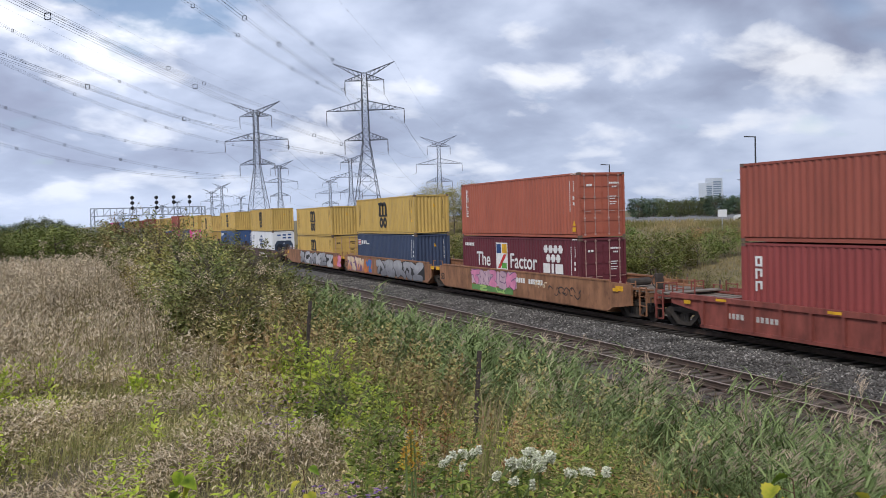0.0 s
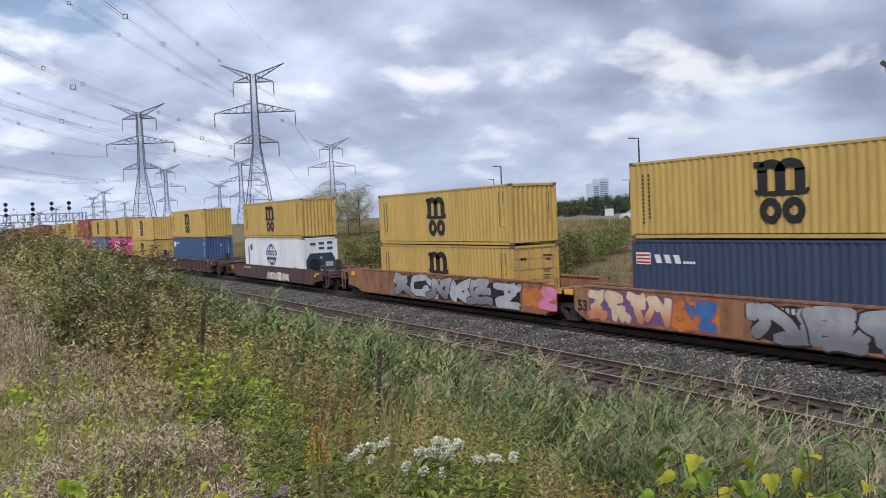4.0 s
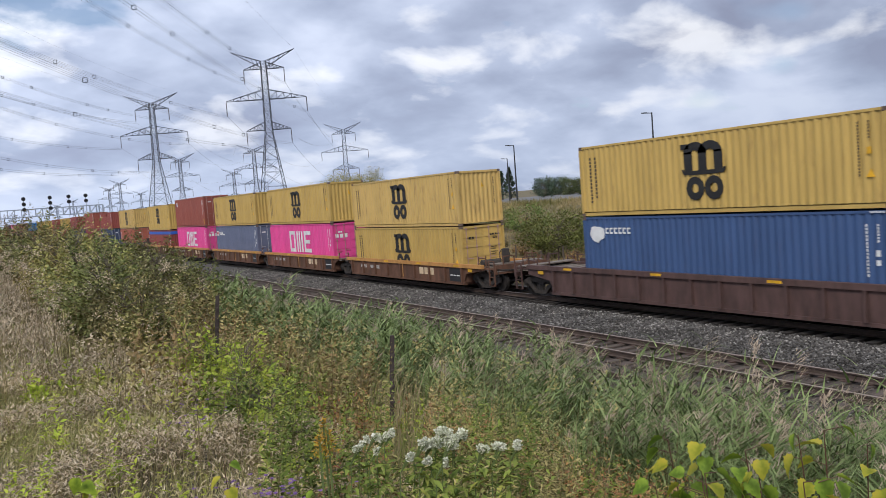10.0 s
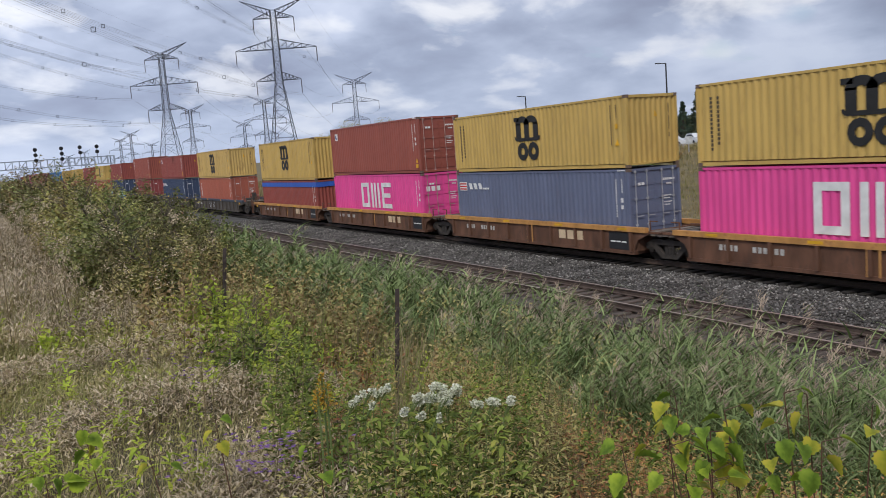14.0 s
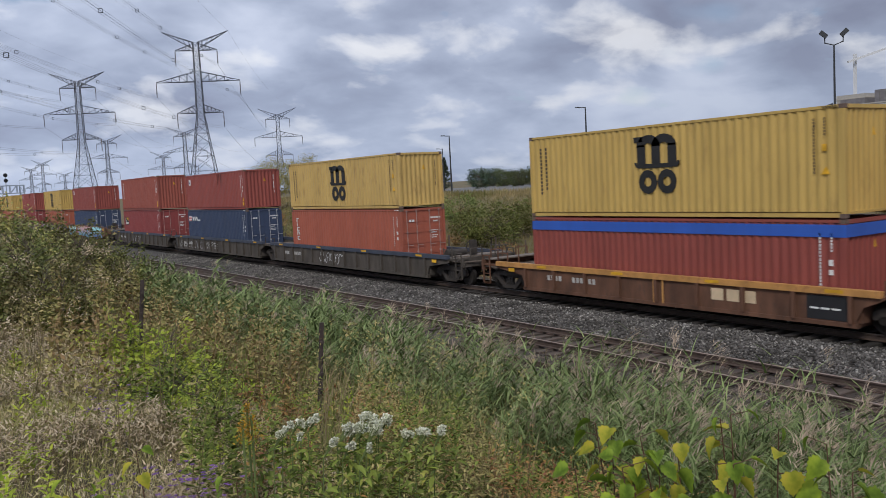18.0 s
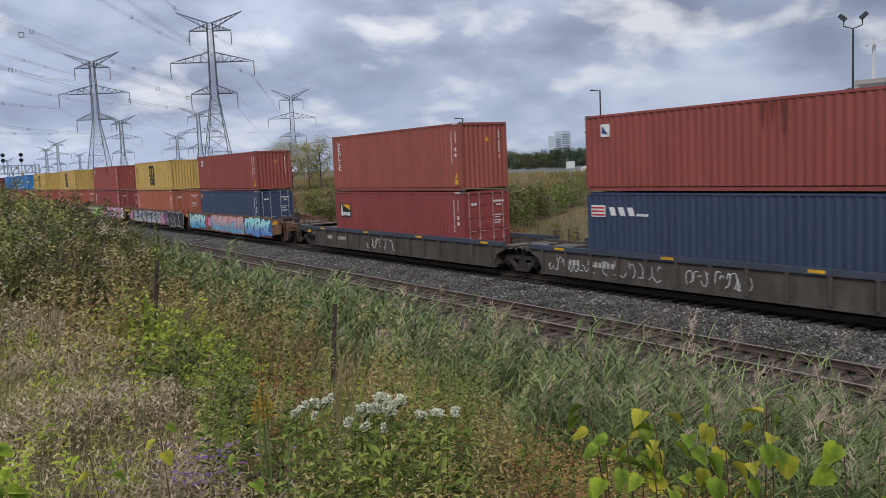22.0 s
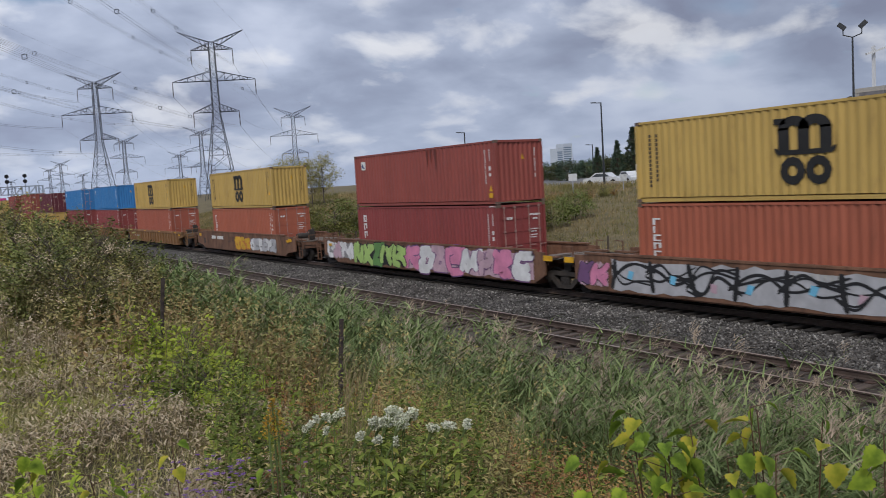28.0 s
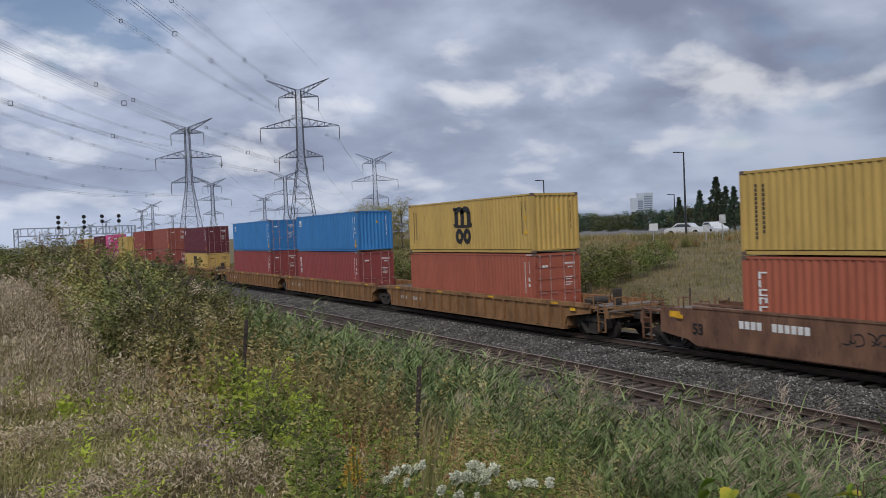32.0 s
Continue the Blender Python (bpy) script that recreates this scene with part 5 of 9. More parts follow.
            for a, b in (((0.25, 0.0, 0.8), (0.3, 0.35, 0.42)), ((0.3, 0.35, 0.42), (0.2, 0.6, 0.40))):
                tube(bm, (a[0], q * (e + a[1]), a[2]), (b[0], q * (e + b[1]), b[2]), 0.03, 6)
            part("air_hose", bm, BLACK, car)
            for s in (-1, 1):
                bm = bmesh.new()
                for dy in (0.14, 0.52):
                    beam(bm, (s * (hw - 0.03), q * (e - dy), 0.30), (s * (hw - 0.03), q * (e - dy), 0.9), 0.035)
                beam(bm, (s * (hw - 0.03), q * (e - 0.14), 0.31), (s * (hw - 0.03), q * (e - 0.52), 0.31), 0.05)
                part("sill_step", bm, m, car)
                boxes("warning_plate", [(*sorted((s * (hw + 0.075), s * (hw + 0.082))), *sorted((q * (half - 0.85), q * (half - 0.5))), topz - 0.36, topz - 0.23)], YELLOWM, car)
            boxes("walkway", [(-hw + 0.1, hw - 0.1, *sorted((q * (e - 0.16), q * (e - 0.75))), 1.224, 1.27)], DECKM, car)
            add_truck(car, q * half)
            if q < 0:
                bm = bmesh.new()
                for k in range(14):
                    a, b = 2 * math.pi * k / 14, 2 * math.pi * (k + 1) / 14
                    tube(bm, (-0.62 + 0.28 * math.cos(a), q * (e - 0.4), 1.62 + 0.28 * math.sin(a)), (-0.62 + 0.28 * math.cos(b), q * (e - 0.4), 1.62 + 0.28 * math.sin(b)), 0.02, 5)
                for k in range(3):
                    a = 2 * math.pi * k / 3
                    tube(bm, (-0.62, q * (e - 0.4), 1.62), (-0.62 + 0.28 * math.cos(a), q * (e - 0.4), 1.62 + 0.28 * math.sin(a)), 0.015, 5)
                part("brake_wheel", bm, TRUCK, car)
                boxes("brake_housing", [(-0.78, -0.46, *sorted((q * (e - 0.25), q * (e - 0.38))), 1.28, 1.9)], TRUCK, car)
                bm = bmesh.new()
                tube(bm, (-0.9, q * (half - 0.55), topz - 0.02), (0.1, q * (half - 0.55), topz - 0.02), 0.16, 12)
                part("air_reservoir", bm, TRUCK, car)
        elif q < 0:
            add_truck(car, q * half)
            bm = bmesh.new()
            beam(bm, (-0.9, q * half, 0.9), (0.9, q * half, 0.9), 0.4, 0.25)
            part("articulated_joint", bm, TRUCK, car)
            for x in (-1.25, 1.25):
                for dy in (-0.7, 0.7):
                    bm = bmesh.new()
                    beam(bm, (x, q * half + dy, 0.98), (x, q * half + dy, topz + 0.22), 0.04)
                    beam(bm, (x, q * half + dy, topz + 0.2), (x, q * half + dy * 0.45, topz + 0.2), 0.035)
                    part("rail_post", bm, m, car)
            for dy in (-0.55, 0.55):
                boxes("joint_walkway", [(-hw + 0.15, -0.3, q * half + dy - 0.2, q * half + dy + 0.2, topz - 0.20, topz - 0.15)], DECKM, car)
    return car, topz, botz, well


def rib_mesh(z1, z0, m):
    bm = bmesh.new()
    box(bm, -0.075, 0.075, -0.05, 0.05, z0, z1)
    return mesh_of(bm, "rib", m)


def side_bars(car, y, z, n, w, h, gap, mat, x=-1.425, name="car_number"):
    """A number or a notice on the car's side, as plain bars; y is the left end."""
    bm = bmesh.new()
    for i in range(n):
        a = y - i * (w + gap)
        prism(bm, rect(a - w, a, z, z + h), x - 0.004, x + 0.004)
    part(name, bm, mat, car)["kind"] = "stuff"


# the train, front to rear: middle of the upper container's far end along the line at the start, then the car and its load
G1 = [(8.2, 4.2, 0.34, 1.46, ("peach", "cream", "peach"), "purple", 4, "zrtn"), (4.1, 2.2, 0.34, 1.3, ("orange", "blue"), "red", 2, "lz"), (1.0, -8.0, 0.32, 1.46, ("chrome",), "black", 5, "nertz")]
G2 = [(4.2, -6.8, 0.34, 1.46, ("chrome", "silver"), "black", 6, "ronkez"), (-7.0, -9.2, 0.5, 1.3, ("orange", "pink"), "red", 2)]
GA = [(4.6, -0.6, 0.62, 1.48, ("pink", "mauve"), "purple", 5, "tnzlk"), (4.6, -0.2, 0.32, 0.62, ("green", "lime"), "green", 5), (-3.6, -6.4, 0.55, 1.1, ("black",), None, 6), (-2.2, -3.6, 0.85, 1.2, ("cream",), None, 4)]
GN = [(8.4, 4.6, 0.33, 1.46, ("mint",), "black", 4, "merk"), (4.5, 3.3, 0.6, 1.3, ("red", "pink"), "purple", 2), (3.2, -3.6, 0.32, 1.45, ("dusk",), "red", 5, "zonoe"), (-3.8, -8.6, 0.32, 1.45, ("aqua",), "black", 5, "ozeol")]
GO = [(8.8, 7.4, 0.4, 1.3, ("purple", "pink"), "black", 2), (7.2, -2.6, 0.31, 1.46, ("silver", "sky", "sky", "mauve"), "black", 6), (-2.8, -4.8, 0.4, 1.44, ("pink", "purple"), "black", 2), (-5.0, -9.4, 0.31, 1.44, ("black",), "white", 4, "ooke")]
GP = [(9.6, 6.6, 0.5, 1.40, ("white", "mauve"), "grey", 3), (6.4, 1.2, 0.31, 1.46, ("lime", "lime", "green"), "black", 5), (1.1, -8.4, 0.31, 1.46, ("pink", "white", "mauve"), "purple", 8)]
GQ = [(1.0, -2.0, 0.42, 1.25, ("yellow",), "orange", 3), (2.6, 1.1, 0.8, 1.3, ("black",), None, 4), (-2.1, -6.6, 0.45, 1.25, ("white", "silver"), "grey", 6)]
GK = [(2.4, -0.6, 0.36, 1.0, ("white",), None, 9)]
GL = [(8.0, 5.6, 0.36, 1.0, ("white",), None, 9), (5.2, 2.6, 0.36, 1.0, ("silver",), None, 7), (1.6, -0.8, 0.36, 1.0, ("white",), None, 9)]

TRAIN = [
    (21.88, "rib", 9.2, ("end", "end"), "red", "red", ("m", HC, 0, ("tex", "serial")), ("rb", STD, 0, ("serial",)), None),
    (43.88, "smooth", 9.75, ("join", "end"), "orange", "orange", ("d", HC, 1, ("slogan", "serial")), ("o", HC, 1, ("tri", "serial")), GA),
    (63.35, "smooth", 9.75, ("join", "join"), "orange", "orange", ("n", HC, 0, ("navy", "serial")), ("y", STD, 0, ("emblem",)), G1),
    (82.63, "smooth", 9.75, ("end", "join"), "orange", "orange", ("y", STD, 1, ("emblem",)), ("y", STD, 0, ("emblem",)), G2),
    (106.19, "smooth", 9.3, ("end", "end"), "brown", "brown", ("w", HC, 0, ("reefer",)), ("y", STD, 0, ("emblem",)), [(0.6, -3.8, 0.34, 0.82, ("cream", "white"), "grey", 6, "romzer")]),
    (129.63, "rib", 9.3, ("end", "end"), "brown", "brown", ("c", HC, 0, ("horse", "serial")), ("y", STD, 0, ("emblem",)), None),
    (150.84, "rib", 7.8, ("join", "end"), "rust", "yellowtop", ("y", STD, 1, ("emblem",)), ("y2", STD, 0, ("emblem",)), None),
    (166.65, "rib", 7.8, ("join", "join"), "rust", "yellowtop", ("p", HC, 1, ("pink", "serial")), ("y", STD, 0, ("emblem",)), None),
    (182.15, "rib", 7.8, ("join", "join"), "rust", "yellowtop", ("sl", HC, 1, ("navy", "serial")), ("y", STD, 0, ("emblem",)), None),
    (198.0, "rib", 7.8, ("join", "join"), "rust", "yellowtop", ("p", HC, 1, ("pink", "serial")), ("rb", HC, 1, ("patch", "serial")), None),
    (213.59, "rib", 7.8, ("end", "join"), "rust", "yellowtop", ("r", STD, 0, ("serial", "band")), ("y", HC, 0, ("emblem",)), None),
    (235.12, "rib", 9.75, ("join", "end"), "grey", "bluetop", ("o", HC, 1, ("tri5", "serial")), ("y2", STD, 0, ("emblem",)), GK),
    (254.4, "rib", 9.75, ("join", "join"), "grey", "bluetop", ("n", HC, 1, ("navy", "serial")), ("r", STD, 0, ("patch", "streak", "serial")), GL),
    (274.19, "rib", 9.75, ("end", "join"), "grey", "bluetop", ("m", HC, 1, ("lamp", "serial")), ("rb", HC, 0, ("tri", "serial")), GK),
    (297.79, "smooth", 9.75, ("join", "end"), "bronze", "bronze", ("n", HC, 1, ("ypatch", "serial")), ("r", STD, 0, ("patch", "serial")), GN),
    (317.6, "smooth", 9.75, ("join", "join"), "bronze", "bronze", ("s", HC, 1, ("tri5", "serial")), ("y", STD, 0, ("emblem",)), GO),
    (337.37, "smooth", 9.75, ("end", "join"), "bronze", "bronze", ("m", HC, 1, ("tex", "serial")), ("r", STD, 0, ("patch", "streak", "serial")), GP),
    (361.07, "smooth", 9.3, ("end", "end"), "bronze", "bronze", ("s", HC, 1, ("tri5", "serial")), ("y", STD, 0, ("emblem",)), GQ),
    (384.69, "rib", 9.75, ("join", "end"), "ochre", "ochre", ("o", HC, 1, ("serial",)), ("y", STD, 0, ("emblem",)), None),
    (404.5, "rib", 9.75, ("join", "join"), "ochre", "ochre", ("m", HC, 1, ("tex", "serial")), ("b", STD, 0, ("patch", "serial")), None),
    (423.9, "rib", 9.75, ("end", "join"), "ochre", "ochre", ("m", HC, 1, ("serial",)), ("b", STD, 1, ("patch", "serial")), None),
    (447.8, "rib", 9.3, ("end", "end"), "ochre", "ochre", ("y", STD, 1, ("emblem",)), ("d", HC, 1, ("patch", "serial")), None),
    (470.3, "rib", 9.3, ("end", "end"), "grey", "bluetop", ("r", HC, 1, ("serial",)), ("rb", HC, 1, ("serial",)), None),
    (490.0, "rib", 9.75, ("join", "end"), "ochre", "ochre", ("rb", HC, 1, ("serial",)), ("r", HC, 0, ("serial",)), None),
    (509.6, "rib", 9.75, ("join", "join"), "ochre", "ochre", ("y", STD, 1, ("emblem",)), ("y", STD, 0, ("emblem",)), None),
    (529.2, "rib", 9.75, ("end", "join"), "ochre", "ochre", ("p", HC, 1, ("pink", "serial")), ("p", HC, 0, ("pink",)), None),
    (552.6, "rib", 9.3, ("end", "end"), "rust", "yellowtop", ("m", HC, 1, ("serial",)), ("d", HC, 1, ("serial",)), None),
    (576.0, "rib", 9.3, ("end", "end"), "grey", "bluetop", ("s", HC, 1, ("serial",)), ("y", STD, 0, ("emblem",)), None),
    (599.4, "rib", 9.3, ("end", "end"), "ochre", "ochre", ("r", HC, 1, ("serial",)), ("r", STD, 0, ("serial",)), None),
]
CAR_WORDS = {"orange": "rusty orange", "brown": "dark brown", "red": "oxide red", "rust": "rust-brown", "grey": "grimy grey", "ochre": "weathered ochre", "bronze": "brown-orange"}
MOVING = []


def build_train():
    floor = 0.36
    for i, (far_end, style, half, ends, pk, tk, low, up, gr) in enumerate(TRAIN):
        mid = far_end - CL / 2
        label = "%s %s well car%s carrying stacked containers" % (CAR_WORDS[pk], "smooth-sided" if style == "smooth" else "ribbed", " with graffiti" if gr else "")
        car, topz, botz, well = well_car(style, half, ends, pk, tk, label)
        x = -1.425
        if style == "smooth":
            if gr:
                graffiti(car, gr, x, 11 + i)
            high = min(1.16, topz - 0.22)
            if i != 1 and pk in ("orange", "bronze") and ends[0] == "join" or i == 2:
                words("53", 0.55, half - 0.9, 0.62, car, BLACK, "number_mark", x=x - 0.004, bold=0.015)
            for y in (half - 0.15, -half + 0.75):
                side_bars(car, y, high, 1, 0.5, 0.12 if pk == "brown" else 0.2, 0, YELLOWM, name="reflector")
            if i in (1, 17):
                start = -0.55 if i == 1 else 6.1
                side_bars(car, start, 1.0, 4, 0.17, 0.24, 0.06, WHITE)
                side_bars(car, start - 1.25, 1.0, 6, 0.17, 0.24, 0.06, WHITE)
                words("53", 0.5, half - 1.2 if i == 17 else half - 0.9, 0.66, car, BLACK, "number_mark", x=x - 0.004, bold=0.015)
            else:
                side_bars(car, 6.0 if pk == "brown" else 0.6, high, 9, 0.12, 0.17, 0.07, DULLW)
        else:
            if gr:
                graffiti(car, gr, x, 11 + i)
            for y in np.linspace(well - 0.8, -well + 0.8, 4):
                side_bars(car, y, topz - 0.145, 1, 0.5, 0.085, 0, YELLOWM, x=-1.492, name="reflector")
            if pk in ("red", "grey", "rust", "ochre"):
                side_bars(car, well - 1.3, 0.66, 4, 0.13, 0.18, 0.07, DULLW)
                side_bars(car, well - 2.6, 0.66, 6, 0.13, 0.18, 0.07, DULLW)
            if half < 8.5:
                side_bars(car, -well + 1.35, 0.36, 1, 1.25, 0.62, 0, SPRAY["black"], name="data_panel")
                side_bars(car, -well + 1.25, 0.62, 3, 0.24, 0.05, 0.06, WHITE, x=-1.430, name="data_lines")
                for y in (well * 0.02, -well * 0.02 - 0.1):
                    side_bars(car, y, 0.30, 1, 0.07, topz - 0.34, 0, CARP["yellowtop"], x=-1.47, name="strut")
            if pk == "rust":
                side_bars(car, 0.2 - well * 0.35, 0.58, 3, 0.42, 0.34, 0.12, SPRAY["cream"], name="block_mark")
        lower = container(low[0], low[1], low[2], low[3], "in the well of a railway car")
        upper = container(up[0], up[1], up[2], up[3], "stacked on another container")
        MOVING.append((car, mid, 0.0))
        MOVING.append((lower, mid, floor - 0.02))
        MOVING.append((upper, mid, floor + low[1] + 0.004))


build_train()


def travelled(t):
    """How far the train has run after t seconds: it gathers speed slightly."""
    return 10.39 * t + 0.00498 * t * t + 0.000142 * t ** 3

# ---- power line ----
LATT = surface("grey_lattice_steel", (0.038, 0.043, 0.054), rough=0.85, metal=0.0, vary=0.1)
GLASS = surface("insulator_brown", (0.07, 0.055, 0.05), rough=0.35, vary=0.1)
WIRE = surface("conductor_aluminium", (0.12, 0.125, 0.14), rough=0.5, metal=0.2, vary=0.05, bump=0)
TOWER_H = 47.5
ARMS = [(25.8, 6.1, 2.2), (34.2, 11.0, 2.6), (42.5, 5.5, 1.8)]


def tower_half(z):
    """Half width of the tower's body at height z."""
    return 4.4 + (1.0 - 4.4) * z / 25.0 if z < 25.0 else 1.0 - 0.3 * (z - 25.0) / 20.0


def tower_parts():
    legs, brace = bmesh.new(), bmesh.new()
    zs = [0, 5.5, 10.2, 14.2, 17.6, 20.4, 22.8, 25.0, 27.0, 29.0, 31.0, 33.0, 35.0, 37.0, 39.0, 41.0, 43.0, 44.6]
    corner = [(-1, -1), (1, -1), (1, 1), (-1, 1)]
    leg_meshes = []
    for cx, cy in corner:
        bm = bmesh.new()
        for a, b in ((0, 25.0), (25.0, 44.6)):
            ha, hb = tower_half(a), tower_half(b)
            beam(bm, (cx * ha, cy * ha, a), (cx * hb, cy * hb, b), 0.15)
        leg_meshes.append(mesh_of(bm, "leg", LATT))
    legs.free()
    for z0, z1 in zip(zs, zs[1:]):
        h0, h1 = tower_half(z0), tower_half(z1)
        for i in range(4):
            a, b = corner[i], corner[(i + 1) % 4]
            beam(brace, (a[0] * h0, a[1] * h0, z0), (b[0] * h1, b[1] * h1, z1), 0.075)
            beam(brace, (b[0] * h0, b[1] * h0, z0), (a[0] * h1, a[1] * h1, z1), 0.075)
            beam(brace, (a[0] * h1, a[1] * h1, z1), (b[0] * h1, b[1] * h1, z1), 0.075)
    bracing = mesh_of(brace, "lattice_bracing", LATT)
    arms = []
    for z, span, rise in ARMS:
        bm = bmesh.new()
        h = tower_half(z)
        for cy in (-1, 1):
            beam(bm, (h, cy * h, z), (span, 0, z), 0.14)
            beam(bm, (h, cy * h, z + rise), (span, 0, z + 0.1), 0.12)
            n = 5
            for k in range(1, n):
                t0, t1 = (k - 1) / n, k / n
                p = Vector((h, cy * h, z)).lerp(Vector((span, 0, z)), t0)
                q = Vector((h, cy * h, z + rise)).lerp(Vector((span, 0, z + 0.1)), t1)
                p1 = Vector((h, cy * h, z)).lerp(Vector((span, 0, z)), t1)
                beam(bm, p, q, 0.08)
                beam(bm, q, p1, 0.08)
        arms.append(mesh_of(bm, "cross_arm", LATT))
    bm = bmesh.new()
    for cy in (-1, 1):
        beam(bm, (0.6, cy * 0.7, 44.6), (8.7, 0, 47.5), 0.14)
        beam(bm, (0.6, cy * 0.7, 42.9), (8.7, 0, 47.5), 0.12)
        for k in range(1, 6):
            p = Vector((0.6, cy * 0.7, 44.6)).lerp(Vector((8.7, 0, 47.5)), k / 6)
            q = Vector((0.6, cy * 0.7, 42.9)).lerp(Vector((8.7, 0, 47.5)), (k - 0.5) / 6)
            beam(bm, p, q, 0.08)
    horn = mesh_of(bm, "earth_wire_horn", LATT)
    bm = bmesh.new()
    tube(bm, (0, 0, 0), (0, 0, -3.9), 0.07, 6)
    for k in range(10):
        tube(bm, (0, 0, -0.4 - 0.33 * k), (0, 0, -0.55 - 0.33 * k), 0.16, 8)
    ins = mesh_of(bm, "insulator", GLASS)
    return leg_meshes, bracing, arms, horn, ins


TP = tower_parts()


def tower(x, y, scale, yaw, base=0.0, lift=1.0):
    th = thing("transmission_tower", "grey steel lattice power line tower with three cross arms", "pylon", "power line towers")
    legs, bracing, arms, horn, ins = TP
    for m in legs:
        part("leg", m, None, th)
    part("lattice_bracing", bracing, None, th)["kind"] = "stuff"
    part("earth_wire_horn", horn, None, th)
    part("earth_wire_horn", horn, None, th).matrix_basis = Matrix.Diagonal((-1, 1, 1, 1))
    for (z, span, rise), m in zip(ARMS, arms):
        for s in (-1, 1):
            part("cross_arm", m, None, th).matrix_basis = Matrix.Diagonal((s, 1, 1, 1))
            part("insulator", ins, None, th).matrix_basis = pose(s * span, 0, z)
    th.matrix_basis = pose(x, y, base, 0, 0, yaw) @ Matrix.Diagonal((scale, scale, scale * lift, 1))
    return th.matrix_basis.copy()


def polar(az, d):
    return d * math.sin(radians(az)), d * math.cos(radians(az))


TOWERS = {}
for key, az, d, scale, base, lift in (
        ("a", 18.67, 240, 1.0, 0.5, 1.0), ("b", 11.45, 298, 1.0, -1.5, 0.985), ("c", 23.52, 406, 1.0, -5.0, 1.0), ("d", 17.55, 465, 1.0, -6.0, 0.965), ("e", 16.15, 640, 1.0, -8.0, 0.93),
        ("f", 12.85, 520, 1.0, -6.0, 0.98), ("g", 8.45, 860, 1.0, -6.0, 0.92), ("h", 9.1, 800, 1.0, -6.0, 0.98), ("i", 10.3, 1000, 1.0, -7.0, 0.9), ("j", 6.3, 1250, 1.0, -8.0, 0.98), ("k", 5.4, 1300, 1.0, -8.0, 0.9)):
    tx, ty = polar(az, d)
    TOWERS[key] = tower(tx, ty, scale, -27.0, base, lift)
# towers behind the camera's back, to which the near spans run
TOWERS["a0"] = tower(-33.2, 36.9, 1.0, -27.0, 0.8, 1.17)
TOWERS["b0"] = tower(-27.0, 181.7, 1.0, -27.0, 0.0, 1.28)


def conductors():
    """Each conductor hangs in a shallow curve between the arm tips of two towers; the near spans are twin bundles with spacers."""
    tips = [(s * span, z - 3.9) for z, span, r in ARMS for s in (-1, 1)]
    for a, b, sag, bundle in (("a0", "a", 3.7, True), ("b0", "b", 4.4, True), ("a", "c", 7.0, False), ("b", "d", 7.0, False), ("f", "h", 7.0, False), ("d", "e", 6.0, False)):
        for sx, z in tips + [(-8.7, 47.5), (8.7, 47.5)]:
            earth = z > 45
            p, q = TOWERS[a] @ Vector((sx, 0, z)), TOWERS[b] @ Vector((sx, 0, z))
            th = thing("conductor", "thin grey power line cable hanging between towers", "cable", "power line cables")
            n = 28
            side = (q - p).cross(Vector((0, 0, 1))).normalized()
            offs = [0.0] if earth or not bundle else [-0.24, 0.24]
            for o in offs:
                for dz in ([0.0] if len(offs) == 1 else [0.0, -0.46]):
                    bm = bmesh.new()
                    r = 0.014 if earth else (0.017 if bundle else 0.032)
                    last = None
                    for k in range(n + 1):
                        t = k / n
                        c = p.lerp(q, t) + side * o + Vector((0, 0, dz - (sag * (0.7 if earth else 1.0)) * 4 * t * (1 - t)))
                        ring = [bm.verts.new(c + Vector((0, 0, r))), bm.verts.new(c + side * r * 0.87 - Vector((0, 0, r * 0.5))), bm.verts.new(c - side * r * 0.87 - Vector((0, 0, r * 0.5)))]
                        if last:
                            for i in range(3):
                                j = (i + 1) % 3
                                bm.faces.new((last[i], last[j], ring[j], ring[i]))
                        last = ring
                    part("strand", bm, WIRE, th)
            if bundle and not earth:
                for k in range(1, 8):
                    t = k / 8 + 0.03 * math.sin(3.1 * k + sx)
                    c = p.lerp(q, t) + Vector((0, 0, -0.23 - sag * 4 * t * (1 - t)))
                    bm = bmesh.new()
                    up = Vector((0, 0, 0.27))
                    for c0, c1 in ((side * 0.27 + up, side * 0.27 - up), (side * 0.27 - up, -side * 0.27 - up), (-side * 0.27 - up, up - side * 0.27), (up - side * 0.27, side * 0.27 + up)):
                        beam(bm, c + c0, c + c1, 0.07)
                    part("spacer", bm, LATT, th)


conductors()


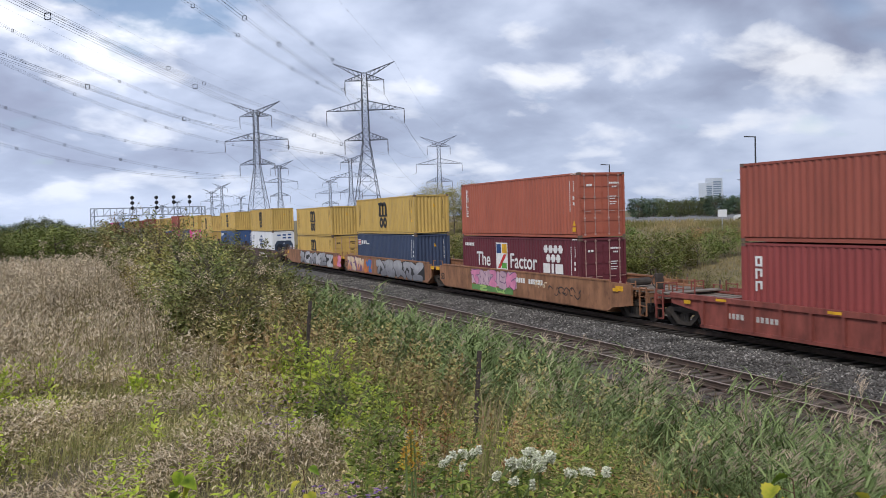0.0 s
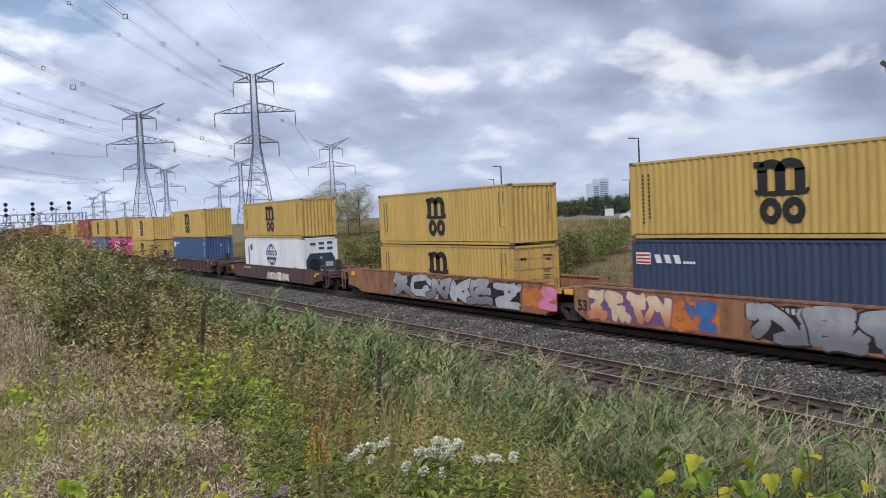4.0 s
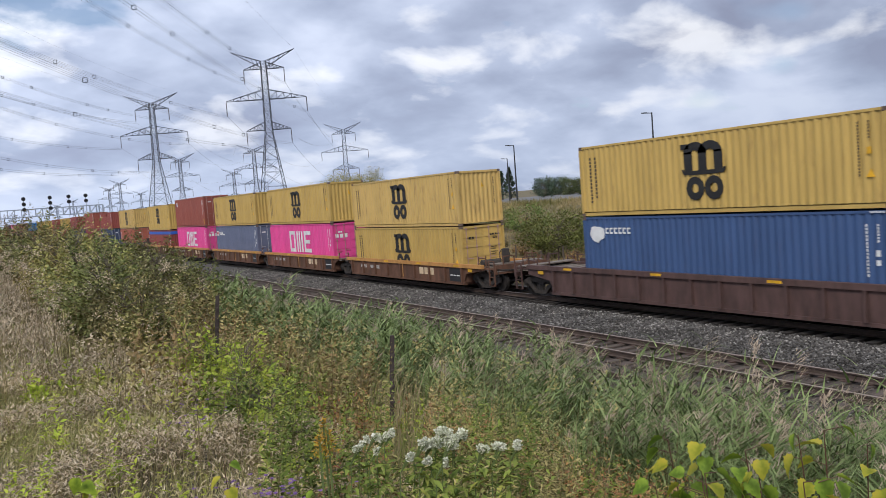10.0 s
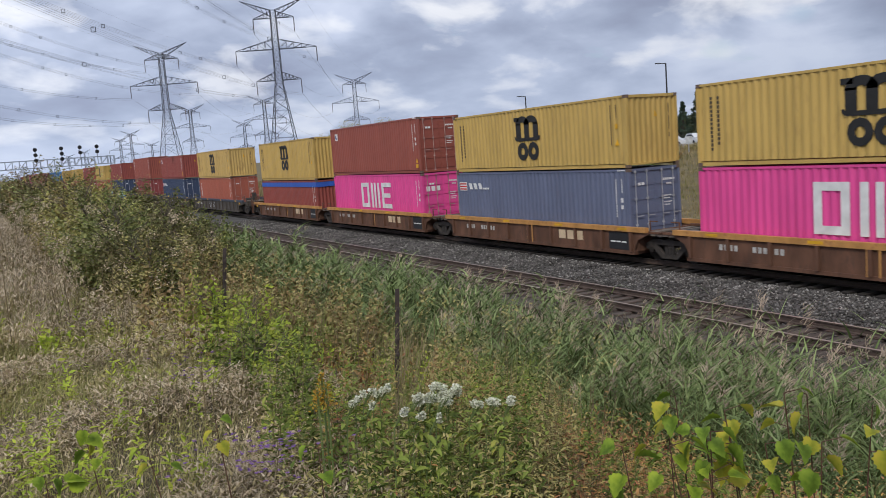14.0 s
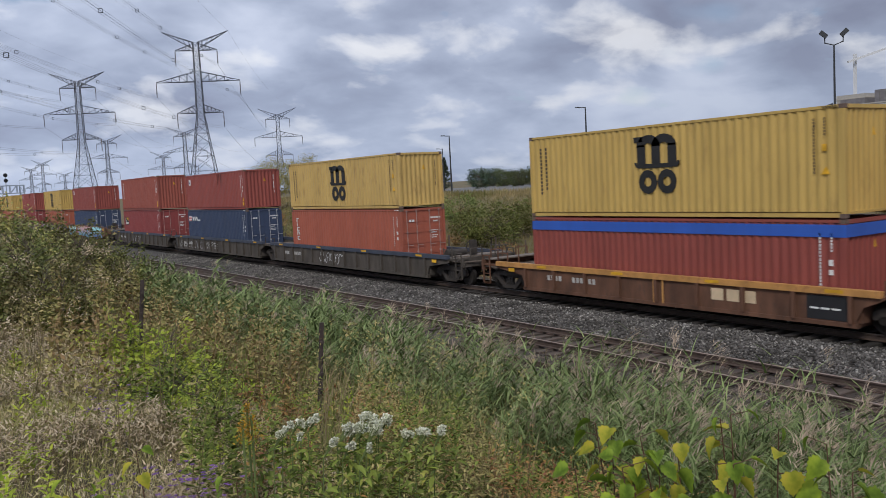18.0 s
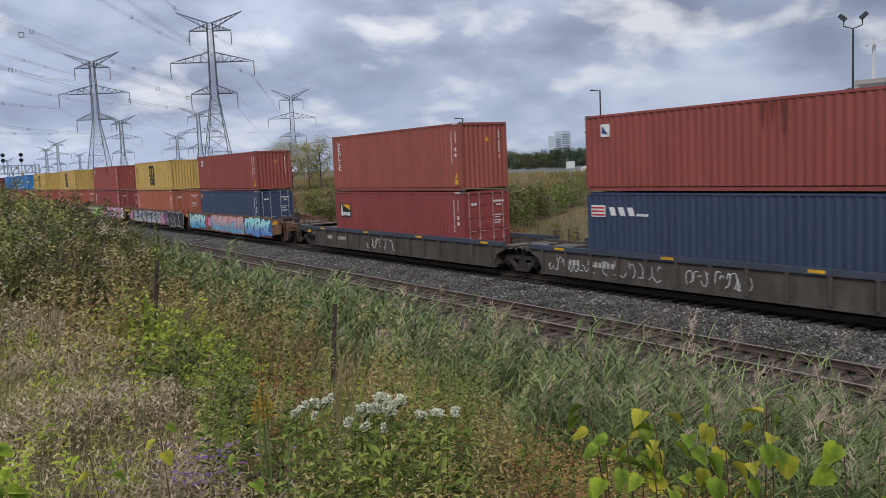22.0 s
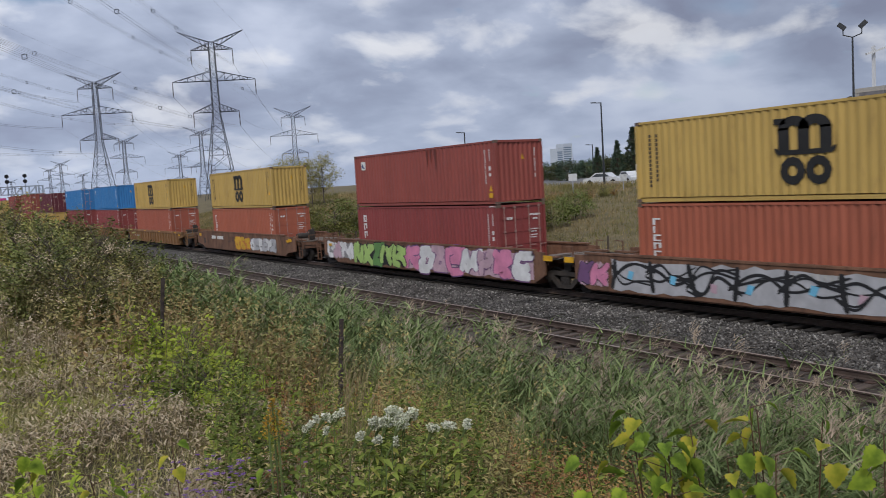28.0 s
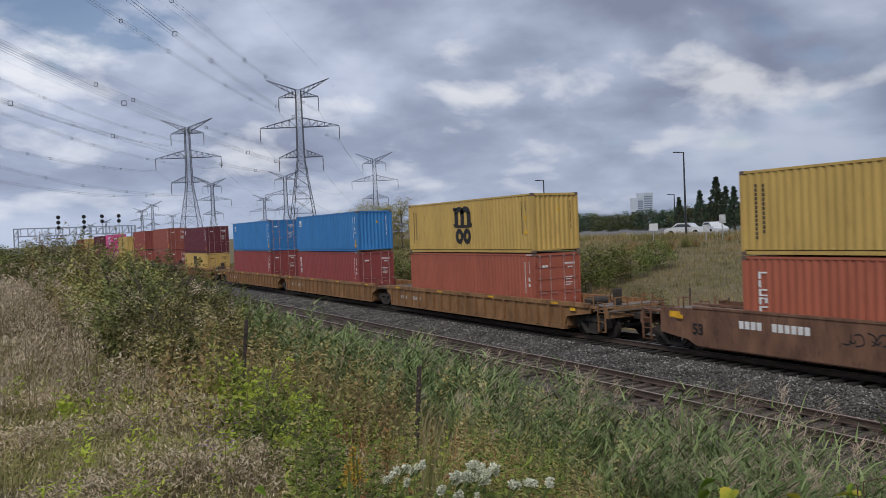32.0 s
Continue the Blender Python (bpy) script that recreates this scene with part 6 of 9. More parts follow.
# ---- signal bridge ----
def signal_bridge():
    th = thing("signal_bridge", "grey steel signal bridge across the tracks with signal masts", "signal bridge")
    d = 222.0
    x0, x1, z0, z1 = 4.2, 31.2, 6.9, 8.7
    gm = surface("bridge_grey_paint", (0.30, 0.34, 0.40), rough=0.6, vary=0.1)
    for x in (x0, x1):
        for dx in (0.0, 0.9):
            bm = bmesh.new()
            sx = x + (dx if x == x0 else -dx)
            beam(bm, (sx, d, -0.8), (sx, d, z1), 0.26)
            part("leg", bm, gm, th)
        bm = bmesh.new()
        for k in range(6):
            a = -0.5 + 1.5 * k
            s = 1 if x == x0 else -1
            beam(bm, (x, d, a), (x + s * 0.9, d, a + 1.5), 0.12)
        part("leg_bracing", bm, gm, th)
    for y in (d - 0.7, d + 0.7):
        for z in (z0, z1):
            bm = bmesh.new()
            beam(bm, (x0, y, z), (x1, y, z), 0.22)
            part("chord", bm, gm, th)
        n = 18
        for k in range(n + 1):
            x = x0 + (x1 - x0) * k / n
            bm = bmesh.new()
            beam(bm, (x, y, z0), (x, y, z1), 0.14)
            if k < n and k % 2 == 0:
                beam(bm, (x, y, z0), (x + (x1 - x0) / n, y, z1), 0.1)
            part("web_member", bm, gm, th)
    hm = surface("signal_black", (0.012, 0.012, 0.014), rough=0.6)
    for az, heads in ((3.55, 3), (5.0, 3), (6.05, 2), (7.02, 2)):
        x = d * math.tan(radians(az))
        bm = bmesh.new()
        beam(bm, (x, d - 1.0, z0), (x, d - 1.0, 11.3), 0.16)
        part("signal_mast", bm, gm, th)
        for k in range(heads):
            z = 11.15 - 1.25 * k
            bm = bmesh.new()
            tube(bm, (x, d - 1.12, z), (x, d - 1.3, z), 0.46, 16)
            tube(bm, (x, d - 1.3, z), (x, d - 1.6, z), 0.16, 8)
            part("signal_head", bm, hm, th, "round black signal target")


signal_bridge()

# ---- lamps, building, car park ----
POLE = surface("dark_pole_paint", (0.045, 0.048, 0.052), rough=0.5, metal=0.3, vary=0.1)
CONC = surface("buff_concrete_panels", (0.40, 0.37, 0.33), rough=0.85, vary=0.08, scale=0.5, stain=(0.28, 0.26, 0.23), stain_amount=0.4, bump=0.1)
CONC2 = surface("pale_concrete", (0.36, 0.34, 0.31), rough=0.85, vary=0.1, scale=0.7, bump=0.1)
DARKGL = surface("dark_grey_glass_panel", (0.19, 0.21, 0.25), rough=0.25, vary=0.1, bump=0)


def lamp(az, d, top, twin):
    x, y = polar(az, d)
    z0 = float(ground_z(x, y))
    th = thing("street_lamp", "tall dark steel car park lamp with %s" % ("two floodlight heads" if twin else "one arm"), "lamp", "car park lamps")
    bm = bmesh.new()
    tube(bm, (x, y, z0), (x, y, top), 0.13, 8, 0.07)
    part("pole", bm, POLE, th)
    rx, ry = math.cos(radians(az)), -math.sin(radians(az))
    if twin:
        for s in (-1, 1):
            bm = bmesh.new()
            tube(bm, (x, y, top), (x + s * rx * 0.7, y + s * ry * 0.7, top + 0.25), 0.05, 6)
            tube(bm, (x + s * rx * 0.7, y + s * ry * 0.7, top + 0.2), (x + s * rx * 0.72, y + s * ry * 0.72, top + 0.8), 0.05, 6)
            part("arm", bm, POLE, th)
            bm = bmesh.new()
            beam(bm, (x + s * rx * 0.55, y + s * ry * 0.55, top + 0.75), (x + s * rx * 1.05, y + s * ry * 1.05, top + 1.2), 0.45, 0.35)
            part("lamp_head", bm, POLE, th)
        bm = bmesh.new()
        beam(bm, (x - rx * 0.7, y - ry * 0.7, top - 5.2), (x - rx * 0.1, y - ry * 0.1, top - 5.0), 0.5, 0.35)
        part("floodlight", bm, POLE, th)
    else:
        bm = bmesh.new()
        beam(bm, (x, y, top - 0.06), (x - rx * 0.9, y - ry * 0.9, top), 0.09)
        part("arm", bm, POLE, th)
        bm = bmesh.new()
        beam(bm, (x - rx * 0.5, y - ry * 0.5, top), (x - rx * 1.1, y - ry * 1.1, top + 0.02), 0.28, 0.10)
        part("lamp_head", bm, POLE, th)


for az, d, top, twin in ((43.97, 95, 11.75, 0), (34.85, 112, 10.4, 0), (34.35, 150, 10.2, 0), (59.1, 80, 14.2, 1), (43.3, 140, 8.6, 0)):
    lamp(az, d, top, twin)


def car_park():
    bm = bmesh.new()
    box(bm, 66.5, 400, -80, 175, 2.30, 2.66)
    ob = new("car_park", mesh_of(bm, "car_park", ASPHALT))
    tagged(ob, "grey asphalt car park on the rise beyond the railway", "car park", kind="structure")
    kerb = thing("kerb", "pale concrete barrier along the car park edge", "kerb", kind="structure")
    y = -20.0
    while y < 80:
        bm = bmesh.new()
        box(bm, 67.0, 67.4, y + 0.04, y + 3.0, 2.6, 3.1)
        bmesh.ops.bevel(bm, geom=list(bm.edges), offset=0.03, segments=1, affect="EDGES")
        part("barrier_block", bm, CONC2, kerb)
        y += 3.04


car_park()


def warehouse():
    th = thing("warehouse", "large buff concrete warehouse with rooftop units", "building")
    x0, z0, z1 = 87.0, 2.6, 10.2
    y = 59.0
    while y > -40:
        bm = bmesh.new()
        box(bm, x0, x0 + 0.3, y - 5.96, y, z0, z1)
        part("wall_panel", bm, CONC, th)
        y -= 6.0
    boxes("end_wall", [(x0 + 0.3, x0 + 45, 58.7, 59.0, z0, z1)], CONC, th)
    boxes("roof", [(x0 + 0.3, x0 + 45, -37, 58.7, z1 - 0.5, z1 - 0.3)], CONC2, th)
    boxes("parapet", [(x0 - 0.06, x0 + 0.34, -37, 59.04, z1, z1 + 0.12)], CONC2, th)
    dk = surface("rooftop_unit_grey", (0.16, 0.15, 0.15), rough=0.6, vary=0.2, scale=2)
    for a, b, h in ((53.8, 51.0, 1.0), (49.9, 47.0, 1.7), (46.3, 44.2, 1.2), (38, 34, 1.5)):
        bm = bmesh.new()
        box(bm, x0 + 4, x0 + 7, b, a, z1 - 0.3, z1 + h)
        for k in range(4):
            box(bm, x0 + 3.94, x0 + 4, b + 0.2 + k * (a - b) / 4, b + 0.2 + (k + 0.7) * (a - b) / 4, z1 + 0.2, z1 + h - 0.2)
        part("rooftop_unit", bm, dk, th)


warehouse()


def low_wing():
    th = thing("office_wing", "low wing with grey upright wall panels and pillars", "building")
    y = 59.4
    k = 0
    while y < 74.0:
        w = 1.15
        tall = 6.2 - 0.02 * (y - 59)
        bm = bmesh.new()
        dx = 0.0 if k % 2 == 0 else 0.45
        box(bm, 88.0 + dx, 88.5 + dx, y, y + w, 2.6, tall)
        part("wall_panel", bm, CONC2 if k % 2 == 0 else DARKGL, th)
        y += w + 0.02
        k += 1
        if 67.2 < y < 70.5:
            y = 71.2
    boxes("roof", [(88.6, 104, 59.4, 67.4, 5.4, 5.7)], CONC2, th)
    boxes("rooftop_unit", [(92, 94, 63, 66.5, 5.7, 7.0)], CONC2, th)


low_wing()


# parked vehicles
VWHITE = surface("white_car_paint", (0.60, 0.61, 0.62), rough=0.25, vary=0.04, bump=0)
VBLACK = surface("black_car_paint", (0.02, 0.02, 0.022), rough=0.25, vary=0.05, bump=0)
VGLASS = surface("car_glass", (0.075, 0.085, 0.095), rough=0.08, bump=0, vary=0.0)
TYRE = surface("tyre_rubber", (0.02, 0.02, 0.02), rough=0.85)


def vehicle(kind, az, d, yaw, mat, label):
    """A parked vehicle from a side outline: sedan, pickup, van or truck cab."""
    x, y = polar(az, d)
    z = 2.66
    th = thing("car" if kind != "truck" else "truck", label, "car" if kind != "truck" else "truck", "parked vehicles")
    body = {
        "sedan": ([(-2.3, 0.35), (-2.35, 0.75), (-1.75, 0.9), (-1.1, 0.95), (1.3, 0.95), (2.1, 0.85), (2.35, 0.65), (2.3, 0.32)], [(-1.15, 0.95), (-0.55, 1.42), (0.75, 1.44), (1.45, 0.95)], 0.9),
        "pickup": ([(-2.8, 0.5), (-2.8, 1.05), (-0.4, 1.08), (1.5, 1.1), (2.7, 1.02), (2.8, 0.5)], [(-0.5, 1.08), (-0.4, 1.8), (0.95, 1.8), (1.6, 1.1)], 0.98),
        "van": ([(-2.6, 0.45), (-2.6, 1.1), (1.6, 1.15), (2.6, 1.0), (2.65, 0.45)], [(-2.6, 1.1), (-2.55, 2.1), (1.0, 2.1), (1.75, 1.12)], 0.98),
        "truck": ([(-3.2, 0.6), (-3.2, 1.05), (-0.8, 1.1), (0.2, 1.75), (2.2, 1.7), (2.9, 1.5), (3.0, 0.6)], [(-1.7, 1.1), (-1.7, 2.95), (-0.2, 2.95), (0.35, 1.75)], 1.2),
    }[kind]
    out, cab, hw = body
    bm = bmesh.new()
    prism(bm, out, -hw, hw)
    bmesh.ops.bevel(bm, geom=list(bm.edges), offset=0.06, segments=2, affect="EDGES")
    part("body", bm, mat, th)
    bm = bmesh.new()
    prism(bm, cab, -hw * 0.86, hw * 0.86)
    part("cabin", bm, mat, th)
    cy = sum(p[0] for p in cab) / len(cab)
    for s in (-1, 1):
        bm = bmesh.new()
        prism(bm, [(cy + (p[0] - cy) * 0.86, 0.06 + p[1] * 0.97 if p[1] < 1.3 else p[1] - 0.12) for p in cab], *sorted((s * hw * 0.86 + s * 0.012, s * hw * 0.86 - s * 0.03)))
        part("side_window", bm, VGLASS, th)
        for wy in (out[0][0] + 0.85, out[-1][0] - 0.85):
            bm = bmesh.new()
            r = 0.33 if kind == "sedan" else (0.38 if kind != "truck" else 0.5)
            tube(bm, (s * (hw - 0.2), wy, r), (s * (hw + 0.02), wy, r), r, 14)
            part("wheel", bm, TYRE, th)
    th.matrix_basis = pose(x, y, z, 0, 0, yaw)


vehicle("sedan", 44.0, 98, 20, VWHITE, "white sedan parked on the car park")
vehicle("sedan", 45.6, 104, 160, VWHITE, "white sedan parked beside the barrier")
vehicle("sedan", 53.9, 99, 0, VWHITE, "white sedan parked before the low wing")
vehicle("pickup", 51.0, 101, 175, VBLACK, "black pickup parked by the red tree")
vehicle("pickup", 56.3, 96, 178, VWHITE, "white pickup parked before the warehouse")
vehicle("van", 57.3, 99, 178, VWHITE, "white van parked before the warehouse")
vehicle("truck", 59.3, 90, 176, VWHITE, "white truck tractor parked by the lamp")
vehicle("sedan", 61.5, 95, 0, VBLACK, "black sedan parked before the warehouse")


def trailer():
    x, y = polar(31.9, 205)
    th = thing("semi_trailer", "white box trailer parked behind bushes", "trailer")
    boxes("box_body", [(-5.2, 5.2, -1.25, 1.25, 1.0, 3.9)], VWHITE, th)
    boxes("chassis", [(-5.0, 5.0, -0.5, 0.5, 0.7, 0.99)], TYRE, th)
    for wx in (-4.2, -3.0, 3.6):
        for s in (-1, 1):
            bm = bmesh.new()
            tube(bm, (wx, s * 0.85, 0.5), (wx, s * 1.2, 0.5), 0.5, 12)
            part("wheel", bm, TYRE, th)
    th.matrix_basis = pose(x, y, 1.15, 0, 0, -32)


trailer()


def skyline():
    wt = surface("pale_glass_tower", (0.50, 0.55, 0.62), rough=0.35, vary=0.06)
    dkw = surface("tower_window_band", (0.20, 0.26, 0.34), rough=0.2, vary=0.05, bump=0)
    for az, d, w, h in ((40.95, 1500, 14, 46), (41.45, 1540, 20, 55)):
        x, y = polar(az, d)
        th = thing("apartment_tower", "pale high-rise tower far beyond the trees", "building", "far towers")
        boxes("tower_body", [(x - w / 2, x + w / 2, y - 10, y + 10, -5, h)], wt, th)
        for k in range(12):
            z = 4 + k * (h - 8) / 12
            boxes("window_band", [(x - w / 2 - 0.2, x + w / 2 - 3, y - 10.2, y - 9.8, z, z + 2.0)], dkw, th)
    # a tower block under cranes far behind the warehouse
    x, y = polar(60.4, 900)
    th = thing("unfinished_tower", "unfinished concrete tower block under a white crane", "building")
    boxes("tower_body", [(x - 14, x + 14, y - 14, y + 14, 0, 66)], CONC2, th)
    for k in range(9):
        boxes("floor_edge", [(x - 14.6, x + 14.6, y - 14.6, y + 14.6, 22 + 5 * k, 23.2 + 5 * k)], CONC, th)
    cr = thing("tower_crane", "white tower crane over an unfinished block", "crane")
    bm = bmesh.new()
    beam(bm, (x - 6, y, 66), (x - 6, y, 104), 2.4)
    part("mast", bm, VWHITE, cr)
    bm = bmesh.new()
    beam(bm, (x - 18, y, 96), (x + 34, y - 20, 112), 2.0)
    part("jib", bm, VWHITE, cr)


skyline()

# signs and cabinets by the car park
def roadside_sign(az, d, w, z0, z1, mat, label):
    x, y = polar(az, d)
    th = thing("sign", label, "sign", "car park signs")
    bm = bmesh.new()
    tube(bm, (x, y, float(ground_z(x, y))), (x, y, z1), 0.05, 6)
    part("post", bm, STEEL, th)
    rx, ry = math.cos(radians(az)), -math.sin(radians(az))
    bm = bmesh.new()
    fx, fy = -ry * -0.06, -0.06 * rx
    beam(bm, (x - rx * w / 2 - 0.06 * ry * -1, y - ry * w / 2 - 0.07, (z0 + z1) / 2), (x + rx * w / 2, y + ry * w / 2 - 0.07, (z0 + z1) / 2), 0.04, z1 - z0)
    part("panel", bm, mat, th)


roadside_sign(46.2, 84, 0.55, 4.0, 4.8, surface("back_of_sign_grey", (0.42, 0.43, 0.43), rough=0.6), "grey sign seen from behind on a post")
roadside_sign(45.2, 84, 0.6, 3.2, 3.9, surface("back_of_sign_grey", (0.42, 0.43, 0.43)), "small grey sign on a post")
roadside_sign(51.1, 96, 0.6, 4.5, 5.1, surface("red_sign", (0.42, 0.06, 0.06), rough=0.5), "red and white entrance sign on a post")
roadside_sign(41.9, 86, 0.8, 3.5, 4.2, VWHITE, "white board on a post among bushes")
roadside_sign(56.8, 88, 0.55, 5.2, 6.0, VWHITE, "white notice on a post by the warehouse")


# posts on the far side of the line
def stakes():
    wood = surface("grey_weathered_stake", (0.10, 0.078, 0.06), rough=0.9, vary=0.3, scale=6, stretch=(1, 1, 0.2), bump=0.3)
    rnd = random.Random(8)
    for k in range(26):
        y = 8 + 2.3 * k
        x = 27.6 + rnd.uniform(-0.15, 0.15)
        z = float(ground_z(x, y))
        th = thing("fence_post", "dark weathered post in tall grass beyond the railway", "post", "posts beyond the railway")
        bm = bmesh.new()
        tube(bm, (x, y, z - 0.1), (x + rnd.uniform(-0.05, 0.05), y + rnd.uniform(-0.05, 0.05), z + rnd.uniform(1.6, 2.0)), 0.06, 7, 0.05)
        part("post_body", bm, wood, th)


stakes()


# fence on the camera's side: two bent steel posts
def fence_posts():
    iron = surface("rusty_fence_iron", (0.060, 0.045, 0.040), rough=0.8, vary=0.3, scale=7, stain=(0.11, 0.06, 0.04), bump=0.2)
    for az, el, d, length, lean in ((25.73, -9.02, 8.2, 1.7, 0.10), (14.45, -5.3, 10.6, 1.35, 0.10)):
        x, y = polar(az, d)
        zt = 4.41 + d * math.tan(radians(el))
        th = thing("fence_post", "leaning rusty steel fence post in the weeds", "post", "fence posts on the bank")
        bm = bmesh.new()
        top = Vector((x, y, zt))
        foot = top - Vector((lean * 0.86 * 1.5, -lean * 0.5, length))
        beam(bm, foot, top, 0.014, 0.042)
        beam(bm, foot + Vector((0.02, 0.03, 0)), top + Vector((0.02, 0.03, -0.01)), 0.038, 0.012)
        part("web", bm, iron, th)
        for k in range(7):
            p = foot.lerp(top, 0.35 + 0.09 * k)
            bm = bmesh.new()
            box(bm, p.x - 0.035, p.x + 0.01, p.y - 0.045, p.y - 0.03, p.z - 0.012, p.z + 0.012)
            part("stud", bm, iron, th)


fence_posts()

# ---- plants ----
RNG = np.random.default_rng(21)


def blades(base, height, width, heading, lean, curl, rng, segs=3):
    """Tapering blades. base (n,3); heading: the way it leans; lean, curl: tip's run over height at the middle and the end."""
    n = len(base)
    ts = np.linspace(0, 1, segs + 1)
    dx, dy = np.cos(heading), np.sin(heading)
    face = heading + rng.uniform(-1.2, 1.2, n) + 1.57
    sx, sy = np.cos(face), np.sin(face)
    verts = np.zeros((n, segs * 2 + 1, 3))
    for k, t in enumerate(ts):
        run = (lean * t + curl * t ** 2.5) * height
        drop = curl * curl * 0.35 * t ** 3 * height
        c = base + np.stack([dx * run, dy * run, t * height - drop], -1)
        w = width * (1 - t ** 1.5) * 0.5
        if k < segs:
            o = np.stack([sx * w, sy * w, np.zeros(n)], -1)
            verts[:, 2 * k] = c - o
            verts[:, 2 * k + 1] = c + o
        else:
            verts[:, 2 * segs] = c
    f = []
    for k in range(segs - 1):
        a = 2 * k
        f += [(a, a + 1, a + 3), (a, a + 3, a + 2)]
    a = 2 * (segs - 1)
    f.append((a, a + 1, a + 2))
    return verts, np.array(f)


def pack(verts, faces):
    n, k = verts.shape[:2]
    return verts.reshape(-1, 3), (faces[None] + (np.arange(n) * k)[:, None, None]).reshape(-1, 3)


def merge(items):
    V, F, o = [], [], 0
    for v, f in items:
        V.append(v)
        F.append(f + o)
        o += len(v)
    return np.concatenate(V), np.concatenate(F)


def leaves(pos, size, heading, pitch, rng, aspect=0.45, fold=0.25):
    """Pointed leaves of six corners, folded along the middle rib and drooping at the tip."""
    n = len(pos)
    shape = np.array([(0, 0, 0), (0.32, 0.5, 1), (0.32, -0.5, 1), (0.72, 0.33, 1), (0.72, -0.33, 1), (1, 0, 0), (0.36, 0, 0), (0.74, 0, 0)], dtype=float)
    f = np.array([(0, 1, 6), (0, 6, 2), (1, 3, 7), (1, 7, 6), (6, 7, 4), (6, 4, 2), (3, 5, 7), (7, 5, 4)])
    L = shape[None, :, 0] * size[:, None]
    W = shape[None, :, 1] * (size * aspect)[:, None] * 2 * 0.5
    H = shape[None, :, 2] * (size * fold * aspect)[:, None] - (shape[None, :, 0] ** 2) * (size * 0.18)[:, None]
    cp, sp = np.cos(pitch)[:, None], np.sin(pitch)[:, None]
    lx, lz = L * cp - H * sp, L * sp + H * cp
    roll = rng.uniform(-0.5, 0.5, n)[:, None]
    w2, lz2 = W * np.cos(roll), lz + W * np.sin(roll)
    ch, sh = np.cos(heading)[:, None], np.sin(heading)[:, None]
    v = np.stack([lx * ch - w2 * sh, lx * sh + w2 * ch, lz2], -1) + pos[:, None]
    return v, f


def small_leaves(pos, size, heading, pitch, rng, aspect=0.5):
    n = len(pos)
    shape = np.array([(0, 0), (0.45, 0.5), (0.45, -0.5), (1, 0)], dtype=float)
    f = np.array([(0, 1, 2), (1, 3, 2)])
    L = shape[None, :, 0] * size[:, None]
    W = shape[None, :, 1] * (size * aspect)[:, None]
    cp, sp = np.cos(pitch)[:, None], np.sin(pitch)[:, None]
    roll = rng.uniform(-0.9, 0.9, n)[:, None]
    lx, lz = L * cp, L * sp + W * np.sin(roll)
    w2 = W * np.cos(roll)
    ch, sh = np.cos(heading)[:, None], np.sin(heading)[:, None]
    v = np.stack([lx * ch - w2 * sh, lx * sh + w2 * ch, lz], -1) + pos[:, None]
    return v, f


def sector(n, az0, az1, r0, r1, power, rng):
    """Places between two bearings from the path's standing place; power 1 is even over the ground, less crowds them nearer."""
    az = np.radians(rng.uniform(az0, az1, n))
    u = rng.random(n)
    k = power + 1
    r = (r0 ** k + u * (r1 ** k - r0 ** k)) ** (1 / k)
    return r * np.sin(az), r * np.cos(az), r


def patch_noise(x, y, scale, seed):
    """A slow field between 0 and 1 that gathers plants into patches."""
    r = np.random.default_rng(seed)
    v = np.zeros_like(x)
    for _ in range(6):
        a, p, q = r.uniform(0, 6.28), r.uniform(0, 6.28), r.uniform(0.6, 1.9)
        v += np.sin((x * np.cos(a) + y * np.sin(a)) / scale * q * 6.28 + p)
    return 0.5 + v / 7.0


WIND = -0.55


def stuff(name, items, mat, label, category):
    v, f = merge(items)
    tagged(new(name, raw_mesh(name, v, f, mat)), label, category, kind="stuff")


STRAW = foliage("dry_grass_blades", [(0.25, 0.175, 0.105), (0.41, 0.315, 0.20), (0.55, 0.45, 0.31), (0.31, 0.25, 0.12), (0.64, 0.54, 0.39), (0.36, 0.265, 0.17), (0.32, 0.31, 0.11)], patchy=0.2)
DRYSTEM = foliage("dry_grass_stems", [(0.14, 0.10, 0.055), (0.23, 0.175, 0.10), (0.33, 0.26, 0.15), (0.18, 0.145, 0.065), (0.26, 0.24, 0.085)])
FEATHER = foliage("feathery_grass_heads", [(0.35, 0.26, 0.165), (0.48, 0.38, 0.26), (0.60, 0.50, 0.365), (0.40, 0.31, 0.20), (0.50, 0.47, 0.29)], trans=0.25)
OLIVE = foliage("olive_weed_leaves", [(0.18, 0.165, 0.055), (0.28, 0.25, 0.09), (0.39, 0.32, 0.14), (0.22, 0.21, 0.065), (0.32, 0.28, 0.11), (0.48, 0.38, 0.20)])
SHRUBTOP = foliage("yellowing_shrub_leaves", [(0.17, 0.18, 0.045), (0.29, 0.28, 0.075), (0.38, 0.32, 0.12), (0.22, 0.23, 0.06), (0.42, 0.36, 0.18)], per_object=0.3)
REEDSTEM = foliage("reed_stems", [(0.09, 0.085, 0.035), (0.15, 0.135, 0.06), (0.21, 0.175, 0.085), (0.08, 0.09, 0.032)])
MEADOW = foliage("olive_grass_blades", [(0.19, 0.19, 0.06), (0.30, 0.285, 0.10), (0.40, 0.34, 0.17), (0.22, 0.24, 0.07), (0.44, 0.36, 0.21), (0.28, 0.31, 0.09)])
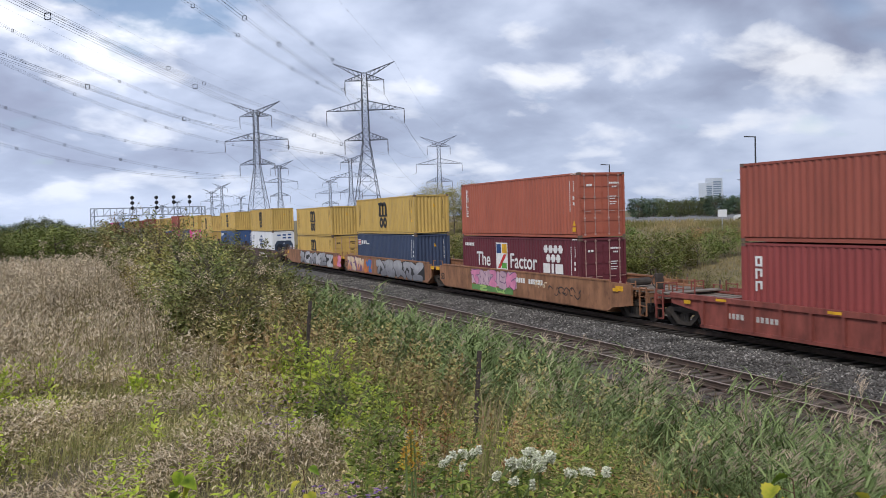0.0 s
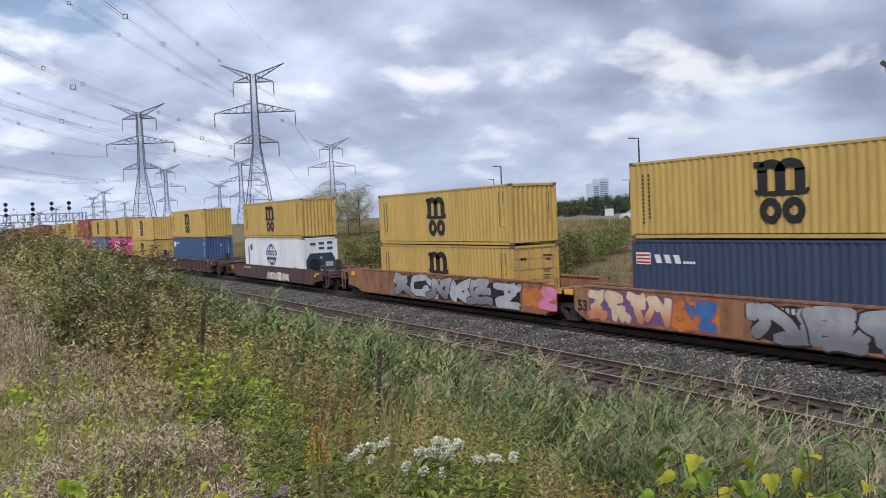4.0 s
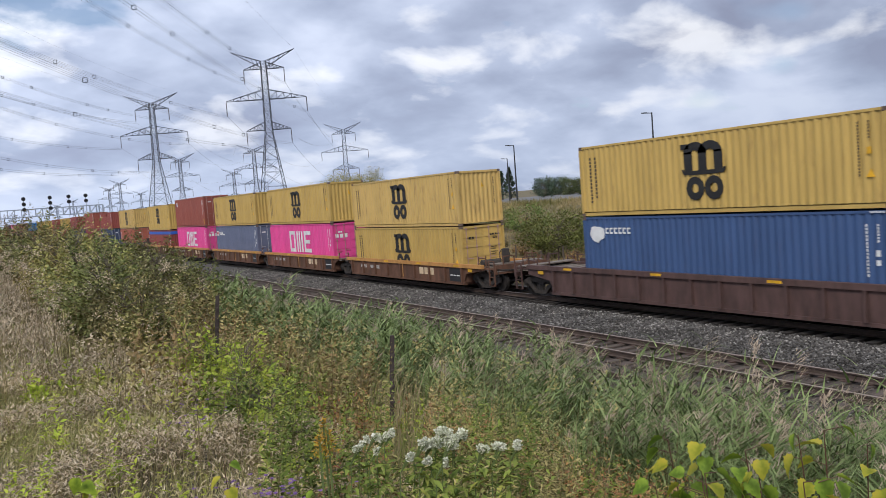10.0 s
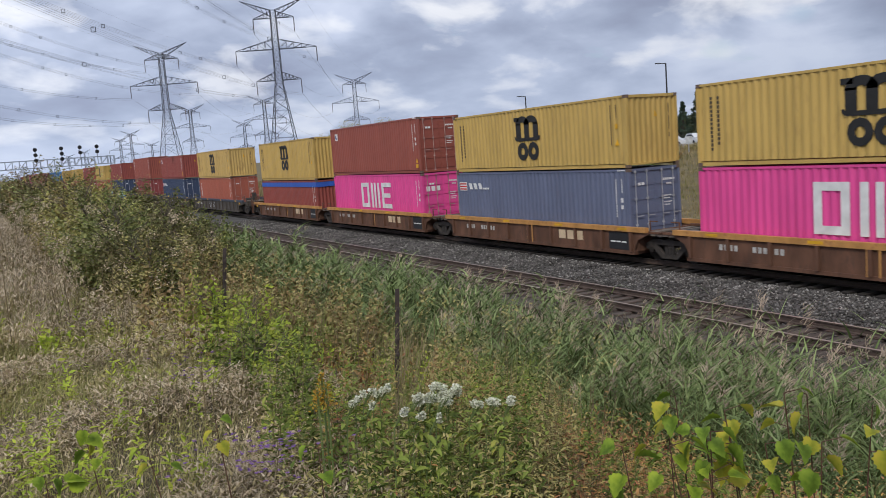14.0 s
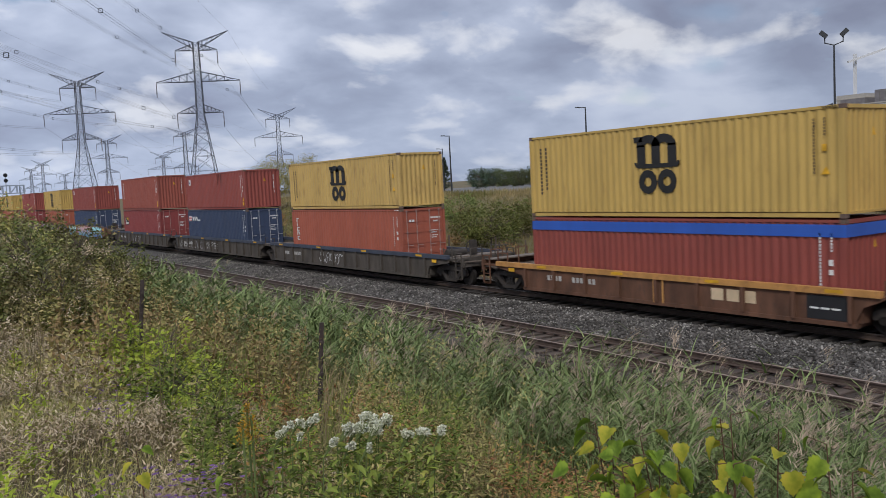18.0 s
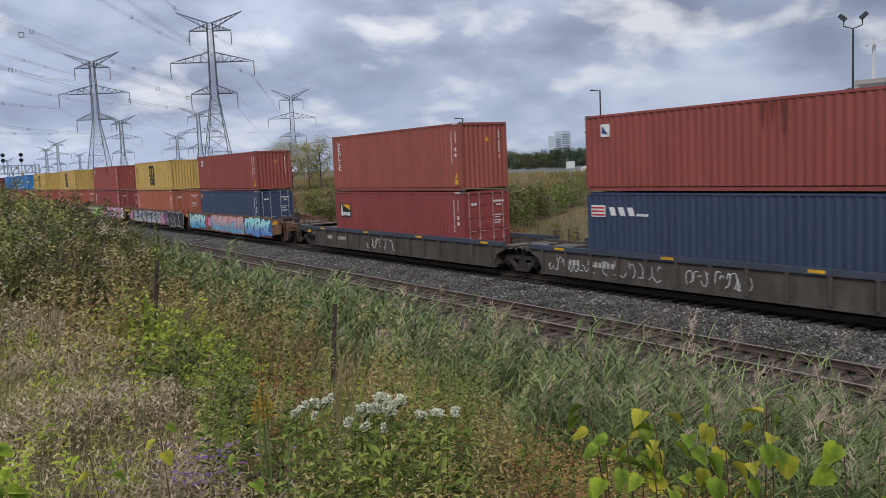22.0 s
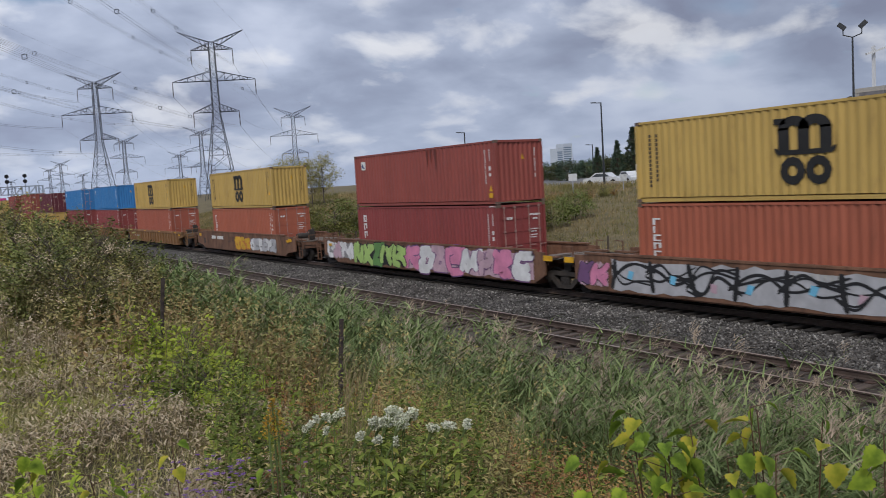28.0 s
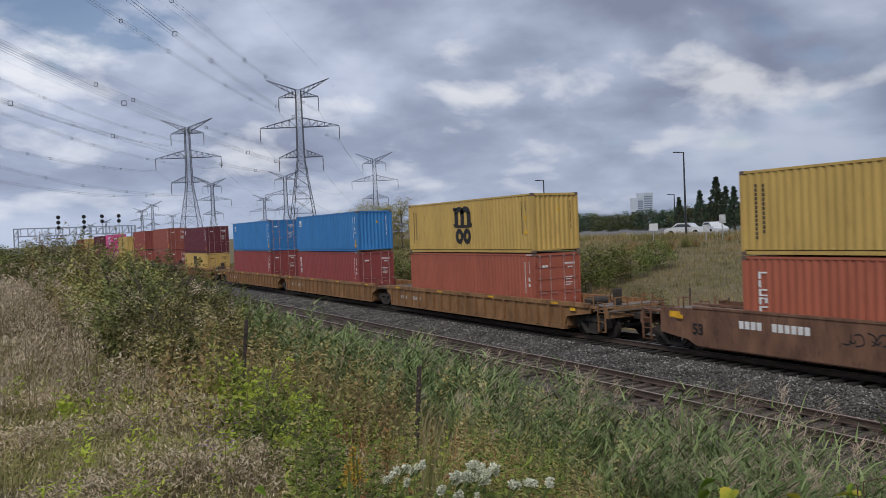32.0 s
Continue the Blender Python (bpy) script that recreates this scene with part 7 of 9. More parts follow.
WEED = foliage("green_weed_leaves", [(0.048, 0.078, 0.018), (0.12, 0.165, 0.032), (0.22, 0.265, 0.055), (0.075, 0.11, 0.024), (0.17, 0.20, 0.042), (0.34, 0.32, 0.075)])
LIME = foliage("lime_leaves", [(0.24, 0.34, 0.045), (0.36, 0.46, 0.06), (0.48, 0.52, 0.08), (0.29, 0.39, 0.055)], trans=0.4)
SHRUB = foliage("shrub_leaves", [(0.075, 0.09, 0.03), (0.17, 0.185, 0.06), (0.30, 0.285, 0.11), (0.11, 0.13, 0.045), (0.23, 0.235, 0.085), (0.40, 0.34, 0.17)], per_object=0.3)
REED = foliage("reed_leaves", [(0.046, 0.073, 0.024), (0.13, 0.182, 0.061), (0.28, 0.347, 0.147), (0.086, 0.123, 0.041), (0.19, 0.25, 0.091), (0.38, 0.40, 0.193)])
PLUME = foliage("reed_plumes", [(0.24, 0.18, 0.13), (0.34, 0.265, 0.19), (0.42, 0.335, 0.25), (0.28, 0.22, 0.16)])
AUTUMN = foliage("autumn_leaves", [(0.30, 0.145, 0.06), (0.44, 0.28, 0.09), (0.28, 0.10, 0.06), (0.42, 0.32, 0.12), (0.26, 0.18, 0.09), (0.36, 0.31, 0.09)])
GOLD = foliage("goldenrod_bloom", [(0.42, 0.22, 0.03), (0.50, 0.30, 0.04), (0.32, 0.17, 0.025)])
ASTER = foliage("purple_aster", [(0.18, 0.09, 0.27), (0.25, 0.14, 0.36), (0.13, 0.065, 0.20)])
WHITEF = foliage("white_florets", [(0.54, 0.54, 0.44), (0.70, 0.69, 0.60), (0.40, 0.42, 0.28), (0.62, 0.60, 0.48)], trans=0.2)
STEM = foliage("brown_stems", [(0.13, 0.10, 0.055), (0.20, 0.155, 0.085), (0.16, 0.15, 0.06)], trans=0)


def on_ground(x, y, dz=0.0):
    return np.stack([x, y, ground_z(x, y) + dz], -1)


def grass():
    rng = np.random.default_rng(31)
    items_s, items_g, items_d = [], [], []
    # dry grass with curled dead leaves, in drifts over the flat top of the bank
    for n, az0, az1, r0, r1, power, hmin, hmax, w0 in ((84000, -12, 34, 1.9, 12.5, 0.1, 0.05, 0.20, 0.0068), (16000, -12, 12, 11.0, 48.0, 0.2, 0.15, 0.38, 0.012)):
        x, y, r = sector(n, az0, az1, r0, r1, power, rng)
        pn = patch_noise(x, y, 2.6, 5)
        keep = (rng.random(n) < np.where(r < 7.5, np.clip(2.4 * pn - 0.75, 0.16, 0.9), np.clip(3.0 * pn - 1.1, 0.06, 1))) & (x < 1.9 + 0.09 * y)
        x, y, r = x[keep], y[keep], r[keep]
        m = len(x)
        h = rng.uniform(hmin, hmax, m) * (0.55 + 0.9 * pn[keep])
        w = w0 * np.clip(r / 7.0, 0.7, 5.0) * rng.uniform(0.7, 1.4, m)
        v, f = blades(on_ground(x, y, -0.03), h, w * 0.8, WIND + rng.normal(0, 1.5, m), rng.uniform(-0.1, 0.2, m), rng.uniform(0.0, 0.35, m), rng)
        items_d.append(pack(v, f))
        # curled pale leaves standing off the upper stem
        for lo, hi in ((0.45, 0.8), (0.7, 1.0), (0.85, 1.08)):
            q = rng.random(m) < 0.62
            k = int(q.sum())
            p = on_ground(x[q], y[q]) + np.stack([rng.normal(0, 0.03, k), rng.normal(0, 0.03, k), h[q] * rng.uniform(lo, hi, k)], -1)
            v, f = blades(p, rng.uniform(0.016, 0.038, k) * np.clip(r[q] / 8, 1, 3.0), w[q] * 1.9, rng.uniform(0, 6.28, k), rng.uniform(0.3, 1.2, k), rng.uniform(0.5, 1.8, k), rng)
            items_s.append(pack(v, f))
    stuff("dry_grass", items_s, STRAW, "pale curled dead leaves of dry grass on the bank", "grass")
    stuff("dry_grass_stems", items_d, DRYSTEM, "brown stems of dry grass on the bank", "grass")
    # olive turf between the drifts
    for n, az0, az1, r0, r1, power, hmin, hmax, w0 in ((74000, -12, 64, 1.8, 12.0, 0.15, 0.07, 0.24, 0.006), (22000, -12, 15, 6.5, 15.0, 0.4, 0.08, 0.26, 0.008), (30000, -12, 30, 10.0, 60.0, 0.2, 0.16, 0.40, 0.013)):
        x, y, r = sector(n, az0, az1, r0, r1, power, rng)
        pn = patch_noise(x, y, 3.4, 9)
        keep = (rng.random(n) < np.clip(0.35 + 1.1 * pn, 0.1, 1)) & (x < 7.5)
        x, y, r, pn = x[keep], y[keep], r[keep], pn[keep]
        m = len(x)
        h = rng.uniform(hmin, hmax, m)
        w = w0 * np.clip(r / 7.0, 0.7, 5.0) * rng.uniform(0.7, 1.4, m)
        v, f = blades(on_ground(x, y, -0.03), h, w, WIND + rng.normal(0, 1.6, m), rng.uniform(-0.05, 0.4, m), rng.uniform(0.1, 0.9, m), rng)
        items_g.append(pack(v, f))
    stuff("green_grass", items_g, MEADOW, "olive and tawny meadow turf on the bank", "grass")
    n = 34000
    x, y, r = sector(n, 34, 348, 0.5, 16.0, 0.6, rng)
    keep = (x < 7.5) & (rng.random(n) < np.clip(0.3 + patch_noise(x, y, 3.4, 9), 0, 1))
    x, y, r = x[keep], y[keep], r[keep]
    m = len(x)
    v, f = blades(on_ground(x, y, -0.03), rng.uniform(0.06, 0.2, m), 0.012 * rng.uniform(0.7, 1.4, m), rng.uniform(0, 6.28, m), rng.uniform(-0.05, 0.4, m), rng.uniform(0.1, 0.9, m), rng, segs=2)
    stuff("rear_turf", [pack(v, f)], MEADOW, "olive and tawny meadow turf about the standing place", "grass")
    # a stand of tall feathery grass farther along the flat top
    n = 5200
    x, y, r = sector(n, -13, 7.5, 9.6, 44.0, 0.3, rng)
    keep = (x < -0.5 + 0.125 * y) & (patch_noise(x, y, 5.0, 33) > 0.22)
    x, y, r = x[keep], y[keep], r[keep]
    n = len(x)
    h = rng.uniform(0.32, 0.95, n) * np.clip(0.55 + (r - 9.6) * 0.08, 0, 1.0)
    big = np.clip(r / 14, 0.8, 2.4)
    head = WIND + rng.normal(0, 0.5, n)
    stems = [pack(*blades(on_ground(x, y, -0.03), h, 0.010 * big, head, rng.uniform(0, 0.15, n), np.full(n, 0.1), rng))]
    for _ in range(3):
        stems.append(pack(*blades(on_ground(x, y) + np.stack([rng.normal(0, 0.1, n), rng.normal(0, 0.1, n), np.zeros(n)], -1), h * rng.uniform(0.5, 0.95, n), 0.012 * big, rng.uniform(0, 6.28, n), rng.uniform(0.0, 0.3, n), rng.uniform(0.1, 0.6, n), rng)))
    stuff("feather_grass_stems", stems, DRYSTEM, "brown stems of tall feathery grass in the meadow", "grass")
    per = 20
    t = rng.uniform(0.42, 1.06, (n, per))
    p = np.stack([x[:, None] + np.cos(head)[:, None] * h[:, None] * 0.14 * t + rng.normal(0, 0.055, (n, per)), y[:, None] + np.sin(head)[:, None] * h[:, None] * 0.14 * t + rng.normal(0, 0.055, (n, per)), ground_z(x, y)[:, None] + h[:, None] * t], -1).reshape(-1, 3)
    k = n * per
    v, f = blades(p, rng.uniform(0.03, 0.07, k), np.repeat(0.015 * big, per), np.repeat(head, per) + rng.normal(0, 1.8, k), rng.uniform(0.2, 0.9, k), rng.uniform(0.2, 1.0, k), rng, segs=2)
    stuff("feather_grass_heads", [pack(v, f)], FEATHER, "pale beige feathery seed heads of tall meadow grass", "grass")

grass()


def weeds():
    """Leafy upright stems: asters, goldenrods and young herbs, each kind in its own patches."""
    rng = np.random.default_rng(41)
    for mat, name, label, n, az0, az1, r0, r1, power, hmin, hmax, size, seed, thr, xmax, per in (
            (WEED, "green_weeds", "green leafy weeds and goldenrod stems on the slope", 560, 16, 34, 2.5, 5.6, 0.4, 0.30, 0.86, 0.075, 3, 0.44, 6.2, 26),
            (WEED, "shade_weeds", "dark green weeds under the bramble bush", 150, 12.5, 19, 6.0, 10.0, 0.5, 0.3, 0.65, 0.07, 4, 0.34, 6.2, 24),
            (OLIVE, "slope_weeds", "tall olive weeds along the slope", 1150, 7, 30, 6.5, 36.0, 0.4, 0.35, 1.05, 0.06, 6, 0.40, 6.4, 26),
            (OLIVE, "meadow_weeds", "low olive weeds in the dry grass", 900, -10, 42, 2.2, 10.0, 0.3, 0.10, 0.34, 0.042, 16, 0.42, 4.6, 20),
            (AUTUMN, "autumn_weeds", "rust-red and tawny autumn weeds", 1300, 19, 58, 2.6, 8.6, 0.5, 0.22, 0.62, 0.062, 8, 0.50, 5.6, 24),
            (SHRUBTOP, "yellow_weeds", "yellow-green goldenrod gone to seed", 380, 8.5, 24, 8.0, 16.0, 0.4, 0.55, 1.05, 0.07, 12, 0.38, 4.8, 26),
            (WEED, "foot_weeds", "dark green herbs at the foot of the reeds", 560, 33, 62, 2.7, 6.4, 0.5, 0.18, 0.5, 0.075, 18, 0.40, 5.8, 22),
            (AUTUMN, "tawny_weeds", "russet dead weeds at the foot of the reeds", 760, 30, 60, 2.6, 5.6, 0.5, 0.18, 0.46, 0.045, 19, 0.42, 5.0, 26),
            (OLIVE, "mixed_weeds", "olive and tan weeds among the green ones", 900, 15, 36, 2.6, 6.0, 0.4, 0.3, 0.8, 0.045, 20, 0.40, 5.0, 30),
            (LIME, "pale_weeds", "yellow-green young weeds among the grass", 900, -10, 34, 2.4, 11.0, 0.3, 0.16, 0.46, 0.075, 13, 0.55, 4.6, 16)):
        x, y, r = sector(n, az0, az1, r0, r1, power, rng)
        pn = patch_noise(x, y, 2.4, seed)
        az = np.degrees(np.arctan2(x, y))
        keep = (pn > thr) & (x < xmax) & ~((np.abs(az - 25.6) < 1.3) & (r < 8.0) & (r > 4.2)) & ~((np.abs(az - 14.2) < 1.1) & (r < 10.6) & (r > 5.5))
        x, y, r = x[keep], y[keep], r[keep]
        m = len(x)
        h = rng.uniform(hmin, hmax, m)
        big = np.clip(r / 7.0, 0.8, 2.6)
        t = np.tile(np.linspace(0.12, 1.0, per), (m, 1)) + rng.normal(0, 0.03, (m, per))
        head = np.tile(np.arange(per) * 2.4, (m, 1)) + rng.uniform(0, 6.28, (m, 1))
        lean = rng.normal(0, 0.12, (m, 1))
        bx = x[:, None] + t * h[:, None] * (0.14 + lean)
        by = y[:, None] + t * h[:, None] * (-0.08 + lean)
        bz = ground_z(x, y)[:, None] + t * h[:, None]
        pos = np.stack([bx, by, bz], -1).reshape(-1, 3)
        sz = (size * big[:, None] * (1.25 - 0.8 * t) * rng.uniform(0.6, 1.4, (m, per))).reshape(-1)
        fine = r < 6
        fl = np.repeat(fine, per)
        items = []
        if fl.any():
            v, f = leaves(pos[fl], sz[fl], head.reshape(-1)[fl], rng.uniform(-0.3, 0.9, fl.sum()), rng, aspect=0.36)
            items.append(pack(v, f))
        if (~fl).any():
            v, f = small_leaves(pos[~fl], sz[~fl], head.reshape(-1)[~fl], rng.uniform(-0.2, 1.1, (~fl).sum()), rng, 0.42)
            items.append(pack(v, f))
        v, f = blades(on_ground(x, y), h * 0.9, 0.006 * big, np.full(m, WIND), np.full(m, 0.16), np.full(m, 0.02), rng)
        stuff(name, items, mat, label, "weeds")
        stuff(name.replace("weeds", "stems"), [pack(v, f)], STEM, "thin brown weed stems", "weeds")
    # fine upright grass between the weeds of the slope
    n = 20000
    x, y, r = sector(n, 9, 62, 4.6, 17.0, 0.35, rng)
    low = 1.1 + 0.10 * y
    keep = (x > low) & (x < 6.9) & ~((np.degrees(np.arctan2(x, y)) > 13) & (np.degrees(np.arctan2(x, y)) < 23) & (r < 9.4)) & (np.degrees(np.arctan2(x, y)) < 30 + 2.2 * (r - 4.6)) & (rng.random(n) < np.clip(0.25 + 1.2 * patch_noise(x, y, 1.9, 27), 0.1, 1))
    x, y, r = x[keep], y[keep], r[keep]
    n = len(x)
    tall = (0.30 + 0.55 * patch_noise(x, y, 1.4, 28)) * np.clip(0.5 + r / 14, 0.6, 1.15)
    v, f = blades(on_ground(x, y, -0.03), tall * rng.uniform(0.55, 1.15, n), 0.006 * np.clip(r / 6.0, 0.7, 2.4) * rng.uniform(0.6, 1.5, n), WIND + rng.normal(0, 0.9, n), rng.uniform(-0.05, 0.22, n), rng.uniform(0.0, 0.5, n), rng)
    pale = patch_noise(x, y, 1.6, 29) + rng.normal(0, 0.22, n) > 0.5
    stuff("slope_grass", [pack(v[pale], f)], foliage("pale_slope_grass", [(0.20, 0.15, 0.08), (0.30, 0.235, 0.135), (0.40, 0.32, 0.20), (0.25, 0.21, 0.09)]), "straw-coloured tall grass on the slope", "grass")
    stuff("slope_green_grass", [pack(v[~pale], f)], foliage("green_slope_grass", [(0.09, 0.13, 0.036), (0.17, 0.22, 0.06), (0.28, 0.30, 0.09), (0.13, 0.17, 0.045)]), "green tall grass on the slope", "grass")
    # asters gone to pale down, standing in drifts among the shrubs
    n = 330
    x, y, r = sector(n, -3, 14, 9.0, 26.0, 0.3, rng)
    keep = (patch_noise(x, y, 2.8, 61) > 0.42) & (x < 4.8)
    x, y, r = x[keep], y[keep], r[keep]
    n = len(x)
    h = rng.uniform(0.7, 1.5, n) * np.clip(0.5 + r / 24, 0.6, 1.1)
    stalks = [pack(*blades(on_ground(x, y), h, 0.007 * np.clip(r / 8, 0.7, 2), rng.uniform(0, 6.28, n), rng.uniform(0, 0.12, n), np.zeros(n), rng))]
    per = 34
    ball = rng.normal(0, 1, (n, per, 3)) * np.array([0.045, 0.045, 0.035])
    p = (np.stack([x, y, ground_z(x, y) + h * 0.95], -1)[:, None] + ball).reshape(-1, 3)
    k = n * per
    v, f = small_leaves(p, np.repeat(np.clip(r / 10, 0.9, 2), per) * rng.uniform(0.012, 0.026, k), rng.uniform(0, 6.28, k), rng.uniform(-0.5, 1.0, k), rng, 0.8)
    stuff("aster_stalks", stalks, STEM, "thin stalks of asters gone to seed", "weeds")
    stuff("aster_down", [pack(v, f)], FEATHER, "pale downy seed heads of asters", "weeds")
    # tall bare stalks with small seed heads over the slope
    n = 520
    x, y, r = sector(n, 7, 40, 4.0, 26.0, 0.4, rng)
    keep = x < 6.0
    x, y, r = x[keep], y[keep], r[keep]
    n = len(x)
    h = rng.uniform(0.7, 1.3, n) * np.clip(0.55 + r / 20, 0.6, 1)
    lean = rng.uniform(0, 0.2, n)
    items = [pack(*blades(on_ground(x, y), h, 0.009 * np.clip(r / 8, 0.7, 2), np.full(n, WIND), lean, np.zeros(n), rng))]
    per = 14
    p = np.stack([x + np.cos(WIND) * lean * h, y + np.sin(WIND) * lean * h, ground_z(x, y) + h * 0.92], -1)
    p = (p[:, None] + rng.normal(0, 0.035, (n, per, 3)) * np.array([1, 1, 1.6])).reshape(-1, 3)
    k = n * per
    v, f = small_leaves(p, np.repeat(np.clip(r / 8, 0.7, 2), per) * rng.uniform(0.02, 0.05, k), rng.uniform(0, 6.28, k), rng.uniform(-0.3, 0.9, k), rng, 0.5)
    stuff("dry_stalks", items, STEM, "tall bare brown weed stalks on the slope", "weeds")
    stuff("stalk_seed_heads", [pack(v, f)], OLIVE, "small tawny seed heads on dry weed stalks", "weeds")

weeds()


SWAY = []


def reeds():
    """Common reed on the lower slope in clumps that sway, leaning with the wind, with feathery plumes."""
    rng = np.random.default_rng(51)
    n = 11500
    x = rng.uniform(4.4, 11.0, n)
    y = 2.2 + 38 * rng.random(n) ** 1.5
    low = 5.7 + 0.9 * (patch_noise(x, y, 2.2, 15) - 0.5) - 0.05 * np.clip(y - 10, 0, 14)
    edge = 10.7 - 1.0 * patch_noise(x, y, 2.5, 77) - 0.02 * np.clip(y - 12, 0, 40)
    keep = (x < edge) & (x > low) & (patch_noise(x, y, 1.7, 14) > 0.26)
    x, y = x[keep], y[keep]
    m = len(x)
    g = ground_z(x, y)
    front = np.clip((x - low[keep]) / 1.4, 0, 1)
    h = (0.66 + 0.88 * front) * np.where(y < 9, 1.10, 1.0) * (0.62 + 0.72 * patch_noise(x, y, 1.3, 52)) * rng.uniform(0.72, 1.08, m)
    wind = WIND + rng.normal(0, 0.9, m)
    bend = rng.uniform(0.02, 0.26, m)
    clump = (np.floor(x / 1.7) * 60 + np.floor(y / (1.9 + 0.04 * y))).astype(int)
    plume = rng.random(m) < 0.29
    far = np.clip(np.hypot(x, y) / 12.0, 0.8, 2.2)
    # farther up the line the reeds show more bare straw-coloured stem
    bare = np.clip((y - 10) / 12, 0, 0.45)
    for c in np.unique(clump):
        q = clump == c
        if q.sum() < 8:
            continue
        pivot = np.array([x[q].mean(), y[q].mean(), g[q].mean()])
        X, Y, G, H, W, B, R, E = x[q], y[q], g[q], h[q], wind[q], bend[q], far[q], bare[q]
        k, per = len(X), 11
        th = thing("reed_clump", "blue-green common reeds leaning in the wind beside the track", "reeds", "reed clumps")
        v, f = pack(*blades(np.stack([X, Y, G], -1), H, 0.013 * R, W, B, np.full(k, 0.08), rng))
        part("stalk", raw_mesh("stalk", v - pivot, f, REEDSTEM), None, th)["kind"] = "stuff"
        t = np.linspace(0, 1, per)[None] * (0.97 - 0.22 - E)[:, None] + (0.22 + E)[:, None] + rng.normal(0, 0.03, (k, per))
        run = (B[:, None] * t + 0.08 * t ** 2.5) * H[:, None]
        pos = np.stack([X[:, None] + np.cos(W)[:, None] * run, Y[:, None] + np.sin(W)[:, None] * run, G[:, None] + t * H[:, None] * 0.99], -1).reshape(-1, 3)
        kk = len(pos)
        heads = np.repeat(W, per) + rng.normal(0, 1.7, kk)
        v, f = pack(*blades(pos, rng.uniform(0.13, 0.30, kk), np.repeat(R, per) * rng.uniform(0.017, 0.034, kk), heads, rng.uniform(0.4, 1.3, kk), rng.uniform(0.3, 1.2, kk), rng))
        part("foliage", raw_mesh("foliage", v - pivot, f, REED), None, th)["kind"] = "stuff"
        s = plume[q]
        mm = int(s.sum())
        if mm:
            tip = np.stack([X + np.cos(W) * (B + 0.08) * H, Y + np.sin(W) * (B + 0.08) * H, G + H * 0.97], -1)[s]
            per = 22
            pp = (tip[:, None] + np.stack([rng.normal(0, 0.026, (mm, per)), rng.normal(0, 0.026, (mm, per)), rng.uniform(-0.06, 0.18, (mm, per))], -1)).reshape(-1, 3)
            v, f = pack(*blades(pp, rng.uniform(0.04, 0.10, mm * per), rng.uniform(0.008, 0.016, mm * per), np.repeat(W[s], per) + rng.normal(0, 0.6, mm * per), rng.uniform(0.4, 1.3, mm * per), rng.uniform(0.4, 1.2, mm * per), rng, segs=2))
            part("plume", raw_mesh("plume", v - pivot, f, PLUME), None, th)["kind"] = "stuff"
        th.matrix_basis = pose(*pivot)
        SWAY.append((th, tuple(float(a) for a in pivot), 2.2, 1.9 + 0.5 * rng.random(), 0.35 * pivot[0] + 0.5 * pivot[1]))

reeds()


def far_bank():
    """Tall autumn grass on the rise beyond the railway, and on the level ground far along the line."""
    rng = np.random.default_rng(61)
    n = 150000
    x = 26.2 + 41 * rng.random(n) ** 1.3
    y = 2 + 150 * rng.random(n) ** 1.35
    r = np.hypot(x, y)
    h = rng.uniform(0.14, 0.46, n) * (0.7 + 0.6 * patch_noise(x, y, 9.0, 17)) * (1.0 + 0.9 * np.exp(-((x - 27.6) / 1.6) ** 2)) * np.where(x > 60, 2.0, 1.0)
    v, f = blades(on_ground(x, y, -0.05), h, 0.026 * np.clip(r / 40, 0.7, 3) * rng.uniform(0.6, 1.4, n), WIND + rng.normal(0, 2.2, n), rng.uniform(0.0, 0.3, n), rng.uniform(0, 0.6, n), rng)
    tone = patch_noise(x, y, 12.0, 19) + rng.normal(0, 0.16, n) + 0.45 * np.exp(-((x - 26.5) / 4.5) ** 2)
    a = tone > 0.5
    mat = foliage("far_bank_grass", [(0.20, 0.155, 0.068), (0.31, 0.24, 0.12), (0.25, 0.20, 0.085), (0.40, 0.31, 0.175), (0.19, 0.155, 0.06)])
    mat2 = foliage("far_bank_weeds", [(0.10, 0.105, 0.036), (0.155, 0.15, 0.052), (0.22, 0.185, 0.078), (0.125, 0.125, 0.042)])
    stuff("bank_grass", [pack(v[a], f)], mat, "tall tawny grass on the rise beyond the railway", "grass")
    stuff("bank_weeds", [pack(v[~a], f)], mat2, "olive weeds on the rise beyond the railway", "grass")


far_bank()


BARK = surface("grey_brown_bark", (0.10, 0.08, 0.062), rough=0.95, vary=0.3, scale=5, stretch=(1, 1, 0.25), bump=0.5)
CROWNS = {}


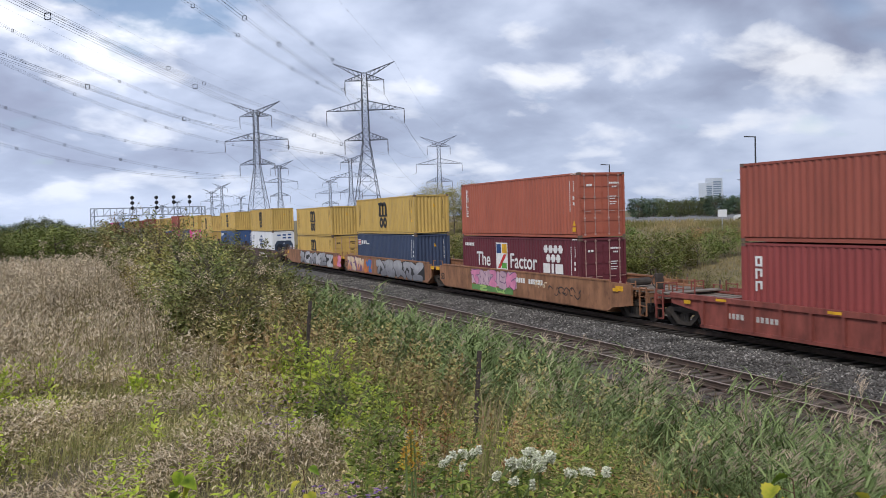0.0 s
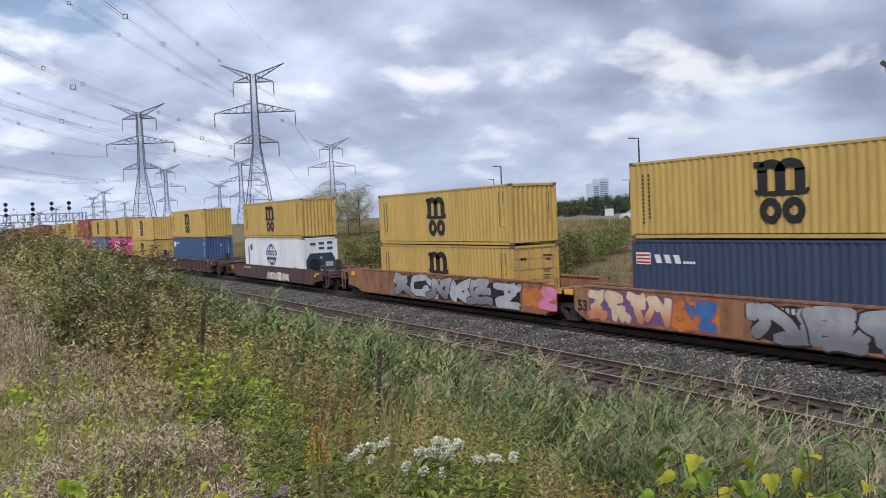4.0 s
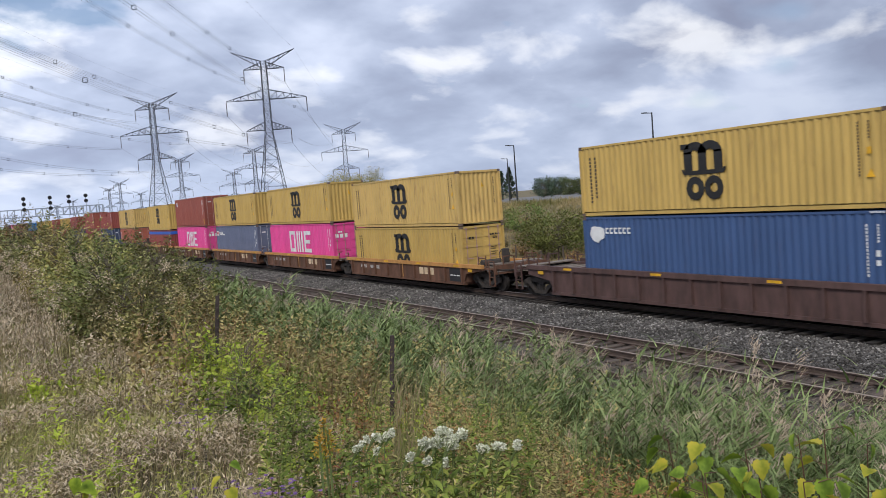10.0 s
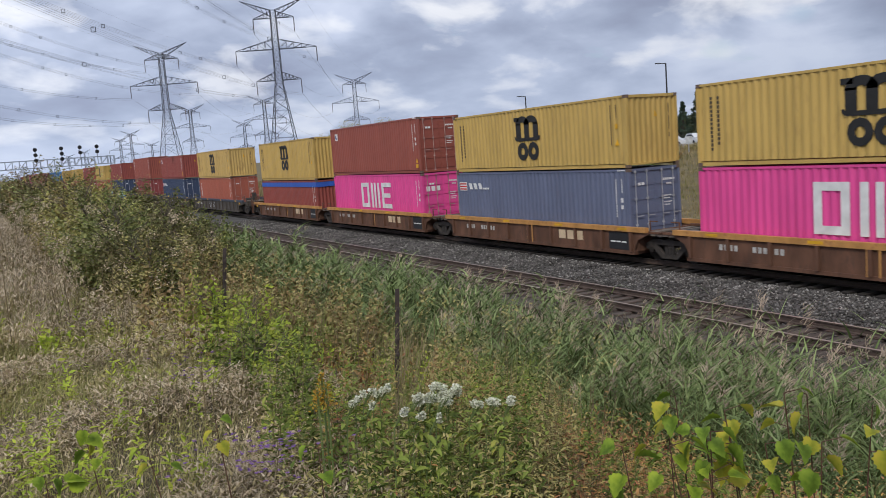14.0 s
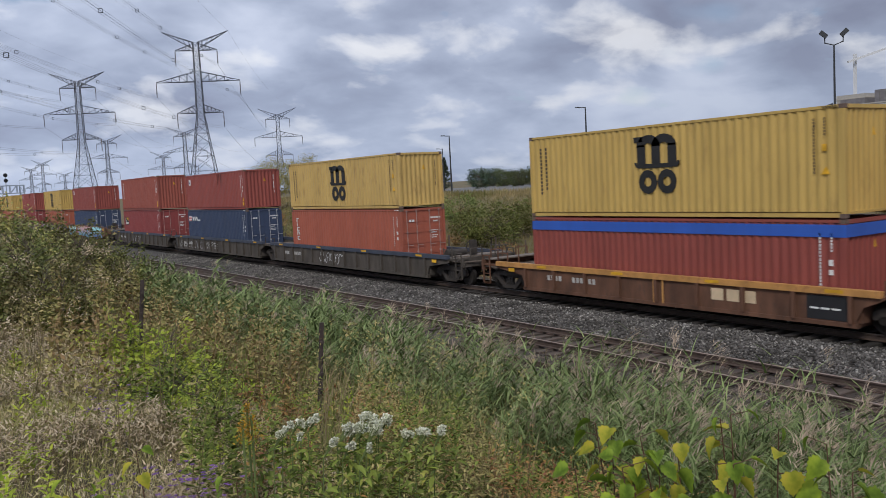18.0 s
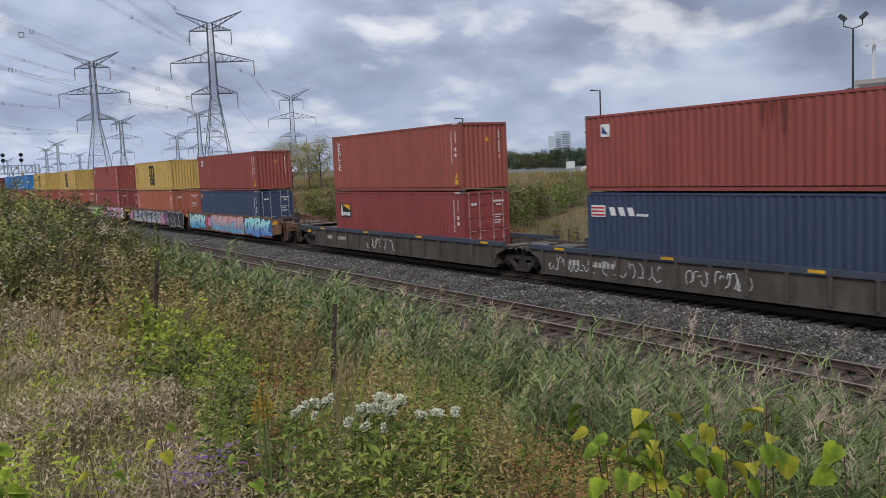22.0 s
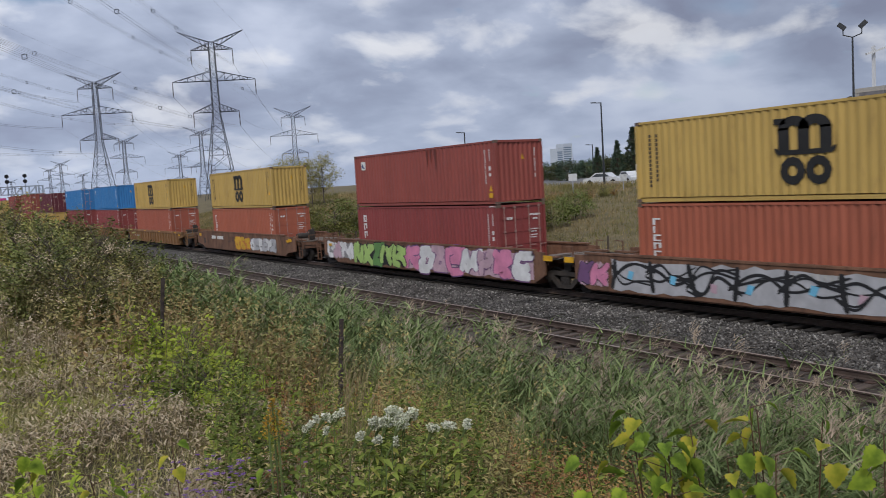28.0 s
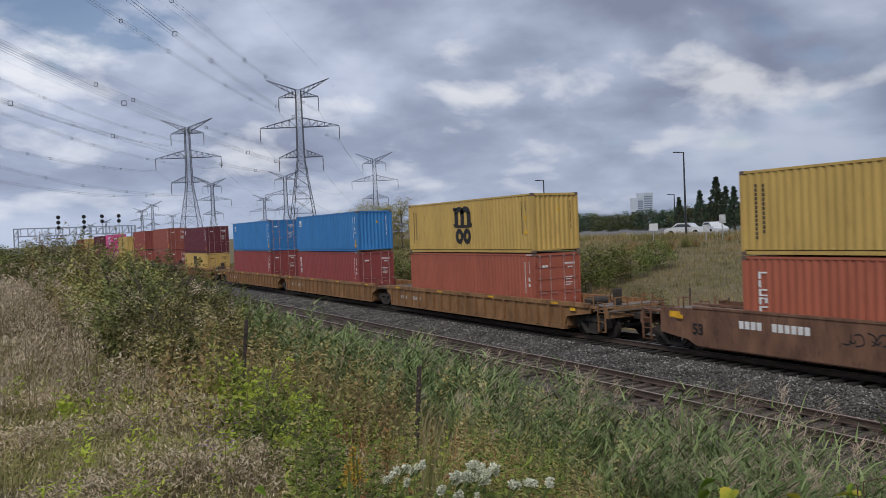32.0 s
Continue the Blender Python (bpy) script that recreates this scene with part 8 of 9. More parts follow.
def crown_mesh(key, h, rad, n, leaf, mat, seed, shape="round"):
    """A crown of many small leaves gathered on twigs, with gaps and an uneven outline."""
    def make():
        rng = np.random.default_rng(seed)
        clumps = 46 if shape != "cone" else 170
        if shape == "cone":
            t = rng.random(clumps) ** 0.8
            rr = rad * (1 - t) * rng.uniform(0.55, 1.0, clumps) + 0.12
            a = rng.uniform(0, 6.28, clumps)
            c = np.stack([rr * np.cos(a), rr * np.sin(a), h * (0.12 + 0.88 * t)], -1)
            cr = rad * (0.05 + 0.15 * (1 - t))
        else:
            d = rng.normal(size=(clumps, 3))
            d /= np.linalg.norm(d, axis=1)[:, None]
            q = rng.uniform(0.35, 1.0, clumps) ** 0.6
            c = d * q[:, None] * np.array([rad, rad, h * 0.36]) + np.array([0, 0, h * 0.60])
            if shape == "bush":
                c = d * q[:, None] * np.array([rad, rad, h * 0.42]) + np.array([0, 0, h * 0.50])
            cr = rad * rng.uniform(0.16, 0.34, clumps)
        if shape == "shoots":
            # leaves along shoots that rise and spread from the foot
            shoots = 40
            a, sp = rng.uniform(0, 6.28, shoots), rad * rng.uniform(0.1, 1.0, shoots) ** 0.7
            hh = h * rng.uniform(0.55, 1.05, shoots) * (1.0 - 0.35 * (sp / rad) ** 2)
            i = rng.integers(0, shoots, n)
            t = rng.uniform(0.12, 1.0, n)
            pos = np.stack([sp[i] * np.cos(a[i]) * t ** 0.8, sp[i] * np.sin(a[i]) * t ** 0.8, hh[i] * t], -1)
            pos += rng.normal(size=(n, 3)) * (rad * 0.10 * (1.25 - t))[:, None]
            pos[:, 2] = np.maximum(pos[:, 2], 0.05)
            v, f = small_leaves(pos, leaf * rng.uniform(0.5, 1.5, n) * (1.2 - 0.5 * t), rng.uniform(0, 6.28, n), rng.uniform(-0.9, 0.7, n), rng, 0.5)
            return raw_mesh("crown", *pack(v, f), mat), np.stack([sp * np.cos(a), sp * np.sin(a), hh], -1)
        i = rng.integers(0, clumps, n)
        off = np.clip(rng.normal(size=(n, 3)), -1.5, 1.5) * cr[i][:, None] * np.array([0.62, 0.62, 0.45 if shape == "cone" else 0.6])
        pos = c[i] + off
        pos[:, 2] = np.maximum(pos[:, 2], 0.05)
        v, f = small_leaves(pos, leaf * rng.uniform(0.6, 1.5, n), rng.uniform(0, 6.28, n), rng.uniform(-0.9, 0.6, n), rng, 0.62)
        return raw_mesh("crown", *pack(v, f), mat), c
    if key not in CROWNS:
        CROWNS[key] = make()
    return CROWNS[key]


def trunk_mesh(key, h, rad, centers, seed, thick):
    def make():
        rnd = random.Random(seed)
        bm = bmesh.new()
        last, z = Vector((0, 0, -0.3)), 0.0
        top = h * 0.8
        for k in range(1, 6):
            p = Vector((rnd.uniform(-0.04, 0.04) * h * 0.5, rnd.uniform(-0.04, 0.04) * h * 0.5, top * k / 5))
            tube(bm, last, p, thick * (1.15 - 0.19 * k) * 1.02, 7, thick * (1.15 - 0.19 * (k + 1)))
            last = p
        for c in centers[:: max(1, len(centers) // 22)]:
            c = Vector(c)
            s = Vector((0, 0, max(0.12 * h, min(top * 0.9, c.z * 0.72))))
            tube(bm, s, c, thick * 0.34, 5, thick * 0.08)
        return mesh_of(bm, "trunk", BARK)
    return shared(("trunk", key), make)


def tree(name, key, x, y, h, rad, n, leaf, mat, label, category, shape="round", seed=1, thick=None, yaw=0.0, s=1.0, base=None, group=""):
    crown, centers = crown_mesh(key, h, rad, n, leaf, mat, seed, shape)
    tr = trunk_mesh(key, h, rad, centers, seed, thick or 0.035 * h * (0.5 if shape == "bush" else 1))
    th = thing(name, label, category, group)
    part("crown", crown, None, th)
    part("trunk", tr, None, th)
    z = float(ground_z(x, y)) if base is None else base
    th.matrix_basis = pose(x, y, z, 0, 0, yaw) @ Matrix.Diagonal((s, s, s, 1))
    return th


DARKC = foliage("dark_conifer_needles", [(0.042, 0.066, 0.045), (0.065, 0.098, 0.062), (0.095, 0.128, 0.075)], trans=0.05, per_object=0.3)
DECID = foliage("dull_green_leaves", [(0.06, 0.085, 0.042), (0.10, 0.13, 0.055), (0.155, 0.165, 0.065)], trans=0.15, per_object=0.3)
YELLOWL = foliage("yellow_green_leaves", [(0.15, 0.15, 0.04), (0.27, 0.25, 0.06), (0.37, 0.31, 0.08), (0.21, 0.20, 0.05)], trans=0.25)
REDL = foliage("dark_red_leaves", [(0.11, 0.03, 0.025), (0.17, 0.05, 0.035), (0.08, 0.03, 0.025)], trans=0.15)
WILLOW = foliage("willow_leaves", [(0.085, 0.115, 0.032), (0.145, 0.18, 0.05), (0.22, 0.235, 0.08)], trans=0.25, per_object=0.3)


def woods():
    rnd = random.Random(14)
    # thin yellowing trees behind the train
    for az, d, h in ((22.2, 128, 8.4), (23.3, 132, 9.0), (24.4, 126, 8.0), (25.2, 124, 8.6), (21.3, 140, 7.6)):
        x, y = polar(az, d)
        tree("tree", "thin", x, y, 8.6, 2.9, 3400, 0.22, YELLOWL, "sparse yellowing tree beyond the railway", "tree", seed=3, thick=0.13, yaw=rnd.uniform(0, 360), s=0.9 * h / 8.6, group="trees beyond the railway")
    # green bushes beyond the line
    for az, d, h in ((25.8, 74, 4.4), (27.0, 78, 4.0), (28.5, 84, 3.6), (37.4, 58, 3.7), (36.4, 60, 3.3), (38.9, 62, 3.1), (40.3, 64, 3.0), (42.0, 67, 2.7), (35.4, 72, 3.4), (33.6, 80, 3.0), (31.2, 88, 2.8)):
        x, y = polar(az, d)
        tree("bush", "willow", x, y, 4.0, 2.3, 3200, 0.17, WILLOW, "green willow bush on the rise beyond the railway", "bush", "bush", seed=5, yaw=rnd.uniform(0, 360), s=h / 4.0, group="bushes beyond the railway")
    # low tawny and olive scrub scattered over the rise
    for k in range(170):
        if k % 4 == 0:
            cx, cy = 30.0 + 32.0 * rnd.random(), 8.0 + 95.0 * rnd.random()
        x, y = max(29.0, cx + rnd.gauss(0, 1.4)), cy + rnd.gauss(0, 2.6)
        key, mat, hh = rnd.choice((("rise_olive", SHRUBTOP, 1.5), ("rise_tawny", AUTUMN, 1.2), ("rise_green", SHRUB, 1.7)))
        if x > 64:
            continue
        tree("bush", key, x, y, hh, 0.95, 1500, 0.085, mat, "low autumn scrub on the rise beyond the railway", "bush", "shoots", seed=41 + len(key), yaw=rnd.uniform(0, 360), s=rnd.uniform(0.4, 1.1) * (0.6 if x > 56 else 1.0), thick=0.015, group="rise scrub")
    # conifers
    for az, d, h in ((45.9, 125, 9.4), (44.9, 122, 7.2), (47.0, 128, 7.8), (48.2, 126, 6.4), (43.6, 132, 6.6), (33.9, 190, 8.0), (34.4, 195, 9.0), (46.5, 150, 8.8), (50.3, 165, 8.0)):
        x, y = polar(az, d)
        tree("spruce", "spruce", x, y, 9.0, 2.1, 9500, 0.21, DARKC, "dark spruce beyond the car park", "tree", "cone", seed=7, yaw=rnd.uniform(0, 360), s=0.86 * h / 9.0, base=2.2, group="spruces")
    # a belt of dull green trees behind the car park
    for k in range(46):
        az = 36.5 + 0.42 * k + rnd.uniform(-0.2, 0.2)
        d = 190 + rnd.uniform(-18, 30)
        x, y = polar(az, d)
        h = rnd.uniform(6.0, 8.4) * (0.92 if az > 42 else 0.74)
        tree("tree", "belt" if k % 3 else "belt_dark", x, y, 8.5, 3.6, 2400, 0.42, DECID if k % 3 else DARKC, "dull green tree in the belt behind the car park", "tree", "bush", seed=9 if k % 3 else 11, yaw=rnd.uniform(0, 360), s=(1.18 if az > 48 else 1.0) * h / 8.5, base=1.8, group="tree belt")
    x, y = polar(52.3, 104)
    tree("tree", "red", x, y, 5.0, 2.0, 3200, 0.20, REDL, "dark red maple beside the low wing", "tree", seed=13, base=2.5)
    for az, d in ((61.0, 70), (62.3, 66)):
        x, y = polar(az, d)
        tree("tree", "thin", x, y, 8.6, 2.9, 3400, 0.22, YELLOWL, "sparse yellowing tree at the car park edge", "tree", seed=3, s=0.62, yaw=az * 9)
    # trees and yellow-green scrub far along the bank
    for k in range(30):
        az = -13 + 0.56 * k + rnd.uniform(-0.2, 0.2)
        d = 170 + rnd.uniform(-20, 60)
        x, y = polar(az, d)
        if az > 0.3:
            continue
        tree("tree", "belt" if k % 2 else "belt_dark", x, y, 8.5, 3.6, 2400, 0.42, DECID, "dull green tree at the far edge of the meadow", "tree", seed=9, yaw=rnd.uniform(0, 360), s=rnd.uniform(0.5, 0.85), base=0.6, group="far meadow trees")
    for k in range(26):
        az = -13 + 0.58 * k + rnd.uniform(-0.3, 0.3)
        d = 62 + rnd.uniform(-8, 10)
        x, y = polar(az, d)
        if x > 3.5:
            continue
        tree("bush", "scrub", x, y, 2.6, 1.9, 2600, 0.15, YELLOWL if k % 3 else WILLOW, "yellow-green scrub at the end of the meadow", "bush", "bush", seed=15, yaw=rnd.uniform(0, 360), s=rnd.uniform(0.75, 1.05), group="meadow scrub")


woods()


def bank_shrubs():
    """Shrubs on the edge of the bank, between the meadow and the railway."""
    rnd = random.Random(23)
    kinds = {"shrub": (2.2, 1.2, 6000, 0.095, SHRUB, "dense dark green shrub on the edge of the bank"),
             "yellowing": (2.2, 1.0, 5200, 0.085, SHRUBTOP, "olive shrub with yellowing leaves on the edge of the bank"),
             "willowy": (2.0, 1.0, 3400, 0.09, WILLOW, "willowy grey-green shrub on the slope"),
             "orange": (1.2, 0.6, 1200, 0.05, AUTUMN, "small shrub with orange autumn leaves on the slope"),
             "greenbush": (0.8, 0.5, 560, 0.085, WEED, "dark green bramble bush on the slope"),
             "limebush": (0.8, 0.46, 460, 0.095, LIME, "bright yellow-green bramble bush on the slope")}
    for az, d, h, key in (
            (6.0, 30, 2.3, "yellowing"), (4.4, 34, 2.6, "shrub"), (3.2, 38, 2.6, "yellowing"), (7.6, 27, 2.1, "yellowing"), (8.8, 23, 2.0, "shrub"), (9.8, 20.5, 1.9, "shrub"), (10.8, 18, 1.7, "willowy"),
            (7.0, 33, 2.5, "shrub"), (9.6, 26, 2.0, "yellowing"), (5.4, 26, 1.8, "yellowing"), (11.8, 16.0, 1.4, "shrub"), (6.6, 21, 1.6, "shrub"), (8.4, 17.0, 1.4, "shrub"), (12.6, 21, 1.5, "yellowing"), (9.3, 14.6, 1.2, "shrub"), (7.8, 19.0, 1.5, "yellowing"), (10.4, 14.0, 1.1, "yellowing"),
            (13.6, 24, 1.8, "willowy"), (14.8, 26, 1.8, "willowy"), (12.6, 29, 2.0, "willowy"), (10.8, 33, 2.2, "shrub"), (11.6, 38, 2.4, "willowy"), (9.4, 42, 2.5, "yellowing"), (2.2, 44, 2.6, "shrub"),
            (6.2, 17.0, 1.75, "yellowing"), (7.4, 15.0, 1.55, "shrub"), (8.7, 13.4, 1.25, "shrub"), (9.7, 12.4, 0.95, "willowy"), (10.7, 13.0, 0.95, "shrub"), (5.0, 19.0, 1.75, "yellowing"), (6.9, 22.0, 1.9, "shrub"), (4.0, 24.0, 1.9, "shrub"), (8.0, 16.2, 1.5, "willowy"), (11.4, 14.8, 1.0, "yellowing"),
            (8.6, 15.4, 0.95, "orange"), (13.8, 14.5, 0.9, "orange"), (7.2, 16.5, 0.9, "orange"), (11.2, 21.5, 2.0, "orange"),
            (15.9, 9.2, 0.8, "limebush"), (15.6, 8.0, 0.75, "limebush"), (16.6, 7.2, 0.62, "greenbush"), (15.2, 7.4, 0.6, "greenbush"), (17.3, 6.6, 0.55, "limebush"), (18.4, 6.0, 0.5, "greenbush"), (19.6, 5.2, 0.42, "limebush"), (17.9, 7.6, 0.6, "limebush"), (21.2, 5.0, 0.45, "greenbush"), (13.4, 9.8, 0.85, "limebush"), (12.4, 10.6, 0.8, "limebush")):
        x, y = polar(az, d)
        hh, rad, n, leaf, mat, word = kinds[key]
        tree("shrub", key, x, y, hh, rad, n, leaf, mat, word, "shrub", "shoots", seed=31 + len(key), yaw=rnd.uniform(0, 360), s=(1.28 if hh > 1.5 else 1.0) * h / hh, thick=0.022 if hh > 1 else 0.01, group="bank shrubs")

bank_shrubs()


def flowers():
    rng = np.random.default_rng(71)
    rnd = random.Random(5)
    # white flower heads: many florets on a branched stem
    for az, el, d, w in ((27.3, -16.23, 2.95, 0.040), (27.98, -16.07, 2.98, 0.046), (28.8, -15.54, 3.0, 0.050), (29.48, -15.73, 2.96, 0.046), (29.98, -15.84, 3.0, 0.038), (28.49, -15.96, 2.92, 0.050), (29.25, -16.23, 2.9, 0.048), (30.1, -15.63, 3.03, 0.030),
                         (24.07, -15.45, 3.2, 0.030), (24.77, -15.44, 3.2, 0.040), (22.95, -16.04, 3.1, 0.032), (23.5, -15.55, 3.3, 0.022), (25.3, -15.27, 3.2, 0.022), (24.2, -16.34, 3.1, 0.022),
                         (31.46, -16.87, 3.0, 0.040), (32.6, -16.83, 3.05, 0.045), (33.9, -16.64, 3.0, 0.036), (28.77, -17.43, 2.85, 0.026), (27.6, -17.16, 2.9, 0.030), (26.3, -16.95, 2.9, 0.030)):
        x, y = polar(az, d)
        z = 4.41 + d * math.tan(radians(el))
        th = thing("white_wildflower", "white flat-topped wildflower on a leafy stem", "flower", "white wildflowers")
        for k in range(3):
            hx, hy, hz, hw = x + rnd.uniform(-0.42, 0.42) * w, y + rnd.uniform(-0.42, 0.42) * w, z + rnd.uniform(-0.4, 0.25) * w, w * rnd.uniform(0.5, 0.8)
            n = int(190 * (hw / 0.035) ** 1.4) + 20
            a, q = rng.uniform(0, 6.28, n), np.sqrt(rng.random(n)) * hw / 2
            lump = 0.010 * np.sin(q * 420 + a * 3)
            pos = np.stack([hx + q * np.cos(a), hy + q * np.sin(a), hz - (q / hw) ** 2 * 0.35 * hw + lump], -1)
            v, f = small_leaves(pos, rng.uniform(0.005, 0.010, n), rng.uniform(0, 6.28, n), rng.uniform(-0.2, 1.0, n), rng, 0.9)
            part("flower_head", raw_mesh("flower_head", *pack(v, f), WHITEF), None, th)
        g = float(ground_z(x, y))
        bm = bmesh.new()
        fork = Vector((x - 0.03, y + 0.02, z - 0.6 * w - 0.04))
        tube(bm, (x - 0.06, y + 0.04, g), fork, 0.0022, 5)
        for k in range(7):
            b = 2 * math.pi * k / 7
            tube(bm, fork, (x + 0.3 * w * math.cos(b), y + 0.3 * w * math.sin(b), z), 0.0012, 4)
        part("stem", bm, surface("green_stem", (0.12, 0.16, 0.05), rough=0.7, bump=0), th)
        n = 64
        t = rng.uniform(0.1, 0.93, n)
        pos = np.stack([x - 0.06 + 0.03 * t + rng.normal(0, 0.03, n), y + 0.04 - 0.02 * t + rng.normal(0, 0.03, n), g + t * (z - g)], -1)
        v, f = leaves(pos, rng.uniform(0.03, 0.065, n), rng.uniform(0, 6.28, n), rng.uniform(-0.6, 0.5, n), rng, 0.36)
        part("leaves", raw_mesh("leaves", *pack(v, f), WEED), None, th)
    # goldenrod
    for az, el, d in ((20.66, -14.0, 3.6), (20.9, -14.7, 3.58), (20.3, -15.0, 3.55)):
        x, y = polar(az, d)
        z = 4.41 + d * math.tan(radians(el))
        th = thing("goldenrod", "orange-yellow goldenrod spike in the weeds", "flower", "goldenrods")
        n = 160
        t = rng.random(n)
        a = rng.uniform(0, 6.28, n)
        q = 0.040 * (1 - t) * rng.random(n) + 0.003
        pos = np.stack([x + q * np.cos(a), y + q * np.sin(a), z - 0.10 + 0.10 * t], -1)
        v, f = small_leaves(pos, rng.uniform(0.008, 0.018, n), a, rng.uniform(0.1, 0.9, n), rng, 0.5)
        part("flower_spike", raw_mesh("flower_spike", *pack(v, f), GOLD), None, th)
        bm = bmesh.new()
        tube(bm, (x, y, float(ground_z(x, y))), (x, y, z), 0.005, 5)
        part("stem", bm, surface("green_stem", (0.07, 0.11, 0.03)), th)
    # purple asters in low patches
    items = []
    for az, d, n, spread in ((11.6, 5.4, 26, 0.10), (15.6, 3.38, 64, 0.12), (17.6, 3.33, 34, 0.07), (12.4, 5.5, 16, 0.08)):
        x, y = polar(az, d)
        for _ in range(n):
            fx, fy = x + rnd.gauss(0, spread), y + rnd.gauss(0, spread * 0.7)
            fz = float(ground_z(fx, fy)) + rnd.uniform(0.36, 0.54)
            k = 9
            pos = np.tile(np.array([[fx, fy, fz]]), (k, 1))
            v, f = small_leaves(pos, np.full(k, 0.013), np.arange(k) * 6.28 / k, np.full(k, rnd.uniform(0.0, 0.7)), rng, 0.35)
            items.append(pack(v, f))
    stuff("purple_asters", items, ASTER, "small purple asters in the dry grass", "flowers")


flowers()


def broad_leaf_mesh(mat):
    """A broad, toothed, pointed leaf, folded along its rib and drooping at the tip."""
    bm = bmesh.new()
    edge = [(-0.04, 0.08), (-0.07, 0.20), (0.02, 0.28), (0.04, 0.40), (0.16, 0.40), (0.24, 0.53), (0.33, 0.42), (0.44, 0.45), (0.52, 0.33), (0.64, 0.33), (0.70, 0.20), (0.82, 0.17), (0.90, 0.06)]
    rib = [bm.verts.new((max(0.0, x), 0, -0.30 * max(0.0, x) ** 2)) for x, w in edge]
    tip = bm.verts.new((1.0, 0, -0.34))
    for s in (1, -1):
        e = [bm.verts.new((x, s * w, 0.35 * w - 0.34 * max(x, 0) ** 2)) for x, w in edge]
        for i in range(len(edge) - 1):
            bm.faces.new((rib[i], e[i], e[i + 1], rib[i + 1]) if i > 0 else (rib[0], e[0], e[1], rib[1]))
        bm.faces.new((rib[-1], e[-1], tip))
    return mesh_of(bm, "leaf", mat, True)


LIMEBIG = [foliage("broad_leaf_" + k, cols, rough=0.5, trans=0.32, patchy=0.8) for k, cols in (
    ("lime", [(0.13, 0.21, 0.022), (0.22, 0.31, 0.03), (0.32, 0.37, 0.04)]), ("yellow", [(0.24, 0.29, 0.03), (0.36, 0.36, 0.04), (0.42, 0.31, 0.045)]), ("green", [(0.09, 0.15, 0.02), (0.15, 0.235, 0.028), (0.24, 0.31, 0.04)]))]


SAPS = []


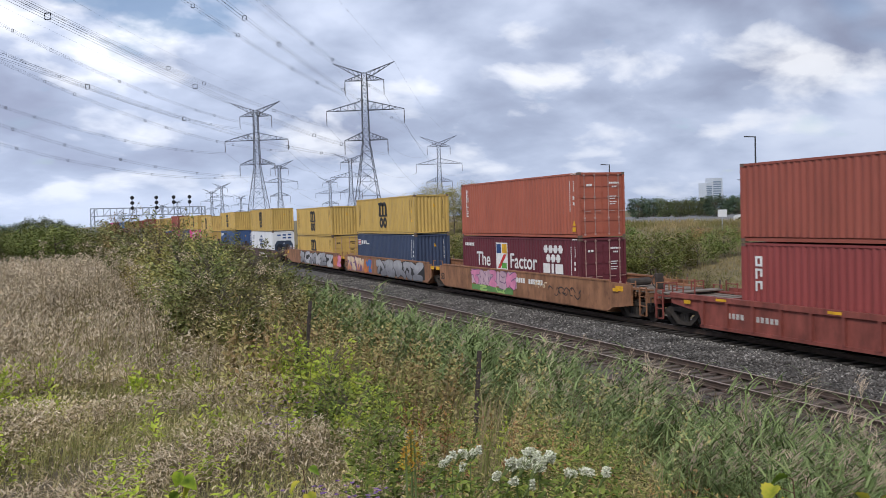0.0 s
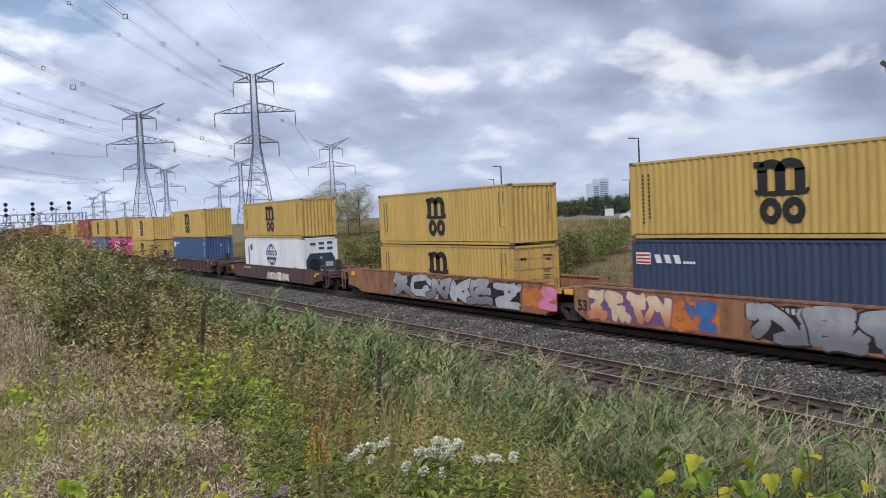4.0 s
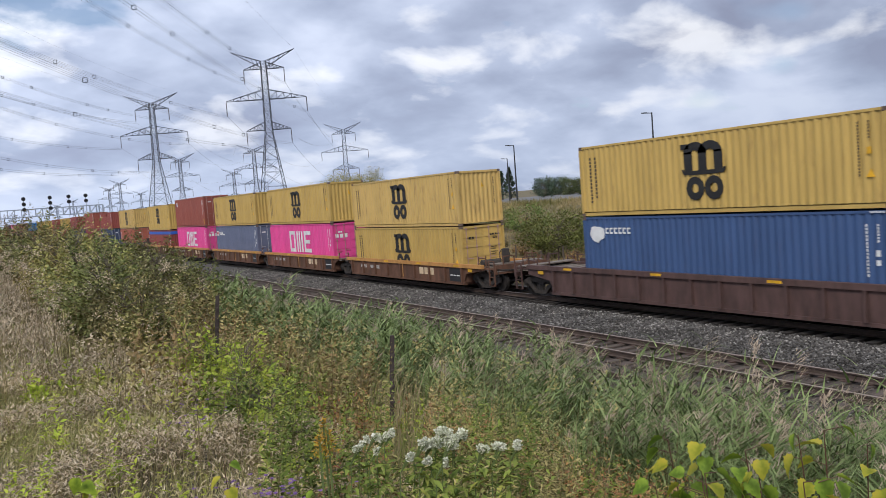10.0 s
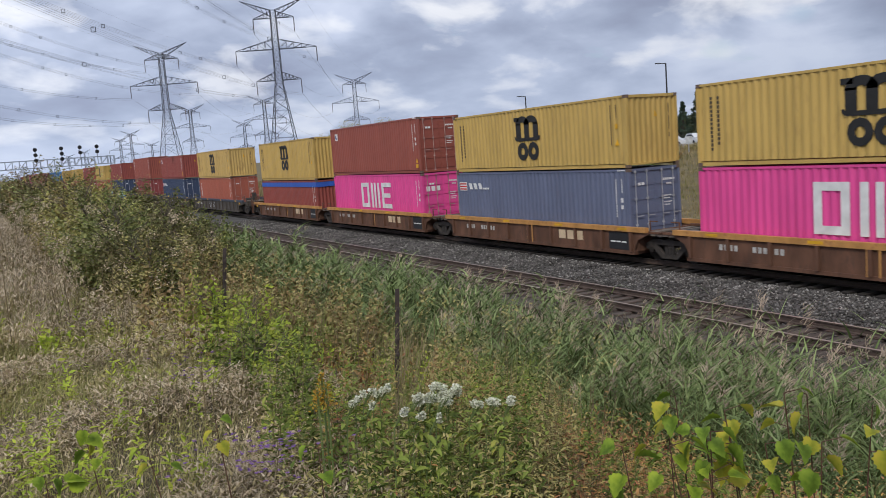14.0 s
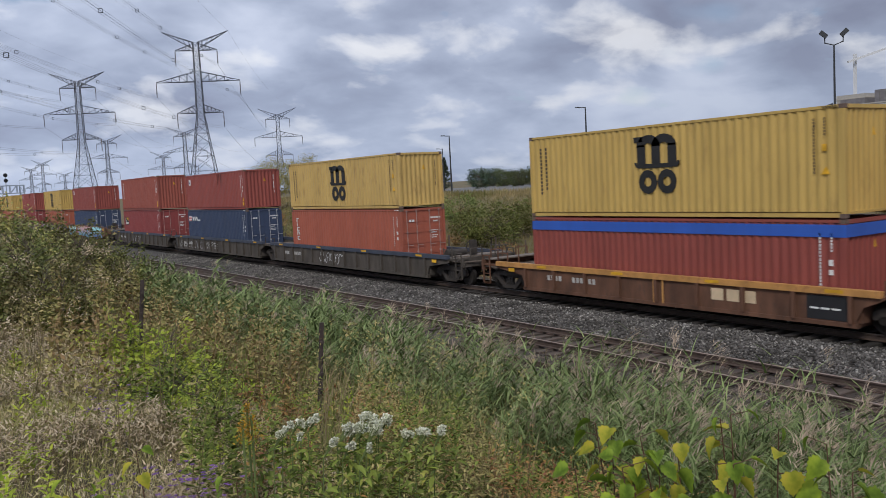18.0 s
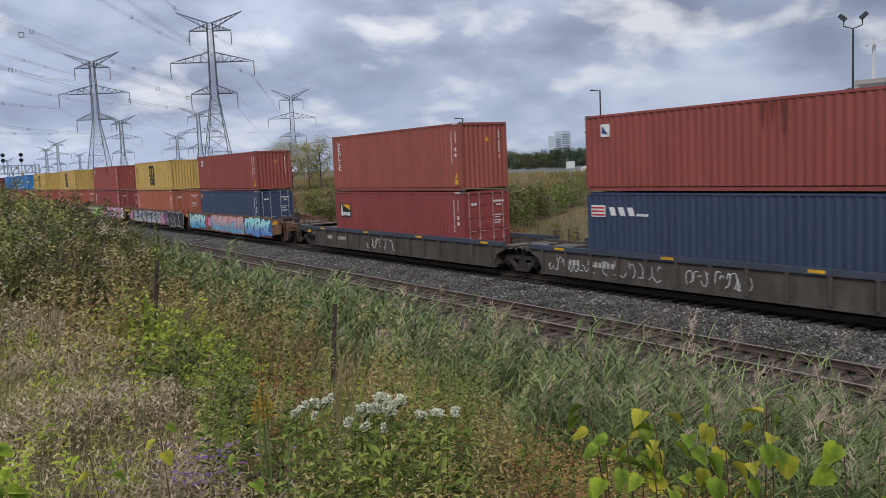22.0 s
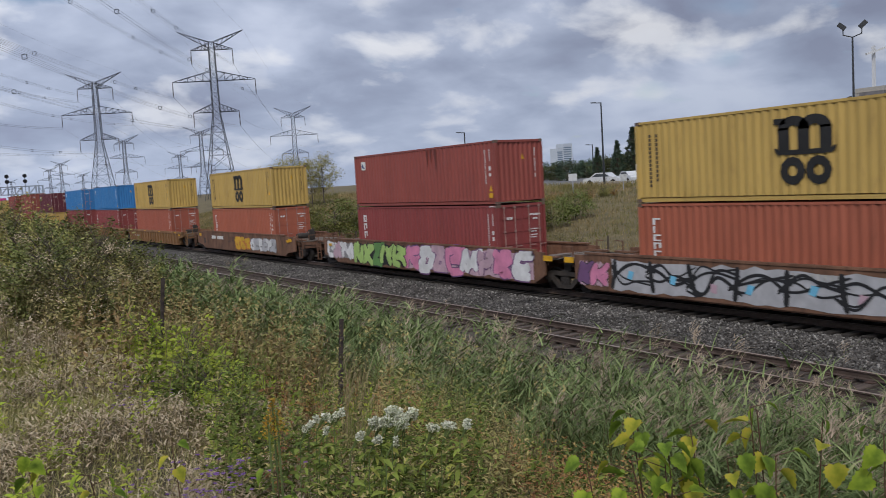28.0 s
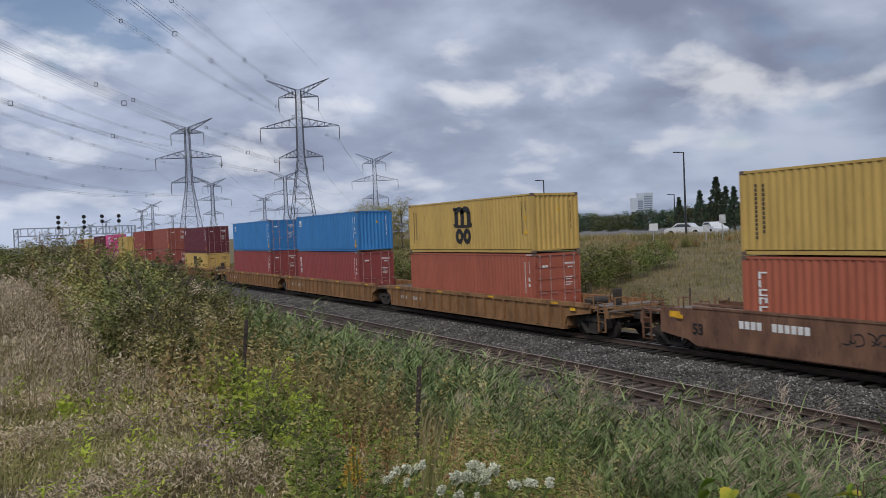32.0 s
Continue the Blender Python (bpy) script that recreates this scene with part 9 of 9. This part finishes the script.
def saplings():
    """Young vine shoots with broad drooping leaves close to the path."""
    rnd = random.Random(77)
    kinds = [broad_leaf_mesh(m) for m in LIMEBIG]
    stem_mat = surface("reddish_stem", (0.10, 0.05, 0.03), rough=0.7, bump=0)
    # bearing and dip of each shoot's top, its distance, leaves, and spread
    for az, el, d, count, spread in ((43.6, -16.6, 2.2, 3, 0.05), (45.0, -16.9, 2.2, 3, 0.05), (47.2, -17.4, 2.15, 4, 0.06), (46.0, -18.6, 2.1, 4, 0.06), (47.8, -18.3, 2.1, 3, 0.05), (45.4, -19.4, 2.08, 4, 0.06), (49.0, -17.8, 2.2, 1, 0.03), (42.3, -19.5, 2.1, 2, 0.04),
                                     (51.7, -16.2, 2.2, 1, 0.03), (52.6, -15.9, 2.2, 2, 0.04), (55.4, -16.6, 2.25, 1, 0.03), (51.5, -19.0, 2.1, 2, 0.045), (52.6, -18.9, 2.08, 2, 0.04), (58.6, -17.3, 2.25, 2, 0.04), (60.0, -18.8, 2.2, 3, 0.05),
                                     (4.6, -15.3, 3.0, 3, 0.06), (9.1, -17.1, 2.7, 2, 0.05), (19.6, -18.6, 2.6, 1, 0.04), (3.0, -17.6, 2.8, 3, 0.06), (13.4, -16.0, 2.9, 1, 0.04)):
        x, y = polar(az, d)
        z = 4.41 + d * math.tan(radians(el))
        th = thing("sapling", "young shoot with broad yellow-green leaves", "plant", "leafy shoots")
        g = float(ground_z(x, y))
        bm = bmesh.new()
        foot = Vector((x + rnd.uniform(-0.1, 0.1), y + rnd.uniform(-0.1, 0.1), g - 0.02))
        top = Vector((x, y, z))
        knee = foot.lerp(top, 0.6) + Vector((0.03, -0.02, 0))
        tube(bm, foot, knee, 0.0032, 5)
        tube(bm, knee, top, 0.0026, 5, 0.0014)
        SAPS.append((th, foot.copy(), rnd.uniform(0, 6.28)))
        for k in range(count + 2):
            at = knee.lerp(top, 0.60 + 0.40 * (k + 1) / (count + 2))
            yaw = -90 - az + rnd.uniform(-120, 120)
            tilt = rnd.uniform(-5, 75)
            away = Vector((math.cos(radians(yaw)), math.sin(radians(yaw)), 0.35)) * (spread * rnd.uniform(0.2, 1.15))
            tube(bm, at, at + away, 0.0013, 4, 0.001)
            l = part("leaf", rnd.choice(kinds), None, th)
            s = rnd.uniform(0.036, 0.064)
            p = at + away
            l.matrix_basis = Matrix.Translation(p) @ Matrix.Rotation(radians(yaw + rnd.uniform(-30, 30)), 4, "Z") @ Matrix.Rotation(radians(tilt), 4, "Y") @ Matrix.Rotation(radians(rnd.uniform(-55, 55)), 4, "X") @ Matrix.Diagonal((s, s * rnd.uniform(0.8, 1.05), s, 1))
        part("stem", bm, stem_mat, th)


saplings()

# shoots turn about their own foot in the wind
for th, foot, phase in SAPS:
    for c in th.children:
        c.matrix_basis = Matrix.Translation(-foot) @ c.matrix_basis
    th.matrix_basis = Matrix.Translation(foot)
    SWAY.append((th, tuple(foot), 3.0, 2.3, phase))


def motions():
    steps = [k * 2.0 for k in range(17)]
    for ob, y0, z in MOVING:
        walk(ob, [(t, pose(MAIN_X, y0 - travelled(t), z)) for t in steps])
    # reeds and shoots lean to and fro in the gusty wind
    for ob, (x, y, z), amount, period, phase in SWAY:
        rows = []
        for k in range(81):
            t = 0.4 * k
            gust = 0.6 + 0.4 * math.sin(0.9 * t + 0.3 * phase)
            a = amount * (0.5 + gust * math.sin(2 * math.pi * t / period + phase))
            rows.append((t, pose(x, y, z, 0.5 * a, 0.86 * a, 0)))
        walk(ob, rows)
    # the wheels roll: a turn for each 2.64 m run
    for w, y in WHEELSETS:
        rows = []
        t = 0.0
        for k in range(481):
            t = k / 15.0
            rows.append((t, pose(0, y, 0.42, math.degrees(travelled(t) / 0.42) % 360.0)))
        walk(w, rows)


motions()
